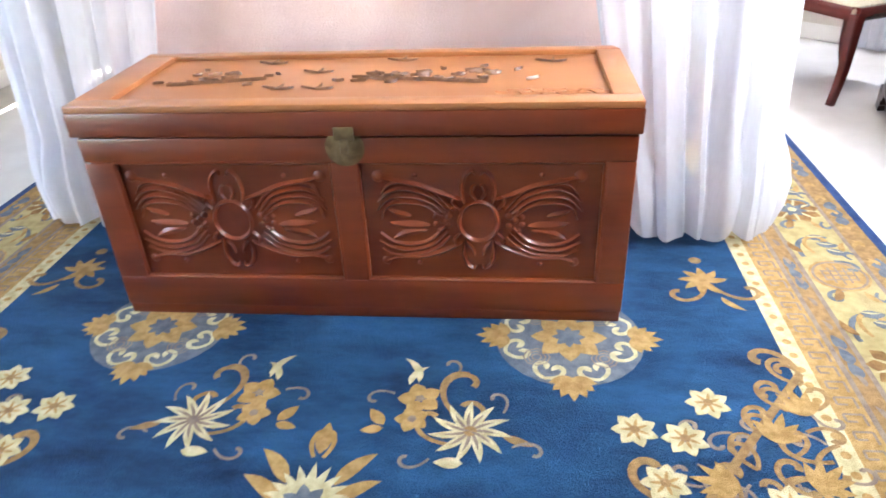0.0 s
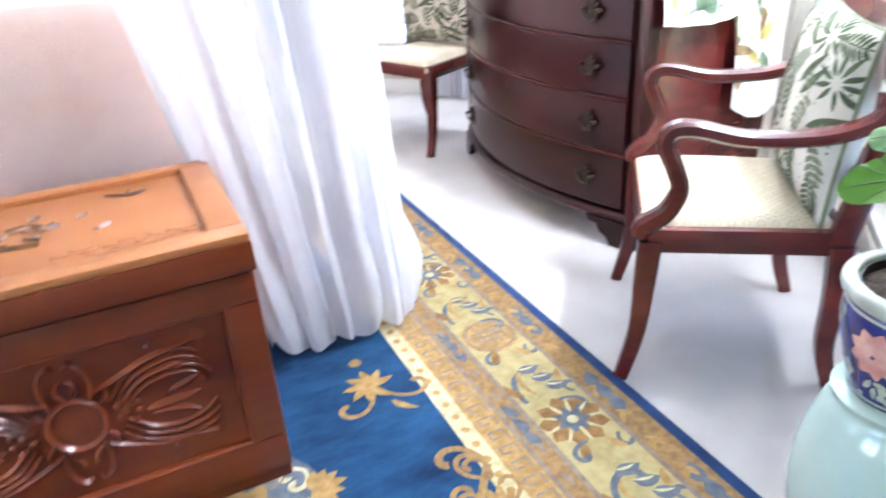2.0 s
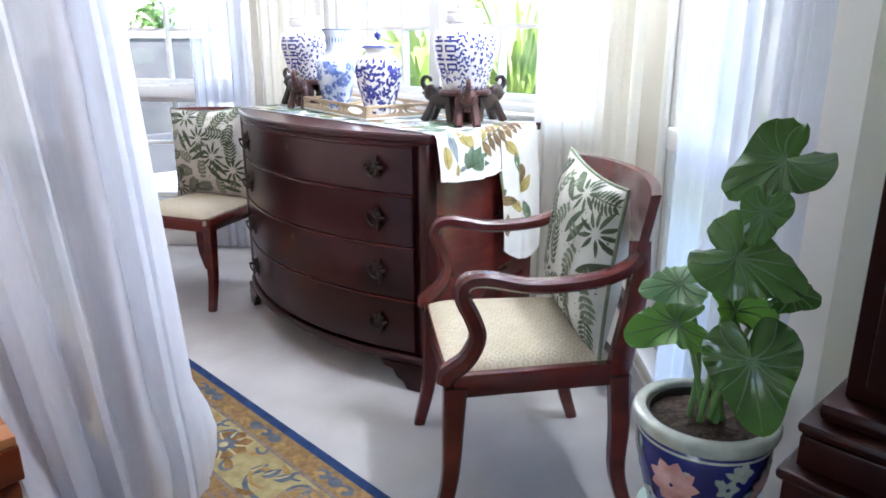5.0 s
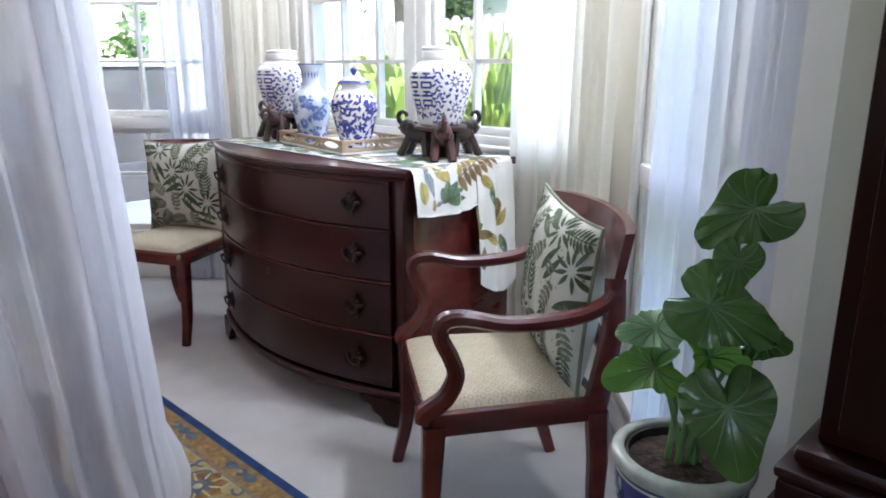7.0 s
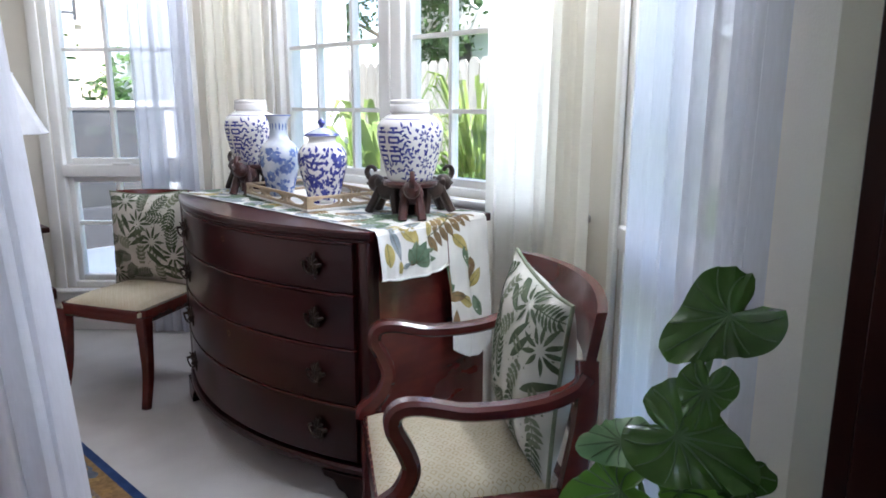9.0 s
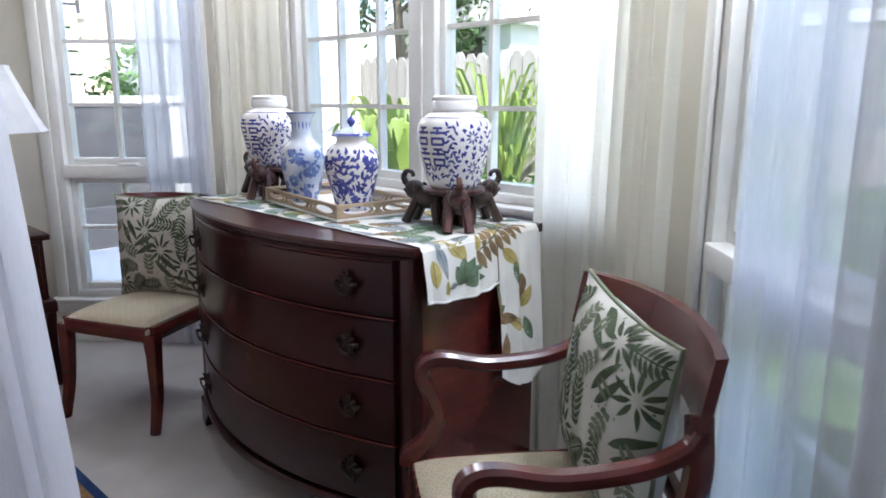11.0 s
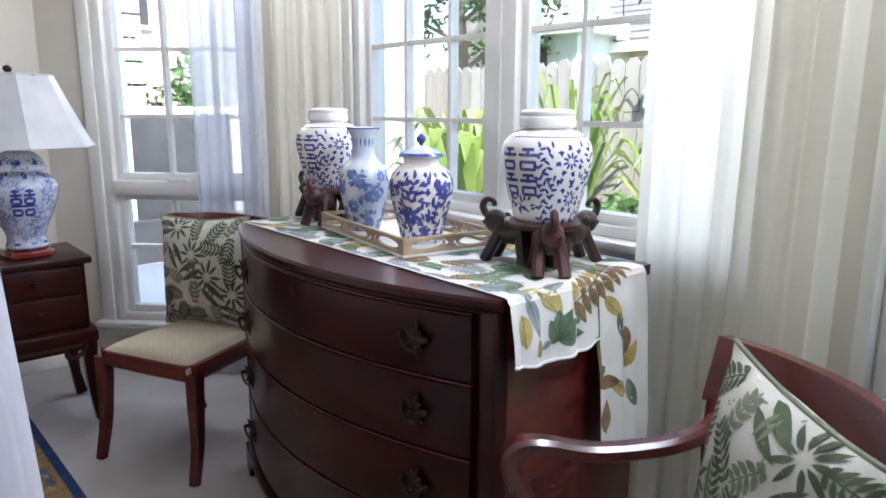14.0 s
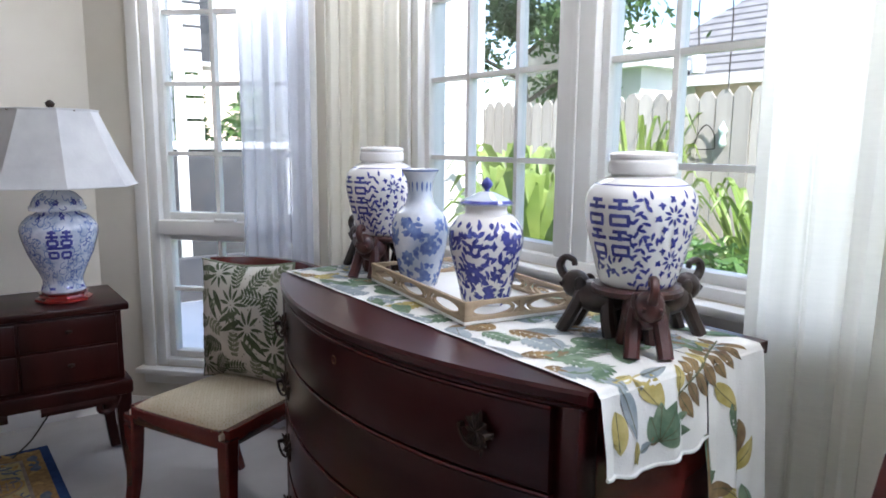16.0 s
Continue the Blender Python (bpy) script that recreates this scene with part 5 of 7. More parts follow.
P = [runner_pt(1.634 + 0.294 * i / 30, YL - YE - 0.006 + hang_len(1.634 + 0.294 * i / 30), 0.001) for i in range(31)]
sweep(bm, P, 0.006, 0.006, (0, 1, 0), 0.4)
part("hem", bm, M_RUNNER, runner)
pr = {k: bmesh.new() for k in ("yellow_print", "green_print", "brown_print", "grey_print", "vein_print")}
mats_ = {"yellow_print": M_PYEL, "green_print": M_PGRN, "brown_print": M_PBRN, "grey_print": M_PGRY, "vein_print": M_PVEIN}


def clampf(u, v, h):
    u = max(1.640, min(2.122, u))
    return runner_pt(u, max(0.004, min(YL - YE - 0.012 + hang_len(u), v)), 0.0012 + h)


def big_leaf(kind, x, y, a, ln, wd, bend=0.3):
    leaf(pr[kind], x, y, a, ln, wd, clampf, bend, n=9)
    pts = [(x + math.cos(a) * ln * t / 6 * 0.92, y + math.sin(a) * ln * t / 6 * 0.92) for t in range(7)]
    strip(pr["vein_print"], pts, [0.0016] * 7, lambda u, v, h: clampf(u, v, h + 0.0016))


kinds = ["yellow_print", "green_print", "brown_print", "grey_print"]
for gx in range(6):
    for gy in range(19):
        x, y = 1.66 + gx * 0.085 + rgc.uniform(-0.02, 0.02), 0.02 + gy * 0.073 + rgc.uniform(-0.02, 0.02)
        if y > YL - YE - 0.05:
            continue
        a = rgc.uniform(0, 6.28)
        k = rgc.choices(kinds, (1.6, 5, 1.6, 5))[0]
        if rgc.random() < 0.35:
            for q in range(5):
                leaf(pr[k], x + 0.016 * q * math.cos(a), y + 0.016 * q * math.sin(a), a + 0.9, 0.05, 0.018, clampf, 0.3)
                leaf(pr[k], x + 0.016 * q * math.cos(a), y + 0.016 * q * math.sin(a), a - 0.9, 0.05, 0.018, clampf, -0.3)
        else:
            big_leaf(k, x - 0.05 * math.cos(a), y - 0.05 * math.sin(a), a, rgc.uniform(0.085, 0.13), rgc.uniform(0.035, 0.055), rgc.uniform(-0.5, 0.5))
for gy in range(60):
    x, y, a = rgc.uniform(1.65, 2.11), 0.015 + gy * 0.0205, rgc.uniform(0, 6.28)
    k = rgc.choice(("green_print", "grey_print", "grey_print", "brown_print"))
    for q in range(6):
        for e in (-1, 1):
            leaf(pr[k], x + 0.014 * q * math.cos(a), y + 0.014 * q * math.sin(a), a + e * 0.8, 0.040, 0.012, clampf, 0.3 * e)
# the large leaves on the hanging end
V0 = YL - YE
big_leaf("yellow_print", 1.668, V0 + 0.040, 1.50, 0.075, 0.036, 0.2)
big_leaf("grey_print", 1.684, V0 + 0.002, 1.25, 0.105, 0.036, 0.3)
big_leaf("yellow_print", 1.712, V0 + 0.100, 1.50, 0.042, 0.026)
big_leaf("yellow_print", 1.724, V0 + 0.000, 0.75, 0.095, 0.050, 0.9)
big_leaf("grey_print", 1.672, V0 - 0.030, 0.95, 0.050, 0.030, 0.2)
big_leaf("grey_print", 1.752, V0 - 0.004, -0.05, 0.075, 0.026, 0.2)
big_leaf("yellow_print", 1.735, V0 - 0.015, 3.0, 0.055, 0.026, 0.2)
for a, ln in ((-2.0, 0.055), (-1.45, 0.070), (-0.95, 0.080), (-0.45, 0.085), (-0.05, 0.080)):
    big_leaf("green_print", 1.782, V0 + 0.118, a, ln, 0.040, 0.2)
for q in range(3):
    big_leaf(("yellow_print", "grey_print", "brown_print")[q], 1.700 + 0.030 * q, V0 + 0.132 - 0.006 * q, -0.3, 0.034, 0.017)
for q in range(8):
    sx_, sv_ = 1.838 + 0.027 * q, V0 + 0.040 - 0.0115 * q
    big_leaf("brown_print", sx_, sv_, 1.05 - 0.03 * q, 0.062, 0.028, 0.3)
    big_leaf("brown_print" if q % 3 else "yellow_print", sx_, sv_, -1.35, 0.050, 0.024, -0.3)
strip(pr["vein_print"], [(1.832 + 0.0273 * q, V0 + 0.043 - 0.0117 * q) for q in range(9)], [0.004] * 9, lambda u, v, h: clampf(u, v, h + 0.0018))
for q in range(9):
    big_leaf(kinds[q % 3], 1.95 + 0.04 * (q % 4), V0 + 0.05 + 0.042 * q, 0.8 + 0.5 * q, 0.085, 0.036)
for k, b in pr.items():
    print_on(k, b, mats_[k], runner)
TC_ = TOP + 0.0058

# ---- pierced tray ----
TL, TW, TH = 0.555, 0.30, 0.052
td = Vector((0.149, 0.989, 0)).normalized()
tray = thing("wooden_tray", "weathered pale wooden tray with pierced oval sides", "tray", Matrix(((td.y, td.x, 0, 1.692), (-td.x, td.y, 0, 2.478), (0, 0, 1, TC_), (0, 0, 0, 1))))
part("tray_bottom", cube(0.0, 0.0, 0.0, TW, TL, 0.008, 0.002), M_TRIM, tray, "white painted bottom")


def pierced(p0, p1):
    ln = (p1 - p0).length
    d = (p1 - p0).normalized()
    nrm = Vector((d.y, -d.x, 0))
    bm = bmesh.new()
    A, B = p0, p1
    for z in (0.013, TH - 0.005):
        sweep(bm, [A + Vector((0, 0, z)), B + Vector((0, 0, z))], 0.010, 0.010, tuple(nrm), 0.2)
    k = max(2, round(ln / 0.16))
    cell = ln / k
    for i in range(k + 1):
        c = A + d * min(ln - 0.012, max(0.012, cell * i))
        sweep(bm, [c + Vector((0, 0, 0.010)), c + Vector((0, 0, TH - 0.004))], 0.022 if i in (0, k) else 0.012, 0.009, tuple(d), 0.2)
        if 0 < i < k:
            for sg in (-1, 1):
                sweep(bm, [c + d * (sg * 0.022) + Vector((0, 0, 0.012)), c - d * (sg * 0.022) + Vector((0, 0, TH - 0.006))], 0.006, 0.008, tuple(nrm), 0.2)
    for i in range(k):
        c = A + d * (cell * (i + 0.5))
        P = [c + d * (cell * 0.36 * math.cos(t)) + Vector((0, 0, TH / 2 + 0.004 + (TH / 2 - 0.010) * math.sin(t))) for t in np.linspace(0, 2 * math.pi, 22)]
        sweep(bm, P, 0.008, 0.008, tuple(nrm), 0.2)
    part("tray_side", bm, M_TRAY, tray, "pierced side with ovals")


e_ = 0.005
pierced(Vector((e_, 0, 0)), Vector((e_, TL, 0)))
pierced(Vector((TW - e_, 0, 0)), Vector((TW - e_, TL, 0)))
pierced(Vector((0, e_, 0)), Vector((TW, e_, 0)))
pierced(Vector((0, TL - e_, 0)), Vector((TW, TL - e_, 0)))


# ---- porcelain ----
def wrap(prof, cz=0.0, off=0.0006):
    zs_ = [p[1] for p in prof]
    rs_ = [p[0] for p in prof]
    rm = max(rs_)

    def f(u, v, h):
        r = float(np.interp(v, zs_, rs_)) + off + h
        a = u / rm
        return Vector((r * math.cos(a), r * math.sin(a), v + cz))
    return f


def happiness(bm, x, y, w, h, f):
    """Two joined figures of bars, side by side."""
    t = w * 0.105
    for s in (-1, 1):
        c = x + s * w * 0.25
        q = w * 0.21
        line(bm, c - q * 0.7, y + h * 0.42, c + q * 0.7, y + h * 0.42, t, f)
        line(bm, c - q, y + h * 0.27, c + q, y + h * 0.27, t, f)
        line(bm, c, y + h * 0.5, c, y + h * 0.15, t, f)
        for y0, y1 in ((0.14, -0.04), (-0.28, -0.48)):
            line(bm, c - q * 0.8, y + h * y0, c + q * 0.8, y + h * y0, t, f)
            line(bm, c - q * 0.8, y + h * y1, c + q * 0.8, y + h * y1, t, f)
            line(bm, c - q * 0.8, y + h * y0, c - q * 0.8, y + h * y1, t, f)
            line(bm, c + q * 0.8, y + h * y0, c + q * 0.8, y + h * y1, t, f)
    line(bm, x - w * 0.5, y - h * 0.13, x + w * 0.5, y - h * 0.13, t, f, 6)


def ginger_jar(x, y, z, turn, label):
    j = thing("ginger_jar", label, "jar", pose(x, y, z, 0, 0, turn), group="ginger jars on elephant stands")
    prof = smooth_profile([(0.070, 0.0), (0.078, 0.012), (0.092, 0.06), (0.108, 0.125), (0.111, 0.160), (0.104, 0.190), (0.080, 0.212), (0.062, 0.220), (0.060, 0.228)], 40)
    part("body", turned(prof, 48), M_PORC, j)
    part("lid", turned(smooth_profile([(0.066, 0.224), (0.068, 0.230), (0.067, 0.246), (0.064, 0.252), (0.066, 0.258), (0.058, 0.266), (0.0, 0.270)], 24), 40), M_PORC, j, "flat white lid")
    f = wrap(prof)
    b = bmesh.new()
    rm = max(p[0] for p in prof)
    circ = 2 * math.pi * rm
    strip(b, [(circ * i / 60, 0.204) for i in range(61)], [0.0022] * 61, f)
    for qd in range(2):
        u0 = circ * qd / 2
        # bars figure, two rows of two
        for r_, zc in enumerate((0.152, 0.092)):
            for sgn in (-1, 1):
                c = u0 + sgn * 0.0275
                t = 0.0085
                for z0, w in ((0.024, 0.030), (0.011, 0.048), (-0.005, 0.040), (-0.022, 0.040)):
                    line(b, c - w / 2, zc + z0, c + w / 2, zc + z0, t * 0.85, f)
                line(b, c, zc + 0.024, c, zc + 0.006, t, f)
                for e in (-1, 1):
                    line(b, c + e * 0.0180, zc - 0.005, c + e * 0.0180, zc - 0.022, t * 0.85, f)
        for i in range(26):
            u = u0 - 0.052 + rgc.uniform(0, 0.104)
            leaf(b, u, 0.018 + rgc.uniform(0, 0.045), rgc.uniform(0.2, 2.9), 0.017, 0.007, f)
        # leafy side
        u1 = u0 + circ * 0.188
        hearts = ((u1, 0.150), (u1 + 0.012, 0.062))
        for hx, hz in hearts:
            for k in range(9):
                t = 2 * math.pi * k / 9
                leaf(b, hx + 0.006 * math.cos(t), hz + 0.006 * math.sin(t), t, 0.016, 0.0062, f, n=7)
            for k in range(15):
                t = 2 * math.pi * (k + 0.5) / 15
                leaf(b, hx + 0.026 * math.cos(t), hz + 0.026 * math.sin(t), t + (0.9 if k % 2 else -0.9), 0.0165, 0.0072, f, 0.5, n=7)
        for i in range(15):
            for jx in range(10):
                u = u1 - 0.074 + 0.152 * (jx + 0.5 * (i % 2)) / 10
                zz = 0.012 + 0.0120 * i + rgc.uniform(-0.002, 0.002)
                hx, hz = min(hearts, key=lambda c: math.hypot(u - c[0], zz - c[1]))
                if math.hypot(u - hx, zz - hz) < 0.042:
                    continue
                leaf(b, u, zz, math.atan2(zz - hz, u - hx) + (0.7 if (i + jx) % 2 else -0.7), 0.0185, 0.0070, f, 0.4, n=7)
    print_on("blue_painting", b, M_COBALT, j, "cobalt blue character bars and leaves")
    return j


def elephant(parent, ang, material):
    """A small carved elephant with a raised trunk, facing outwards."""
    ca, sa = math.cos(ang), math.sin(ang)
    m = Matrix(((ca, -sa, 0, 0), (sa, ca, 0, 0), (0, 0, 1, 0), (0, 0, 0, 1)))
    bm = bmesh.new()

    def blob(c, r):
        q = bmesh.ops.create_uvsphere(bm, u_segments=14, v_segments=9, radius=1.0)
        bmesh.ops.transform(bm, matrix=Matrix.Translation(c) @ Matrix.Diagonal((*r, 1)), verts=q["verts"])
    blob((0.056, 0, 0.076), (0.050, 0.034, 0.036))
    blob((0.100, 0, 0.096), (0.026, 0.023, 0.030))
    for s in (-1, 1):
        blob((0.083, s * 0.020, 0.098), (0.012, 0.005, 0.019))
        sweep(bm, spline([(0.078, s * 0.016, 0.085), (0.092, s * 0.022, 0.045), (0.112, s * 0.026, 0.0)], 5), 0.023, 0.023, (0, 1, 0), 0.5)
        sweep(bm, spline([(0.034, s * 0.015, 0.080), (0.030, s * 0.019, 0.042), (0.022, s * 0.023, 0.0)], 5), 0.025, 0.025, (0, 1, 0), 0.5)
        sweep(bm, spline([(0.105, s * 0.011, 0.090), (0.118, s * 0.013, 0.090), (0.124, s * 0.012, 0.098)], 4), [0.005] * 9, [0.005] * 9, (0, 1, 0), 0.5)
    tr = spline([(0.105, 0, 0.102), (0.122, 0, 0.112), (0.131, 0, 0.132), (0.122, 0, 0.150), (0.106, 0, 0.146), (0.103, 0, 0.134)], 6)
    ws_ = list(np.linspace(0.018, 0.009, len(tr)))
    sweep(bm, tr, ws_, ws_, (0, 1, 0), 0.5)
    bmesh.ops.transform(bm, matrix=m @ Matrix.Translation((0.012, 0, 0)) @ Matrix.Diagonal((1.22, 1.22, 1.02, 1)), verts=bm.verts)
    part("elephant", bm, material, parent, "carved elephant with raised trunk")


def elephant_stand(x, y, z, turn, label):
    st = thing("elephant_stand", label, "stand", pose(x, y, z, 0, 0, turn), group="elephant stands on the runner")
    part("plate", turned([(0.082, 0.094), (0.090, 0.098), (0.092, 0.108), (0.086, 0.114), (0.0, 0.114)], 40), M_EBONYR, st, "round dark wooden plate")
    for i in range(3):
        elephant(st, 2 * math.pi * i / 3, M_EBONY if i else M_EBONYR)
    part("hub", turned(smooth_profile([(0.030, 0.001), (0.022, 0.03), (0.024, 0.08), (0.034, 0.0955)], 12), 20), M_EBONY, st)
    return st


JR, JL = (1.930, 2.210), (1.895, 3.165)
elephant_stand(JR[0], JR[1], TC_, 229, "dark carved wooden stand borne by three elephants")
elephant_stand(JL[0], JL[1], TC_, 216, "dark carved wooden stand borne by three elephants, near the window")
ginger_jar(JR[0], JR[1], TC_ + 0.1145, 184, "white ginger jar with blue character bars and leaves")
ginger_jar(JL[0], JL[1], TC_ + 0.1145, 189, "white ginger jar with blue character bars, beside the vase")

# flared vase
vx, vy = 1.845, 2.88
vase = thing("vase", "slender pale blue porcelain vase with dark blue blossoms", "vase", pose(vx, vy, TC_ + 0.0085))
vp = smooth_profile([(0.046, 0.0), (0.050, 0.010), (0.062, 0.06), (0.075, 0.12), (0.077, 0.160), (0.066, 0.195), (0.042, 0.220), (0.034, 0.250), (0.036, 0.285), (0.050, 0.312), (0.052, 0.316)], 44)
part("body", turned(vp + [(0.046, 0.314), (0.030, 0.28), (0.0, 0.26)], 40), M_PORCB, vase)
f = wrap(vp)
b, b2 = bmesh.new(), bmesh.new()
for i in range(64):
    u, z = rgc.uniform(0, 0.48), 0.015 + 0.17 * rgc.random() ** 1.4
    for q in range(4):
        leaf(b if z < 0.09 else b2, u + rgc.gauss(0, 0.006), z + rgc.gauss(0, 0.006), rgc.uniform(0, 6.28), rgc.uniform(0.012, 0.03), 0.012, f, n=4)
for i in range(7):
    flower(b, 0.07 * i, 0.05 + 0.03 * (i % 3), 0.024, f, 8, wd=0.7)
    flower(b2, 0.07 * i + 0.03, 0.13 + 0.02 * (i % 3), 0.02, f, 7, wd=0.6)
for i in range(16):
    leaf(b2, 0.0302 * i, 0.285, -1.57, 0.03, 0.012, f)
strip(b, [(0.484 * i / 40, 0.313) for i in range(41)], [0.004] * 41, f)
print_on("dark_blossoms", b, M_COBALT2, vase, "dark blue blossoms")
print_on("pale_blossoms", b2, M_COBALT2, vase, "soft blue sprays")

# lidded jar with flowers
mx_, my_ = 1.858, 2.61
pot_j = thing("lidded_jar", "white porcelain jar with dense blue flowers and a knobbed lid", "jar", pose(mx_, my_, TC_ + 0.0085))
jp = smooth_profile([(r * 1.09, z * 1.04) for r, z in [(0.050, 0.0), (0.054, 0.008), (0.062, 0.05), (0.077, 0.11), (0.083, 0.150), (0.080, 0.178), (0.062, 0.204), (0.048, 0.212), (0.046, 0.226), (0.055, 0.234)]], 44)
part("body", turned(jp, 44), M_PORC, pot_j)
lidj = part("lid", turned(smooth_profile([(0.064, 0.241), (0.065, 0.246), (0.052, 0.255), (0.024, 0.268), (0.012, 0.272)], 20), 36), M_PORCB, pot_j, "domed porcelain lid")
part("knob", turned(smooth_profile([(0.006, 0.268), (0.006, 0.276), (0.013, 0.285), (0.013, 0.294), (0.006, 0.303), (0.0, 0.307)], 18), 20), M_COBALT, lidj, "blue glazed knob")
bm = bmesh.new()
lathe(bm, [(0.0652, 0.2425), (0.0657, 0.2460), (0.0580, 0.2520), (0.0575, 0.2515)], 36, cap=False)
part("lid_band", bm, M_COBALT, lidj)
f = wrap(jp)
b = bmesh.new()
cj = 2 * math.pi * 0.0905
for u, z, r in ((0.05, 0.15, 0.026), (0.14, 0.09, 0.030), (0.25, 0.15, 0.028), (0.33, 0.08, 0.030), (0.43, 0.15, 0.027), (0.02, 0.06, 0.024), (0.20, 0.035, 0.022), (0.48, 0.07, 0.026), (0.38, 0.03, 0.02)):
    flower(b, u, z, r, f, 9, wd=0.42)
    ring(b, u, z, r * 0.30, r * 0.14, f, 12)
    flower(b, u, z, r * 0.6, f, 6, wd=0.5, a0=0.4)
for i in range(12):
    for q in range(34):
        u, z = cj * (q + 0.5 * (i % 2)) / 34 + rgc.uniform(-0.004, 0.004), 0.012 + i * 0.0155 + rgc.uniform(-0.003, 0.003)
        leaf(b, u, z, rgc.uniform(0, 6.28), rgc.uniform(0.020, 0.030), rgc.uniform(0.008, 0.012), f, rgc.uniform(-1.6, 1.6), n=5)
for i in range(18):
    leaf(b, cj * i / 18, 0.204, -1.57, 0.016, 0.014, f, n=4)
print_on("blue_painting", b, M_COBALT, pot_j, "dense cobalt flowers and leaves")

# ---- lamp table and lamp ----
table = thing("side_table", "dark mahogany side table with drawers and a moulded base", "table", pose(0.99, 4.25, ZR - 0.0005))
zt = 0.702 - ZR
part("tabletop", cube(-0.40, -0.205, zt - 0.028, 0.33, 0.19, zt, 0.006), M_DARKM, table)
part("body", cube(-0.37, -0.185, 0.395, 0.305, 0.175, zt - 0.0285, 0.004), M_DARKM, table)
for i, (z0, z1) in enumerate(((0.41, 0.535), (0.545, zt - 0.04))):
    for s in (0, 1):
        d = part("drawer_front", cube(-0.355 + 0.325 * s, -0.193, z0, -0.04 + 0.325 * s, -0.1855, z1, 0.003), M_DARKM, table)
        part("knob", turned([(0.0, 0.0), (0.010, 0.004), (0.012, 0.012), (0.0, 0.016)], 12, (z0 + z1) / 2, cx=-0.20 + 0.325 * s, cy=-0.205), M_BRASSD, d)
part("base_moulding", cube(-0.395, -0.210, 0.335, 0.33, 0.195, 0.394, 0.012), M_DARKM, table)
for sx in (-0.36, 0.295):
    for sy in (-0.175, 0.16):
        part("leg", bar([(sx, sy, 0.34), (sx, sy, 0.2), (sx + 0.006 * (1 if sx > 0 else -1), sy, 0.10), (sx + 0.02 * (1 if sx > 0 else -1), sy - 0.01, 0.0)], [0.055, 0.045, 0.038, 0.045], [0.055, 0.045, 0.038, 0.045], (1, 0, 0)), M_DARKM, table)
bm = bmesh.new()
f = lambda u, v, h: Vector((u, -0.206 - h, 0.335 + v))
for sx in (-1, 1):
    scroll(bm, -0.032 + sx * 0.31, 0.0, -1.57 - sx * 0.3, 0.14, 0.020, f, -4.5 * sx, 0.006)
    line(bm, -0.032 + sx * 0.30, -0.010, -0.032 + sx * 0.05, -0.012, 0.03, f, 4, 0.004)
print_on("carved_apron", bm, M_DARKM, table)
lamp = thing("table_lamp", "blue and white porcelain jar lamp with a white panelled shade", "lamp", pose(1.13, 4.217, 0.7025))
part("base", turned([(0.090, 0.0), (0.098, 0.004), (0.098, 0.012), (0.084, 0.018), (0.080, 0.026), (0.088, 0.034), (0.0, 0.036)], 8), M_LACQ, lamp, "red lacquer foot")
lp = smooth_profile([(0.078, 0.036), (0.082, 0.044), (0.074, 0.07), (0.080, 0.10), (0.118, 0.18), (0.140, 0.25), (0.138, 0.285), (0.110, 0.318), (0.080, 0.330), (0.076, 0.345)], 44)
lp = [(r * 0.92, z) for r, z in lp]
part("body", turned(lp, 44), M_PORCB2, lamp)
lids = smooth_profile([(0.094, 0.340), (0.096, 0.350), (0.088, 0.362), (0.078, 0.385), (0.058, 0.405), (0.030, 0.415), (0.014, 0.418)], 24)
part("lid", turned(lids, 40), M_PORCL, lamp)
f = wrap(lp)
b, b2 = bmesh.new(), bmesh.new()
cl = 2 * math.pi * max(p[0] for p in lp)
for q in range(4):
    happiness(b, cl * (0.728 + q / 4), 0.225, 0.095, 0.105, f)
for i in range(420):
    u, z = rgc.uniform(0, cl), rgc.uniform(0.06, 0.32)
    if abs((u / cl - 0.728) % 0.25 - 0.125) < 0.068 or abs(z - 0.225) > 0.06:
        scroll(b2, u, z, rgc.uniform(0, 6.28), 0.05, 0.0034, f, rgc.choice((-5, 5)), n=8)
f2 = wrap(lids)
for i in range(60):
    scroll(b2, rgc.uniform(0, 0.58), rgc.uniform(0.35, 0.40), rgc.uniform(0, 6.28), 0.04, 0.0034, f2, 5, n=8)
for i in range(8):
    flower(b, cl * i / 8, 0.325, 0.016, f, 6)
    flower(b, 0.58 * i / 8, 0.372, 0.014, f2, 6)
    line(b, cl * i / 8, 0.055, cl * i / 8 + 0.04, 0.055, 0.010, f)
print_on("blue_emblem", b, M_COBALT, lamp, "dark blue painted character")
print_on("blue_scrollwork", b2, M_COBALT2, lamp, "pale blue scrollwork")
sh = bmesh.new()
lathe(sh, [(0.280, 0.432), (0.245, 0.50), (0.200, 0.60), (0.156, 0.702)], 8, cap=False, shape=None)
lathe(sh, [(0.277, 0.432), (0.242, 0.50), (0.197, 0.60), (0.153, 0.702)], 8, cap=False)
shade = part("shade", sh, M_SHADE, lamp, "white panelled cloth shade", smooth=False)
bm = bmesh.new()
for r, z in ((0.2805, 0.432), (0.1565, 0.702)):
    sweep(bm, [Vector((r * math.cos(math.pi / 4 * i), r * math.sin(math.pi / 4 * i), z)) for i in range(9)], 0.006, 0.010, (0, 0, 1), 0.3)
part("shade_trim", bm, M_SHADE, shade)
part("stem", turned([(0.008, 0.415), (0.008, 0.705), (0.006, 0.712)], 12), M_BRASS, lamp)
bm = bmesh.new()
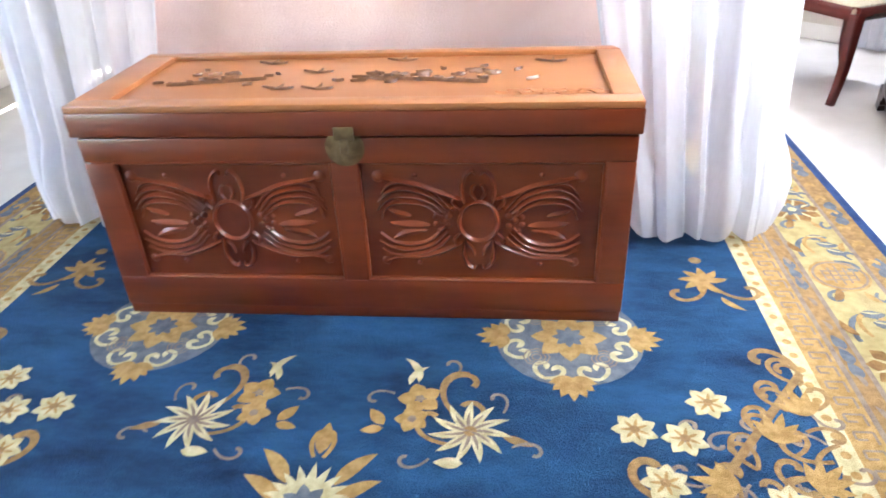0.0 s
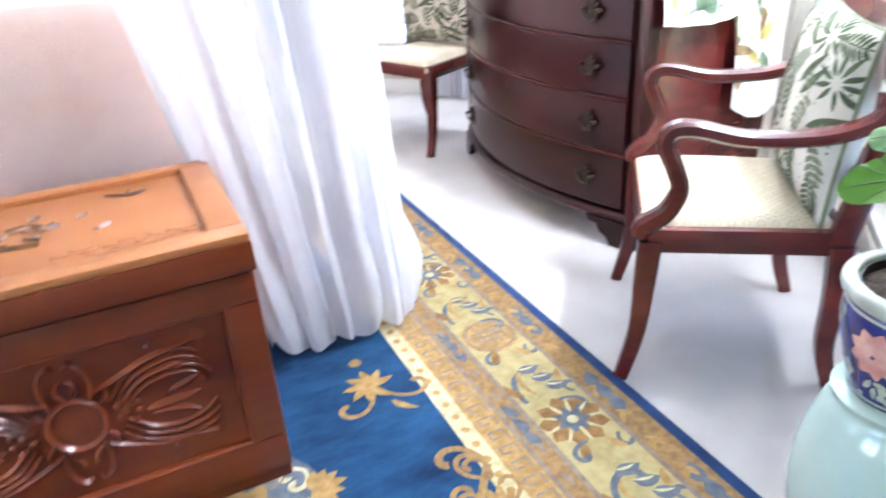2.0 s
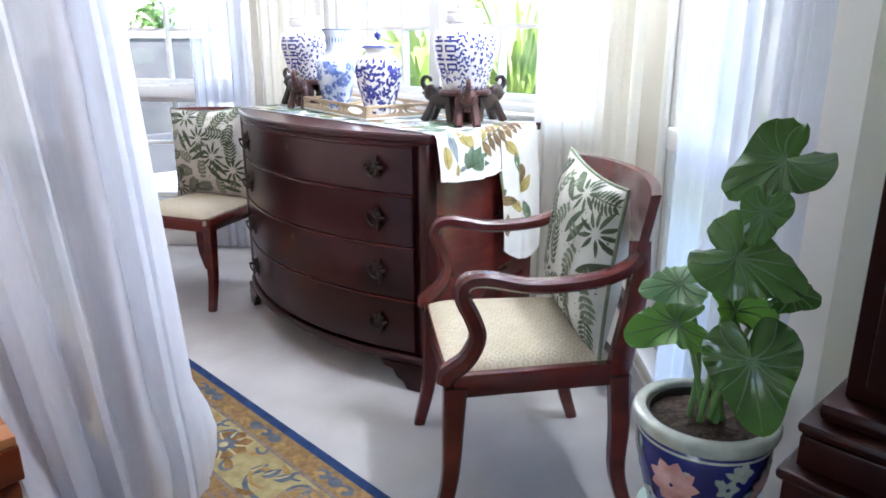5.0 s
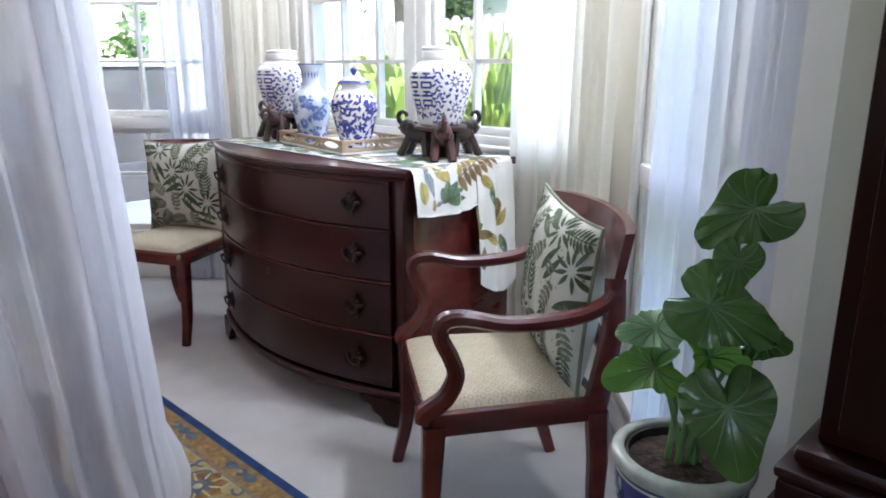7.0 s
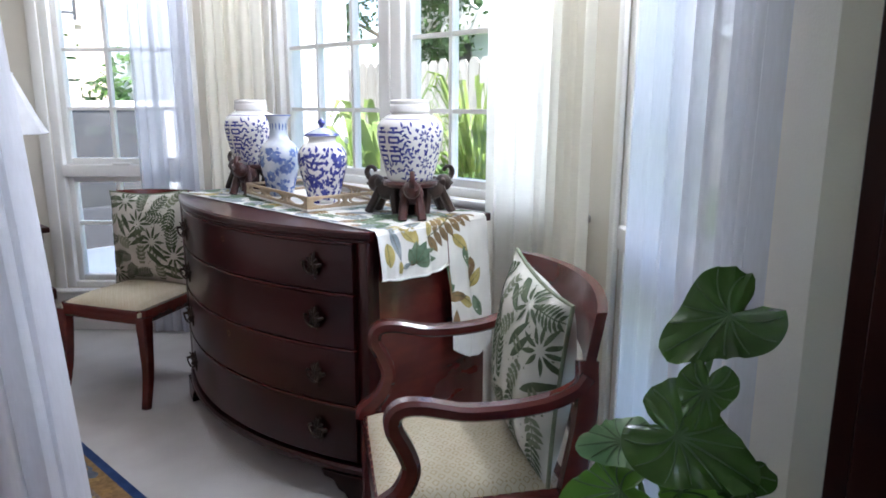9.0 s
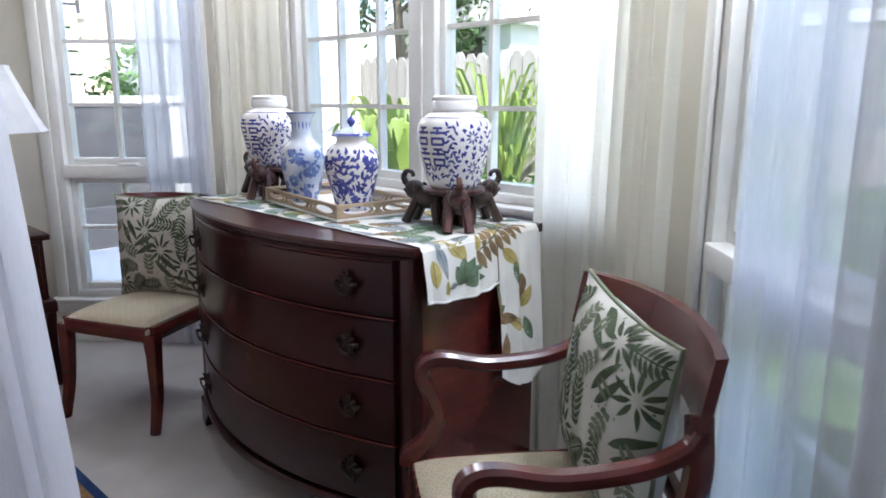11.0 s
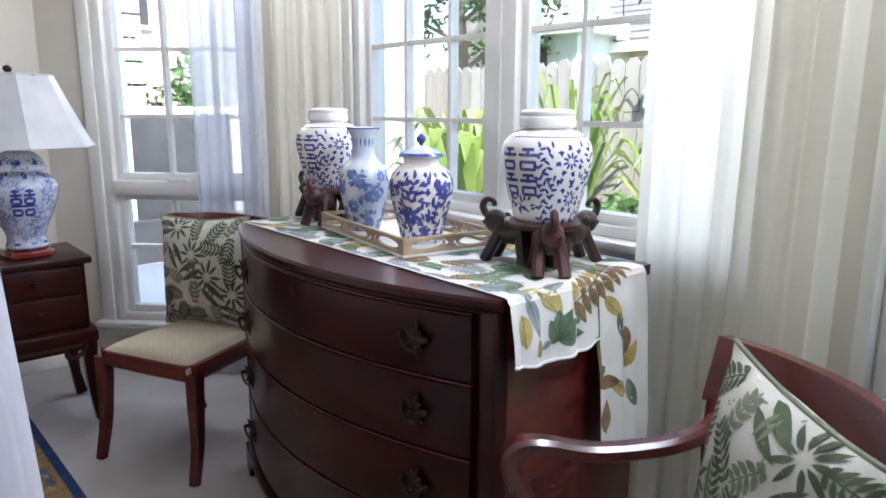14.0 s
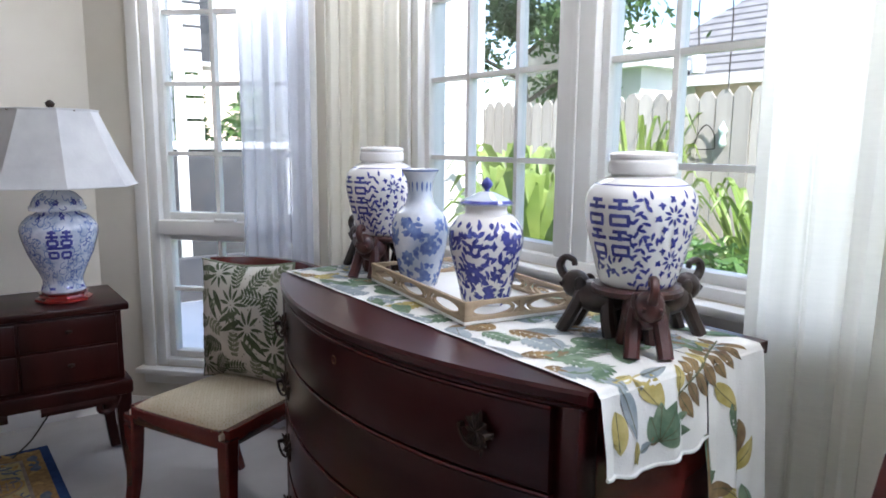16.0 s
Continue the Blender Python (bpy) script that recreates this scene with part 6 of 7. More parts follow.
for i in range(4):
    a = math.pi / 2 * i + 0.4
    sweep(bm, [Vector((0.006 * math.cos(a), 0.006 * math.sin(a), 0.690)), Vector((0.154 * math.cos(a), 0.154 * math.sin(a), 0.698))], 0.003, 0.003, (0, 0, 1), 0.4)
part("shade_spider", bm, M_BRASS, lamp)
part("finial", turned(smooth_profile([(0.005, 0.708), (0.013, 0.716), (0.016, 0.726), (0.008, 0.735), (0.0, 0.738)], 16), 16), M_BRASSD, lamp, "dark bronze finial")
bm = bmesh.new()
sweep(bm, spline([(1.14, 4.44, 0.72), (1.16, 4.475, 0.55), (1.14, 4.49, 0.30), (1.02, 4.48, 0.10), (0.93, 4.47, 0.02)], 8), 0.006, 0.006, (1, 0, 0), 0.4)
tagged(obj("lamp_cord", bm, M_CORD), "dark lamp cord hanging behind the side table", "cord")

# ---- dark cabinet beside the bay ----
cab = thing("tall_cabinet", "tall dark mahogany cabinet on a wider moulded base", "cabinet", pose(1.365, 0.142, 0.0))
part("base", cube(-0.275, -0.54, 0.05, -0.002, 0.582, 0.590, 0.006), M_DARKM, cab)
part("plinth", cube(-0.290, -0.555, 0.0, -0.002, 0.597, 0.07, 0.01), M_DARKM, cab)
part("moulding", cube(-0.285, -0.55, 0.591, -0.002, 0.590, 0.610, 0.008), M_DARKM, cab)
part("frieze", cube(-0.262, -0.53, 0.611, -0.002, 0.572, 0.660, 0.005), M_DARKM, cab)
part("moulding", cube(-0.266, -0.535, 0.661, -0.002, 0.578, 0.682, 0.010), M_DARKM, cab)
part("moulding", cube(-0.250, -0.525, 0.683, -0.002, 0.560, 0.712, 0.013), M_DARKM, cab)
part("upper_body", cube(-0.215, -0.495, 0.713, -0.002, 0.540, 2.05, 0.006), M_DARKM, cab)
part("cornice", cube(-0.245, -0.525, 2.05, -0.002, 0.555, 2.12, 0.015), M_DARKM, cab)
for s in (-1, 1):
    d = part("door", cube(-0.236, 0.015 + s * 0.252 - 0.245, 0.74, -0.2155, 0.015 + s * 0.252 + 0.245, 2.02, 0.006), M_DARKM, cab)
    part("knob", turned([(0.0, 0.0), (0.010, 0.005), (0.013, 0.016), (0.0, 0.022)], 14, 1.32, cx=-0.250, cy=0.015 + s * 0.03), M_BRASSD, d)
    part("hinge", cube(-0.242, 0.015 + s * 0.497 - 0.006, 1.30, -0.222, 0.015 + s * 0.497 + 0.006, 1.36, 0.003), M_BRASSD, d)

# ---- planter ----
PX, PY = 1.210, 0.896
stool = thing("garden_stool", "glossy pale celadon porcelain garden stool", "stool", pose(PX, PY, 0.0))
part("body", turned(smooth_profile([(0.098, 0.0), (0.104, 0.01), (0.108, 0.04), (0.126, 0.10), (0.134, 0.18), (0.128, 0.26), (0.108, 0.330), (0.094, 0.356), (0.094, 0.380), (0.0, 0.382)], 40), 48), M_CELADON, stool)
planter = thing("planter", "navy porcelain planter with pink roses and a pale rim", "planter", pose(PX, PY, 0.3825, 0, 0, -42))
pp_ = smooth_profile([(0.082, 0.0), (0.086, 0.008), (0.098, 0.05), (0.114, 0.11), (0.119, 0.150), (0.114, 0.172)], 30)
pp_ = [(r * 0.94, z) for r, z in pp_]
part("body", turned(pp_, 48), M_NAVYGL, planter)
part("rim", turned(smooth_profile([(0.106, 0.168), (0.116, 0.174), (0.121, 0.186), (0.119, 0.196), (0.110, 0.200), (0.099, 0.198), (0.097, 0.188), (0.0965, 0.172)], 28), 48, cap=False), M_CRACKLE, planter, "pale crackled rim")
part("liner", turned([(0.096, 0.15), (0.0965, 0.190), (0.092, 0.191), (0.091, 0.165)], 40, cap=False), M_CORD, planter, "dark inner pot")
f = wrap(pp_, off=0.0008)
b, b2, b3 = bmesh.new(), bmesh.new(), bmesh.new()
cp = 2 * math.pi * 0.119
for u, z, r in ((0.44, 0.105, 0.046), (0.20, 0.10, 0.04), (0.62, 0.10, 0.044)):
    for k in range(3):
        flower(b, u, z, r * (1 - 0.27 * k), lambda x, y, h, k=k: f(x, y, h + 0.0016 * k), 9 - k, wd=0.62, a0=0.3 * k)
for u, z in ((0.50, 0.06), (0.53, 0.115), (0.56, 0.075), (0.47, 0.035), (0.38, 0.05), (0.30, 0.10), (0.26, 0.05), (0.58, 0.03), (0.12, 0.09), (0.70, 0.07), (0.34, 0.13), (0.55, 0.145)):
    flower(b2, u, z, 0.021, f, 5, wd=0.75)
for i in range(60):
    leaf(b3, rgc.uniform(0, cp), rgc.uniform(0.02, 0.15), rgc.uniform(0, 6.28), 0.026, 0.012, f, 0.5)
strip(b2, [(cp * i / 50, 0.010) for i in range(51)], [0.006] * 51, f)
strip(b2, [(cp * i / 50, 0.163) for i in range(51)], [0.004] * 51, f)
print_on("painted_rose", b, M_ROSE, planter, "large pink roses")
print_on("painted_blossoms", b2, M_CRACKLE, planter, "small pale blossoms")
print_on("painted_leaves", b3, M_SAGEGL, planter, "sage leaves")
plant = thing("potted_plant", "elephant-ear plant with broad dark green leaves, in dry soil", "plant", pose(PX, PY, 0.54))
bm = bmesh.new()
lathe(bm, [(0.0895, -0.02), (0.0895, 0.010), (0.06, 0.016), (0.03, 0.018), (0.0, 0.02)], 30)
for v in bm.verts:
    v.co.z += 0.009 + 0.006 * noise.noise(v.co * 60)
part("soil", bm, M_SOIL, plant, "dark crumbly soil")


def ear_leaf(c, size, normal, tip, material, wave=0.05, fold=0.12, seed=0):
    """A heart-shaped leaf with its stalk at c's heart notch; tip: which way it points."""
    nrm = Vector(normal).normalized()
    t = Vector(tip)
    t = (t - nrm * t.dot(nrm)).normalized()
    s = nrm.cross(t)
    base = Vector(c) - Vector((PX, PY, 0.54))
    bm, vb = bmesh.new(), bmesh.new()
    NA, NR = 56, 7

    def rad(a):
        # a = 0 is the tip
        x = abs(a) / math.pi
        r = 0.60 + 0.40 * math.exp(-(x / 0.16) ** 2) + 0.10 * math.exp(-((x - 0.62) / 0.2) ** 2)
        r *= 1 - 0.62 * math.exp(-((1 - x) / 0.085) ** 2)
        return r

    def pt(a, q):
        r = rad(a) * q
        x, y = math.sin(a) * r * 0.92, math.cos(a) * r
        z = fold * abs(x) - 0.22 * max(0, y) ** 2 - 0.18 * x * x + wave * 1.2 * q * q * math.sin(3 * a + seed) + wave * 0.7 * q ** 3 * math.sin(5 * a + 2.3 * seed) + 0.034 * q ** 4 * math.sin(17 * a + 2 * seed) * (1 + math.sin(2 * a + seed)) + 0.011 * math.cos(a * 12 + 0.4 * math.sin(3 * a + seed)) * q
        return base + (s * x + t * y + nrm * z) * size * 0.62
    c0 = bm.verts.new(pt(0, 0))
    rings_ = []
    for k in range(1, NR + 1):
        rings_.append([bm.verts.new(pt(-math.pi + 2 * math.pi * i / NA, k / NR)) for i in range(NA)])
    for i in range(NA):
        bm.faces.new((c0, rings_[0][i], rings_[0][(i + 1) % NA]))
        for a, b_ in zip(rings_, rings_[1:]):
            bm.faces.new((a[i], a[(i + 1) % NA], b_[(i + 1) % NA], b_[i]))
    ob = part("leaf", bm, material, plant)
    for a in [0] + [g * w for g in (-1, 1) for w in (0.42, 0.85, 1.35, 1.9, 2.45)]:
        P = [pt(a * (0.75 + 0.25 * q / 7), q / 7 * 0.93) + nrm * 0.0012 for q in range(8)]
        sweep(vb, P, list(np.linspace(0.0035, 0.0012, 8)), [0.0016] * 8, tuple(s), 0.4)
    print_on("vein", vb, M_VEIN, ob)
    st = spline([Vector((rgc.uniform(-0.03, 0.03), rgc.uniform(-0.03, 0.03), 0.012)), Vector((base.x * 0.35, base.y * 0.35, base.z * 0.5)), Vector((base.x * 0.75, base.y * 0.75, base.z * 0.88)), base - nrm * 0.002], 6)
    bs = bmesh.new()
    w_ = list(np.linspace(0.0105, 0.0050, len(st)))
    sweep(bs, st, w_, w_, (1, 0.2, 0), 0.5)
    part("stalk", bs, M_STEM, plant)


ear_leaf((1.134, 0.795, 1.030), 0.150, (-0.60, -0.35, 0.60), (-0.42, 0.60, -0.62), M_LEAF, 0.06, 0.24, 1)
ear_leaf((1.020, 0.798, 0.917), 0.152, (-0.66, -0.30, 0.62), (0.40, -0.35, -0.45), M_LEAF, 0.075, 0.10, 2)
ear_leaf((1.145, 0.929, 0.815), 0.110, (-0.55, -0.2, 0.8), (-0.5, 0.6, 0.05), M_LEAFP, 0.07, 0.08, 3)
# backlit leaf: light through it is painted in with the young leaf's green
ear_leaf((1.106, 0.908, 0.765), 0.135, (-0.35, -0.40, 0.85), (-0.65, 0.65, -0.25), M_LEAFL, 0.085, 0.07, 4)
ear_leaf((1.000, 0.752, 0.795), 0.155, (-0.80, -0.25, 0.45), (0.1, -0.2, -0.9), M_LEAF, 0.085, 0.10, 5)
ear_leaf((1.075, 0.750, 0.868), 0.085, (-0.4, -0.5, 0.75), (0.6, -0.5, -0.2), M_LEAF, 0.05, 0.05, 6)
ear_leaf((1.062, 0.808, 0.826), 0.118, (-0.45, -0.85, 0.20), (-0.30, 0.38, 0.88), M_LEAFL, 0.02, 0.85, 7)
ear_leaf((1.000, 0.760, 0.990), 0.080, (-0.6, -0.45, 0.1), (0.0, 0.2, -0.9), M_LEAF, 0.03, 0.1, 8)

# ---- garden ----
bm = bmesh.new()
box(bm, -400, -400, -0.6, 400, 400, -0.12)
tagged(obj("ground", bm, M_LAWN, False), "green lawn reaching to the horizon", "ground", kind="structure")
tagged(obj("pavement", cube(0.2, 5.3, -0.119, 3.1, 7.3, -0.07, 0.01), M_WHITEX), "pale concrete patio slab beside the house", "pavement", kind="structure")

fence = thing("garden_fence", "grey weathered wooden fence with dog-eared boards", "fence", pose(5.6, 0, -0.12))
bm = bmesh.new()
w, hh = 0.132, 1.84
P = [(-w / 2, 0), (w / 2, 0), (w / 2, hh - 0.05), (w / 2 - 0.04, hh), (-w / 2 + 0.04, hh), (-w / 2, hh - 0.05)]
fr = [bm.verts.new((0.0, u, z)) for u, z in P]
bk = [bm.verts.new((0.018, u, z)) for u, z in P]
bm.faces.new(fr[::-1])
bm.faces.new(bk)
for i in range(6):
    bm.faces.new((fr[i], fr[(i + 1) % 6], bk[(i + 1) % 6], bk[i]))
board = part("board", bm, M_FENCE, fence, smooth=False)
board.location = (0, -2.0, 0)
k = 1
while -2.0 + k * 0.145 < 13.5:
    o = new("board", board.data)
    o.parent = fence
    o.location = (rgc.uniform(0, 0.008), -2.0 + k * 0.145, rgc.uniform(-0.03, 0.012))
    k += 1
for z in (0.3, 1.0, 1.6):
    part("fence_rail", cube(0.02, -2.1, z, 0.06, 13.5, z + 0.09), M_FENCE, fence)


def blades(name, x, y, n, h, spread, material, label, seed, wd=0.07, stiff=1.0):
    rg_ = random.Random(seed)
    p = thing(name, label, "plant", pose(x, y, -0.12), group="garden plants by the fence")
    for part_i in range(3):
        bm = bmesh.new()
        for i in range(n // 3):
            a = rg_.uniform(0, 6.28)
            hh_ = h * rg_.uniform(0.55, 1.05)
            r0, r1 = rg_.uniform(0, spread * 0.4), spread * rg_.uniform(0.3, 1.0)
            bx, by = r0 * math.cos(a + 1), r0 * math.sin(a + 1)
            P = spline([(bx, by, 0.0), (bx + r1 * 0.3 * math.cos(a), by + r1 * 0.3 * math.sin(a), hh_ * 0.6), (bx + r1 * math.cos(a), by + r1 * math.sin(a), hh_), (bx + r1 * 1.35 * math.cos(a), by + r1 * 1.35 * math.sin(a), hh_ * 0.92)], 3)
            sd = Vector((-math.sin(a), math.cos(a), 0))
            prev = None
            for q, pp in enumerate(P):
                t = q / (len(P) - 1)
                ww = wd * max(0.08, math.sin(math.pi * min(1, t * 0.92 + 0.06)))
                cur = (bm.verts.new(pp + sd * ww / 2), bm.verts.new(pp + Vector((0, 0, -0.015))), bm.verts.new(pp - sd * ww / 2))
                if prev:
                    bm.faces.new((prev[0], prev[1], cur[1], cur[0]))
                    bm.faces.new((prev[1], prev[2], cur[2], cur[1]))
                prev = cur
        ob = part("leaves", bm, material, p)
        ob["kind"] = "stuff"


def bush(name, x, y, z0, rx, ry, rz, n, leafsize, material, label, seed, category="shrub", parent=None, part_name="leaves"):
    rg_ = random.Random(seed)
    p = parent or thing(name, label, category, pose(x, y, -0.12))
    cl_ = [(rg_.gauss(0, 0.45), rg_.gauss(0, 0.45), rg_.uniform(-0.7, 0.9), rg_.uniform(0.18, 0.42)) for _ in range(16)]
    verts, faces = [], []
    for i in range(n):
        c = rg_.choice(cl_)
        d = Vector((rg_.gauss(0, 1), rg_.gauss(0, 1), rg_.gauss(0, 1))).normalized() * c[3] * rg_.uniform(0.6, 1.05)
        pt = Vector(((c[0] + d.x) * rx, (c[1] + d.y) * ry, z0 + (c[2] + d.z) * rz))
        if pt.z < 0.02:
            continue
        u = Vector((rg_.gauss(0, 1), rg_.gauss(0, 1), rg_.gauss(0, 0.5))).normalized()
        v = u.cross(Vector((rg_.gauss(0, 1), rg_.gauss(0, 1), rg_.gauss(0, 1)))).normalized()
        s = leafsize * rg_.uniform(0.6, 1.3)
        k0 = len(verts)
        verts += [pt - u * s, pt + v * s * 0.38, pt + u * s, pt - v * s * 0.38]
        faces.append((k0, k0 + 1, k0 + 2, k0 + 3))
    me = bpy.data.meshes.new(part_name)
    me.from_pydata([tuple(q) for q in verts], [], faces)
    me.materials.append(material)
    o = new(part_name, me)
    o.parent = p
    o["kind"] = "stuff"
    return p


blades("ginger_plant", 3.55, 4.25, 48, 1.25, 0.40, M_PLANTG, "bright yellow-green ginger plant near the window", 1, 0.11)
blades("ginger_plant", 4.25, 5.05, 54, 1.35, 0.45, M_PLANTG, "tall bright yellow-green ginger plant in the garden", 2, 0.10)
blades("ginger_plant", 5.05, 6.1, 54, 1.35, 0.45, M_PLANTG, "tall green ginger plant before the fence", 3, 0.09)
blades("palm_clump", 5.15, 4.80, 90, 1.62, 0.42, M_PLANTG, "feathery green palm clump before the fence", 4, 0.045)
blades("palm_clump", 5.2, 3.75, 60, 1.15, 0.45, M_PLANTG, "low green palm clump before the fence", 5, 0.05)
blades("ginger_plant", 3.75, 3.35, 36, 0.75, 0.42, M_PLANTG, "low yellow-green ginger plant in the garden bed", 6, 0.09)
for q, (bx, by, bz, rx_, ry_, rz_, lb) in enumerate(((4.25, 3.1, 0.40, 0.6, 0.7, 0.42, "low mixed green shrub in the garden bed"), (4.9, 3.7, 0.45, 0.6, 0.8, 0.45, "leafy green shrub by the fence"), (4.6, 2.4, 0.45, 0.7, 0.8, 0.45, "dense green shrub by the fence"), (4.9, 1.2, 0.5, 0.7, 0.9, 0.5, "dense green shrub by the fence"), (4.7, 4.9, 0.40, 0.6, 0.9, 0.40, "dark green shrub under the ginger plants"), (5.1, 7.0, 0.5, 0.5, 1.2, 0.5, "dark green shrub along the fence"), (3.6, 2.6, 0.25, 0.5, 0.7, 0.26, "low leafy ground shrub near the window"))):
    bush("b", bx, by, bz, rx_, ry_, rz_, 3000, 0.06, M_PLANTD, lb, q + 1, part_name="leaves")
for o in list(scene.objects):
    if o.name == "b" or o.name.startswith("b."):
        o.name = "shrub"
    if o.name == "c" or o.name.startswith("c."):
        o.name = "curtain"


def tree(x, y, h, seed, label):
    rg_ = random.Random(seed)
    t = thing("tree", label, "tree", pose(x, y, -0.12))
    bm = bmesh.new()
    sweep(bm, spline([(0, 0, 0), (0.05, 0.03, h * 0.3), (-0.05, 0.06, h * 0.6), (0, 0, h * 0.95)], 6), list(np.linspace(0.26, 0.05, 19)), list(np.linspace(0.26, 0.05, 19)), (1, 0, 0), 0.5)
    part("trunk", bm, M_BARK, t)
    for i in range(9):
        a = i * 2.4
        z = h * (0.32 + 0.065 * i)
        ln = h * (0.30 - 0.018 * i)
        bm = bmesh.new()
        P = spline([(0, 0, z), (ln * 0.5 * math.cos(a), ln * 0.5 * math.sin(a), z + ln * 0.25), (ln * math.cos(a), ln * math.sin(a), z + ln * 0.35)], 5)
        sweep(bm, P, list(np.linspace(0.08, 0.02, len(P))), list(np.linspace(0.08, 0.02, len(P))), (0, 0, 1), 0.5)
        part("limb", bm, M_BARK, t)
        for q, (fx, fr_) in enumerate(((0.6, 0.5), (1.0, 0.62))):
            verts, faces = [], []
            c = Vector((ln * fx * math.cos(a), ln * fx * math.sin(a), z + ln * 0.35 * fx))
            R_ = h * 0.10 * fr_ * 2
            for k_ in range(620):
                d = Vector((rg_.gauss(0, 1), rg_.gauss(0, 1), rg_.gauss(0, 0.6))) * R_ * 0.5
                u = Vector((rg_.gauss(0, 1), rg_.gauss(0, 1), rg_.gauss(0, 1))).normalized()
                v = u.cross(Vector((rg_.gauss(0, 1), rg_.gauss(0, 1), rg_.gauss(0, 1)))).normalized()
                s = 0.085
                k0 = len(verts)
                verts += [tuple(c + d - u * s), tuple(c + d + v * s * 0.45), tuple(c + d + u * s), tuple(c + d - v * s * 0.45)]
                faces.append((k0, k0 + 1, k0 + 2, k0 + 3))
            me = bpy.data.meshes.new("crown")
            me.from_pydata(verts, [], faces)
            me.materials.append(M_TREE)
            o = new("crown", me)
            o.parent = t
            o["kind"] = "stuff"


tree(9.2, 10.6, 6.5, 3, "tall dark green tree behind the fence")


def gable(bm, x0, x1, y0, y1, z0, zr, axis):
    """A gabled or hipped roof over a rectangle; axis: which way the ridge runs; hip: how far its ends lean in."""
    ax, hip = axis
    if ax == 'y':
        xm = (x0 + x1) / 2
        v = [bm.verts.new(p) for p in ((x0, y0, z0), (x1, y0, z0), (x1, y1, z0), (x0, y1, z0), (xm, y0 + hip, zr), (xm, y1 - hip, zr))]
        fs = ((0, 1, 4), (1, 2, 5, 4), (2, 3, 5), (3, 0, 4, 5), (0, 3, 2, 1))
    else:
        ym = (y0 + y1) / 2
        v = [bm.verts.new(p) for p in ((x0, y0, z0), (x1, y0, z0), (x1, y1, z0), (x0, y1, z0), (x0 + hip, ym, zr), (x1 - hip, ym, zr))]
        fs = ((0, 1, 5, 4), (1, 2, 5), (2, 3, 4, 5), (3, 0, 4), (0, 3, 2, 1))
    for q in fs:
        bm.faces.new([v[i] for i in q])


house = thing("neighbour_house", "peach stucco house with a blue-grey shingle roof beyond the fence", "house", pose(0, 0, -0.12))
part("wall", cube(12.5, 1.5, 0.0, 20, 10.9, 2.55), M_STUCCO, house, smooth=False)
bm = bmesh.new()
gable(bm, 11.9, 20.6, 0.9, 11.4, 2.62, 6.0, ('y', 4.0))
roof = part("roof", bm, M_ROOF, house, "blue-grey shingle roof", smooth=False)
part("fascia", cube(11.86, 0.9, 2.46, 11.895, 11.4, 2.64), M_WHITEX, house)
for i in range(22):
    t = (i + 0.5) / 22
    z = 2.62 + 3.38 * t
    x = 11.9 + 4.35 * t
    part("shingle_course", cube(x - 0.03, 0.9 + 4.0 * t, z - 0.012, x + 0.12, 11.4 - 4.0 * t, z + 0.012), M_ROOF, roof, smooth=False)
part("gable_wall", cube(10.9, 9.4, 0.0, 12.5, 12.6, 2.75), M_WHITEX, house, "white gable wing", smooth=False)
bm = bmesh.new()
gable(bm, 10.7, 14.0, 9.1, 12.9, 2.75, 3.9, ('x', 0.0))
part("gable_roof", bm, M_WHITEX, house, "white gable end", smooth=False)
wv = part("gable_window", cube(10.86, 10.1, 2.15, 10.898, 11.0, 2.55), M_DARKX, house, "small dark window")
part("window_frame", cube(10.84, 10.02, 2.07, 10.859, 11.08, 2.145), M_WHITEX, wv)
part("window_frame", cube(10.84, 10.02, 2.555, 10.859, 11.08, 2.63), M_WHITEX, wv)

# wing added so that this side of the view goes white, like glare
wing = thing("added_white_wing", "added white clapboard house wing, standing in for glare", "house", pose(0, 0, -0.12))
part("wall", cube(3.90, 6.55, 0.0, 4.95, 10.0, 4.6), M_WHITEX, wing, smooth=False)
for i in range(26):
    part("clapboard", cube(3.89, 6.525, 0.02 + 0.175 * i, 4.96, 6.549, 0.185 + 0.175 * i), M_WHITEX, wing, smooth=False)
part("corner_board", cube(4.93, 6.50, 0.0, 5.0, 6.524, 4.6), M_WHITEX, wing)
part("wing_roof", cube(3.75, 6.3, 4.6, 5.1, 10.2, 4.75), M_ROOF, wing)

lanai = thing("screened_porch", "dark screened porch with white posts and a white top rail", "porch", pose(0, 0, -0.12))
part("screen_wall", cube(0.2, 8.3, 0.0, 3.88, 8.36, 1.33), M_DARKX, lanai, "dark screen panel")
part("top_rail", cube(0.2, 8.26, 1.33, 3.88, 8.38, 1.41, 0.01), M_WHITEX, lanai)
for x, top_z in ((0.6, 1.33), (1.55, 1.33), (2.70, 4.2), (3.82, 1.33)):
    part("post", cube(x - 0.05, 8.25, 0.0, x + 0.05, 8.299, top_z, 0.01), M_WHITEX, lanai)
part("planter_wall", cube(0.2, 7.3, 0.0, 3.8, 7.42, 0.42, 0.01), M_DARKX, lanai, "low dark wall")
for i in range(12):
    part("clapboard", cube(2.76, 8.27, 1.41 + 0.22 * i, 2.92, 8.30, 1.60 + 0.22 * i), M_WHITEX, lanai, smooth=False)
# wall and boards coloured dark for the shade on them
part("porch_wall", cube(0.9, 8.32, 1.41, 2.64, 8.38, 4.3), M_GREYX, lanai, "siding with its shade painted in as grey", smooth=False)
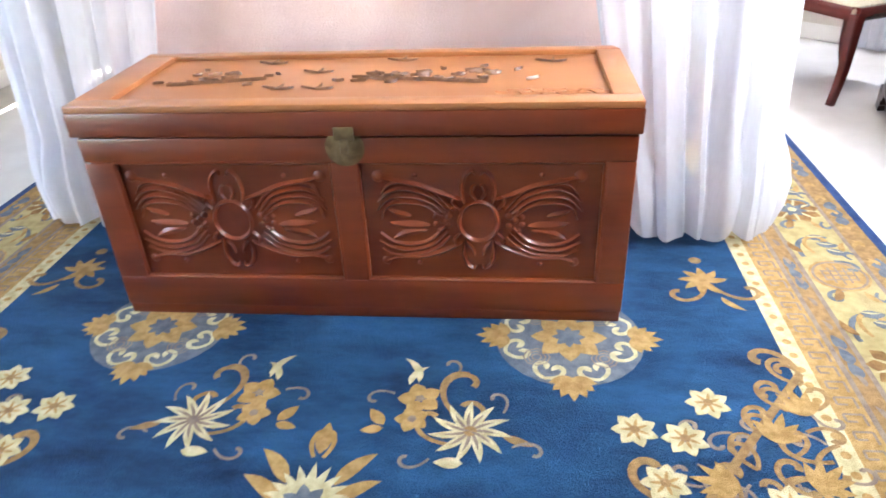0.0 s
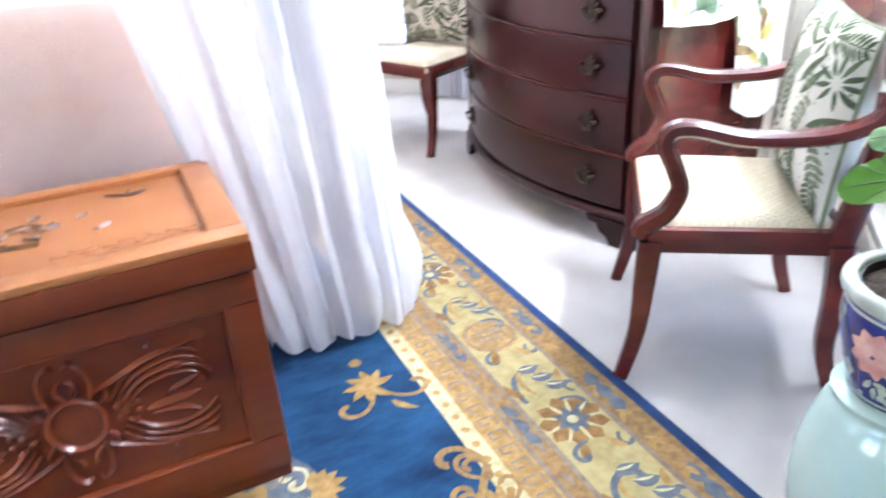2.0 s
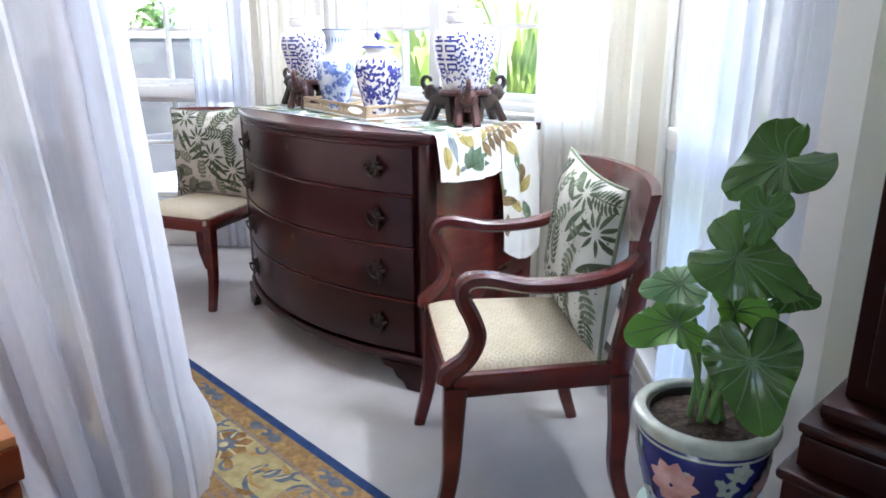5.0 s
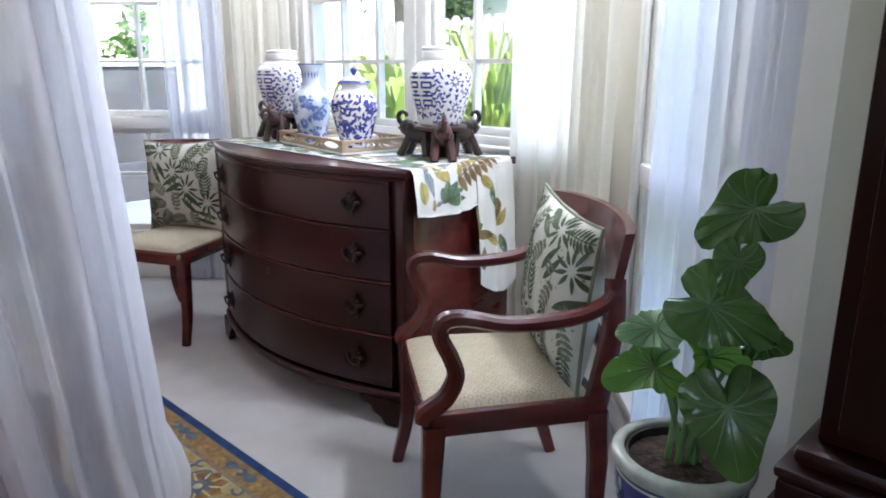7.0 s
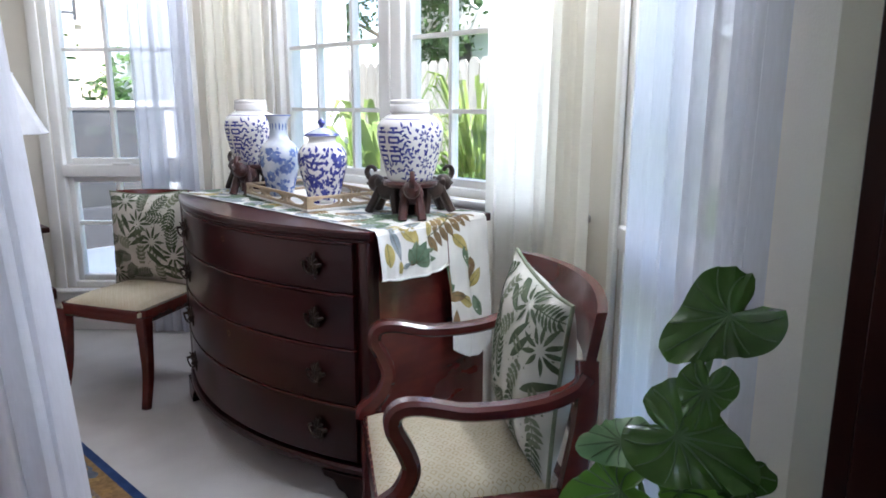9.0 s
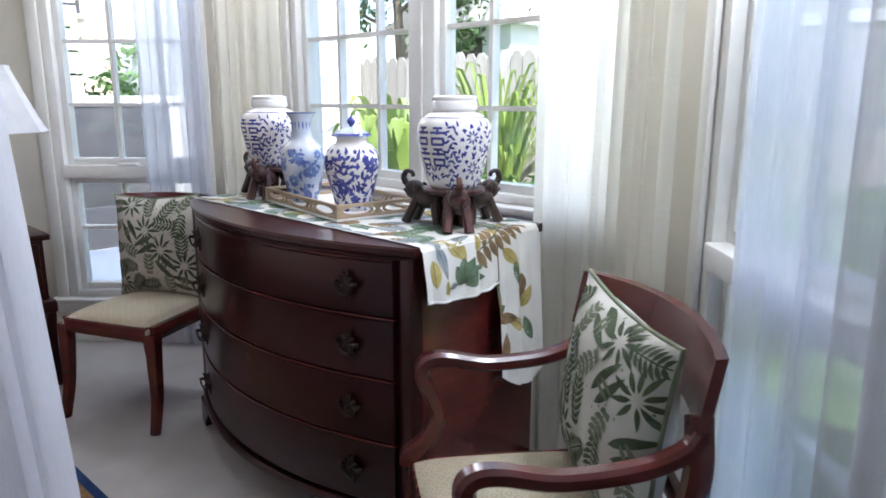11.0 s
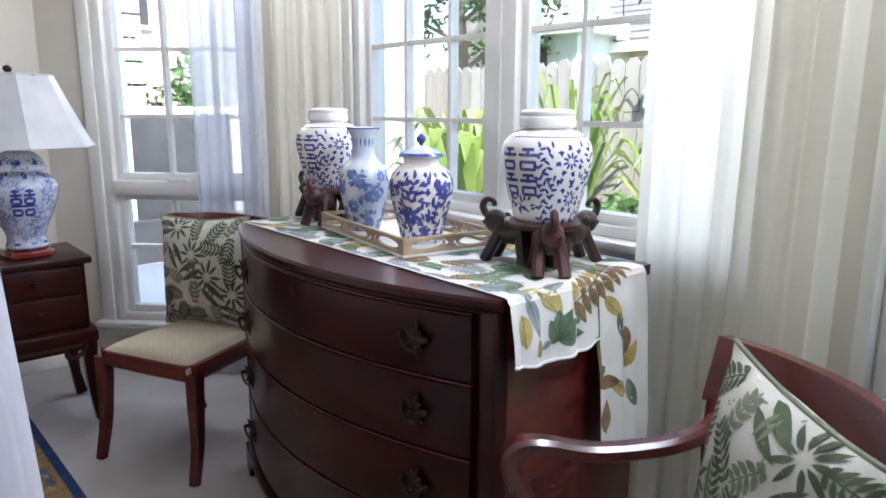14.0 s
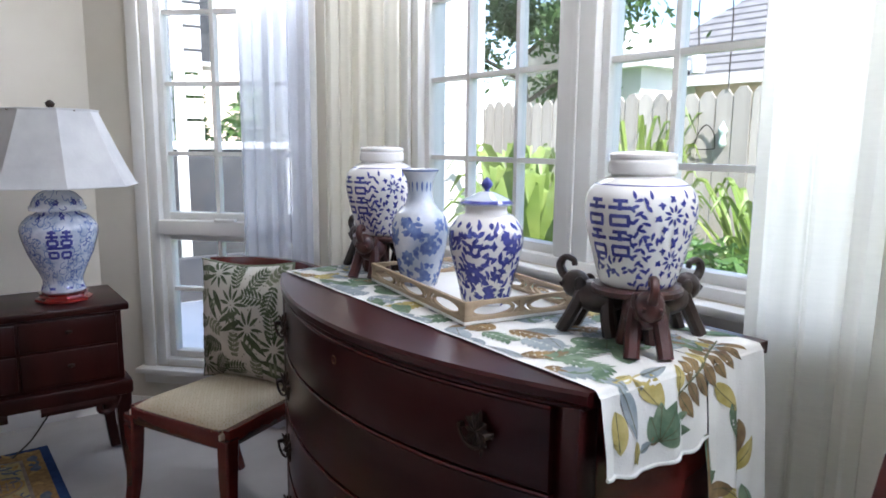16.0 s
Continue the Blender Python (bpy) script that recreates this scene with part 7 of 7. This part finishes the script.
for i in range(14):
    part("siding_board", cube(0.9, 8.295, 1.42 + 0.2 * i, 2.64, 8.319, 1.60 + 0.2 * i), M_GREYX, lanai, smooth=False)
far = thing("white_house", "white stucco house with dark windows beyond the porch", "house", pose(0, 0, -0.12))
part("wall", cube(1.5, 15.0, 0.0, 9.0, 20.0, 5.2), M_STUCCO, far, smooth=False)
for x in (3.2, 4.5, 6.0):
    wv = part("window", cube(x, 14.95, 2.9, x + 0.7, 14.998, 4.1), M_DARKX, far)
    part("window_frame", cube(x - 0.06, 14.93, 2.82, x + 0.76, 14.949, 2.895), M_WHITEX, wv)
part("roof", cube(1.0, 14.5, 5.2, 9.5, 20.5, 5.5), M_ROOF, far)
bush("b2", 2.75, 9.4, 1.05, 0.7, 0.6, 1.0, 3000, 0.07, M_PLANTD, "green shrub behind the screened porch", 11, part_name="leaves").name = "shrub"
bush("b2", 3.6, 12.0, 1.0, 1.0, 0.8, 1.0, 2400, 0.08, M_PLANTD, "tall green shrub behind the screened porch", 12, part_name="leaves").name = "shrub"
orn = thing("garden_ornament", "small pale teal figure hung on the fence boards", "ornament", pose(5.575, 4.36, 1.36))
part("figure_body", turned(smooth_profile([(0.0, -0.09), (0.03, -0.06), (0.022, 0.0), (0.036, 0.05), (0.015, 0.09), (0.0, 0.12)], 18), 12), M_CELADON, orn)
part("wire_loop", bar([(0, 0.06, -0.09), (0, 0.07, 0.02), (0, 0.14, 0.09), (0, 0.21, 0.02), (0, 0.22, -0.09), (0, 0.06, -0.09)], 0.008, 0.008, (1, 0, 0)), M_CORD, orn, "dark wire hoop")
# a hanging feeder outside the window
feeder = thing("bird_feeder", "small white hanging bird feeder on a thin wire", "bird feeder", pose(5.2, 4.35, 1.86))
part("house_body", turned([(0.05, -0.06), (0.055, 0.0), (0.05, 0.05), (0.0, 0.10)], 10), M_WHITEX, feeder)
part("hanger", bar([(0, 0, 0.09), (0.0, 0, 0.5), (0.36, 0, 0.55), (0.395, 0, -0.15)], 0.008, 0.008, (0, 1, 0)), M_CORD, feeder)
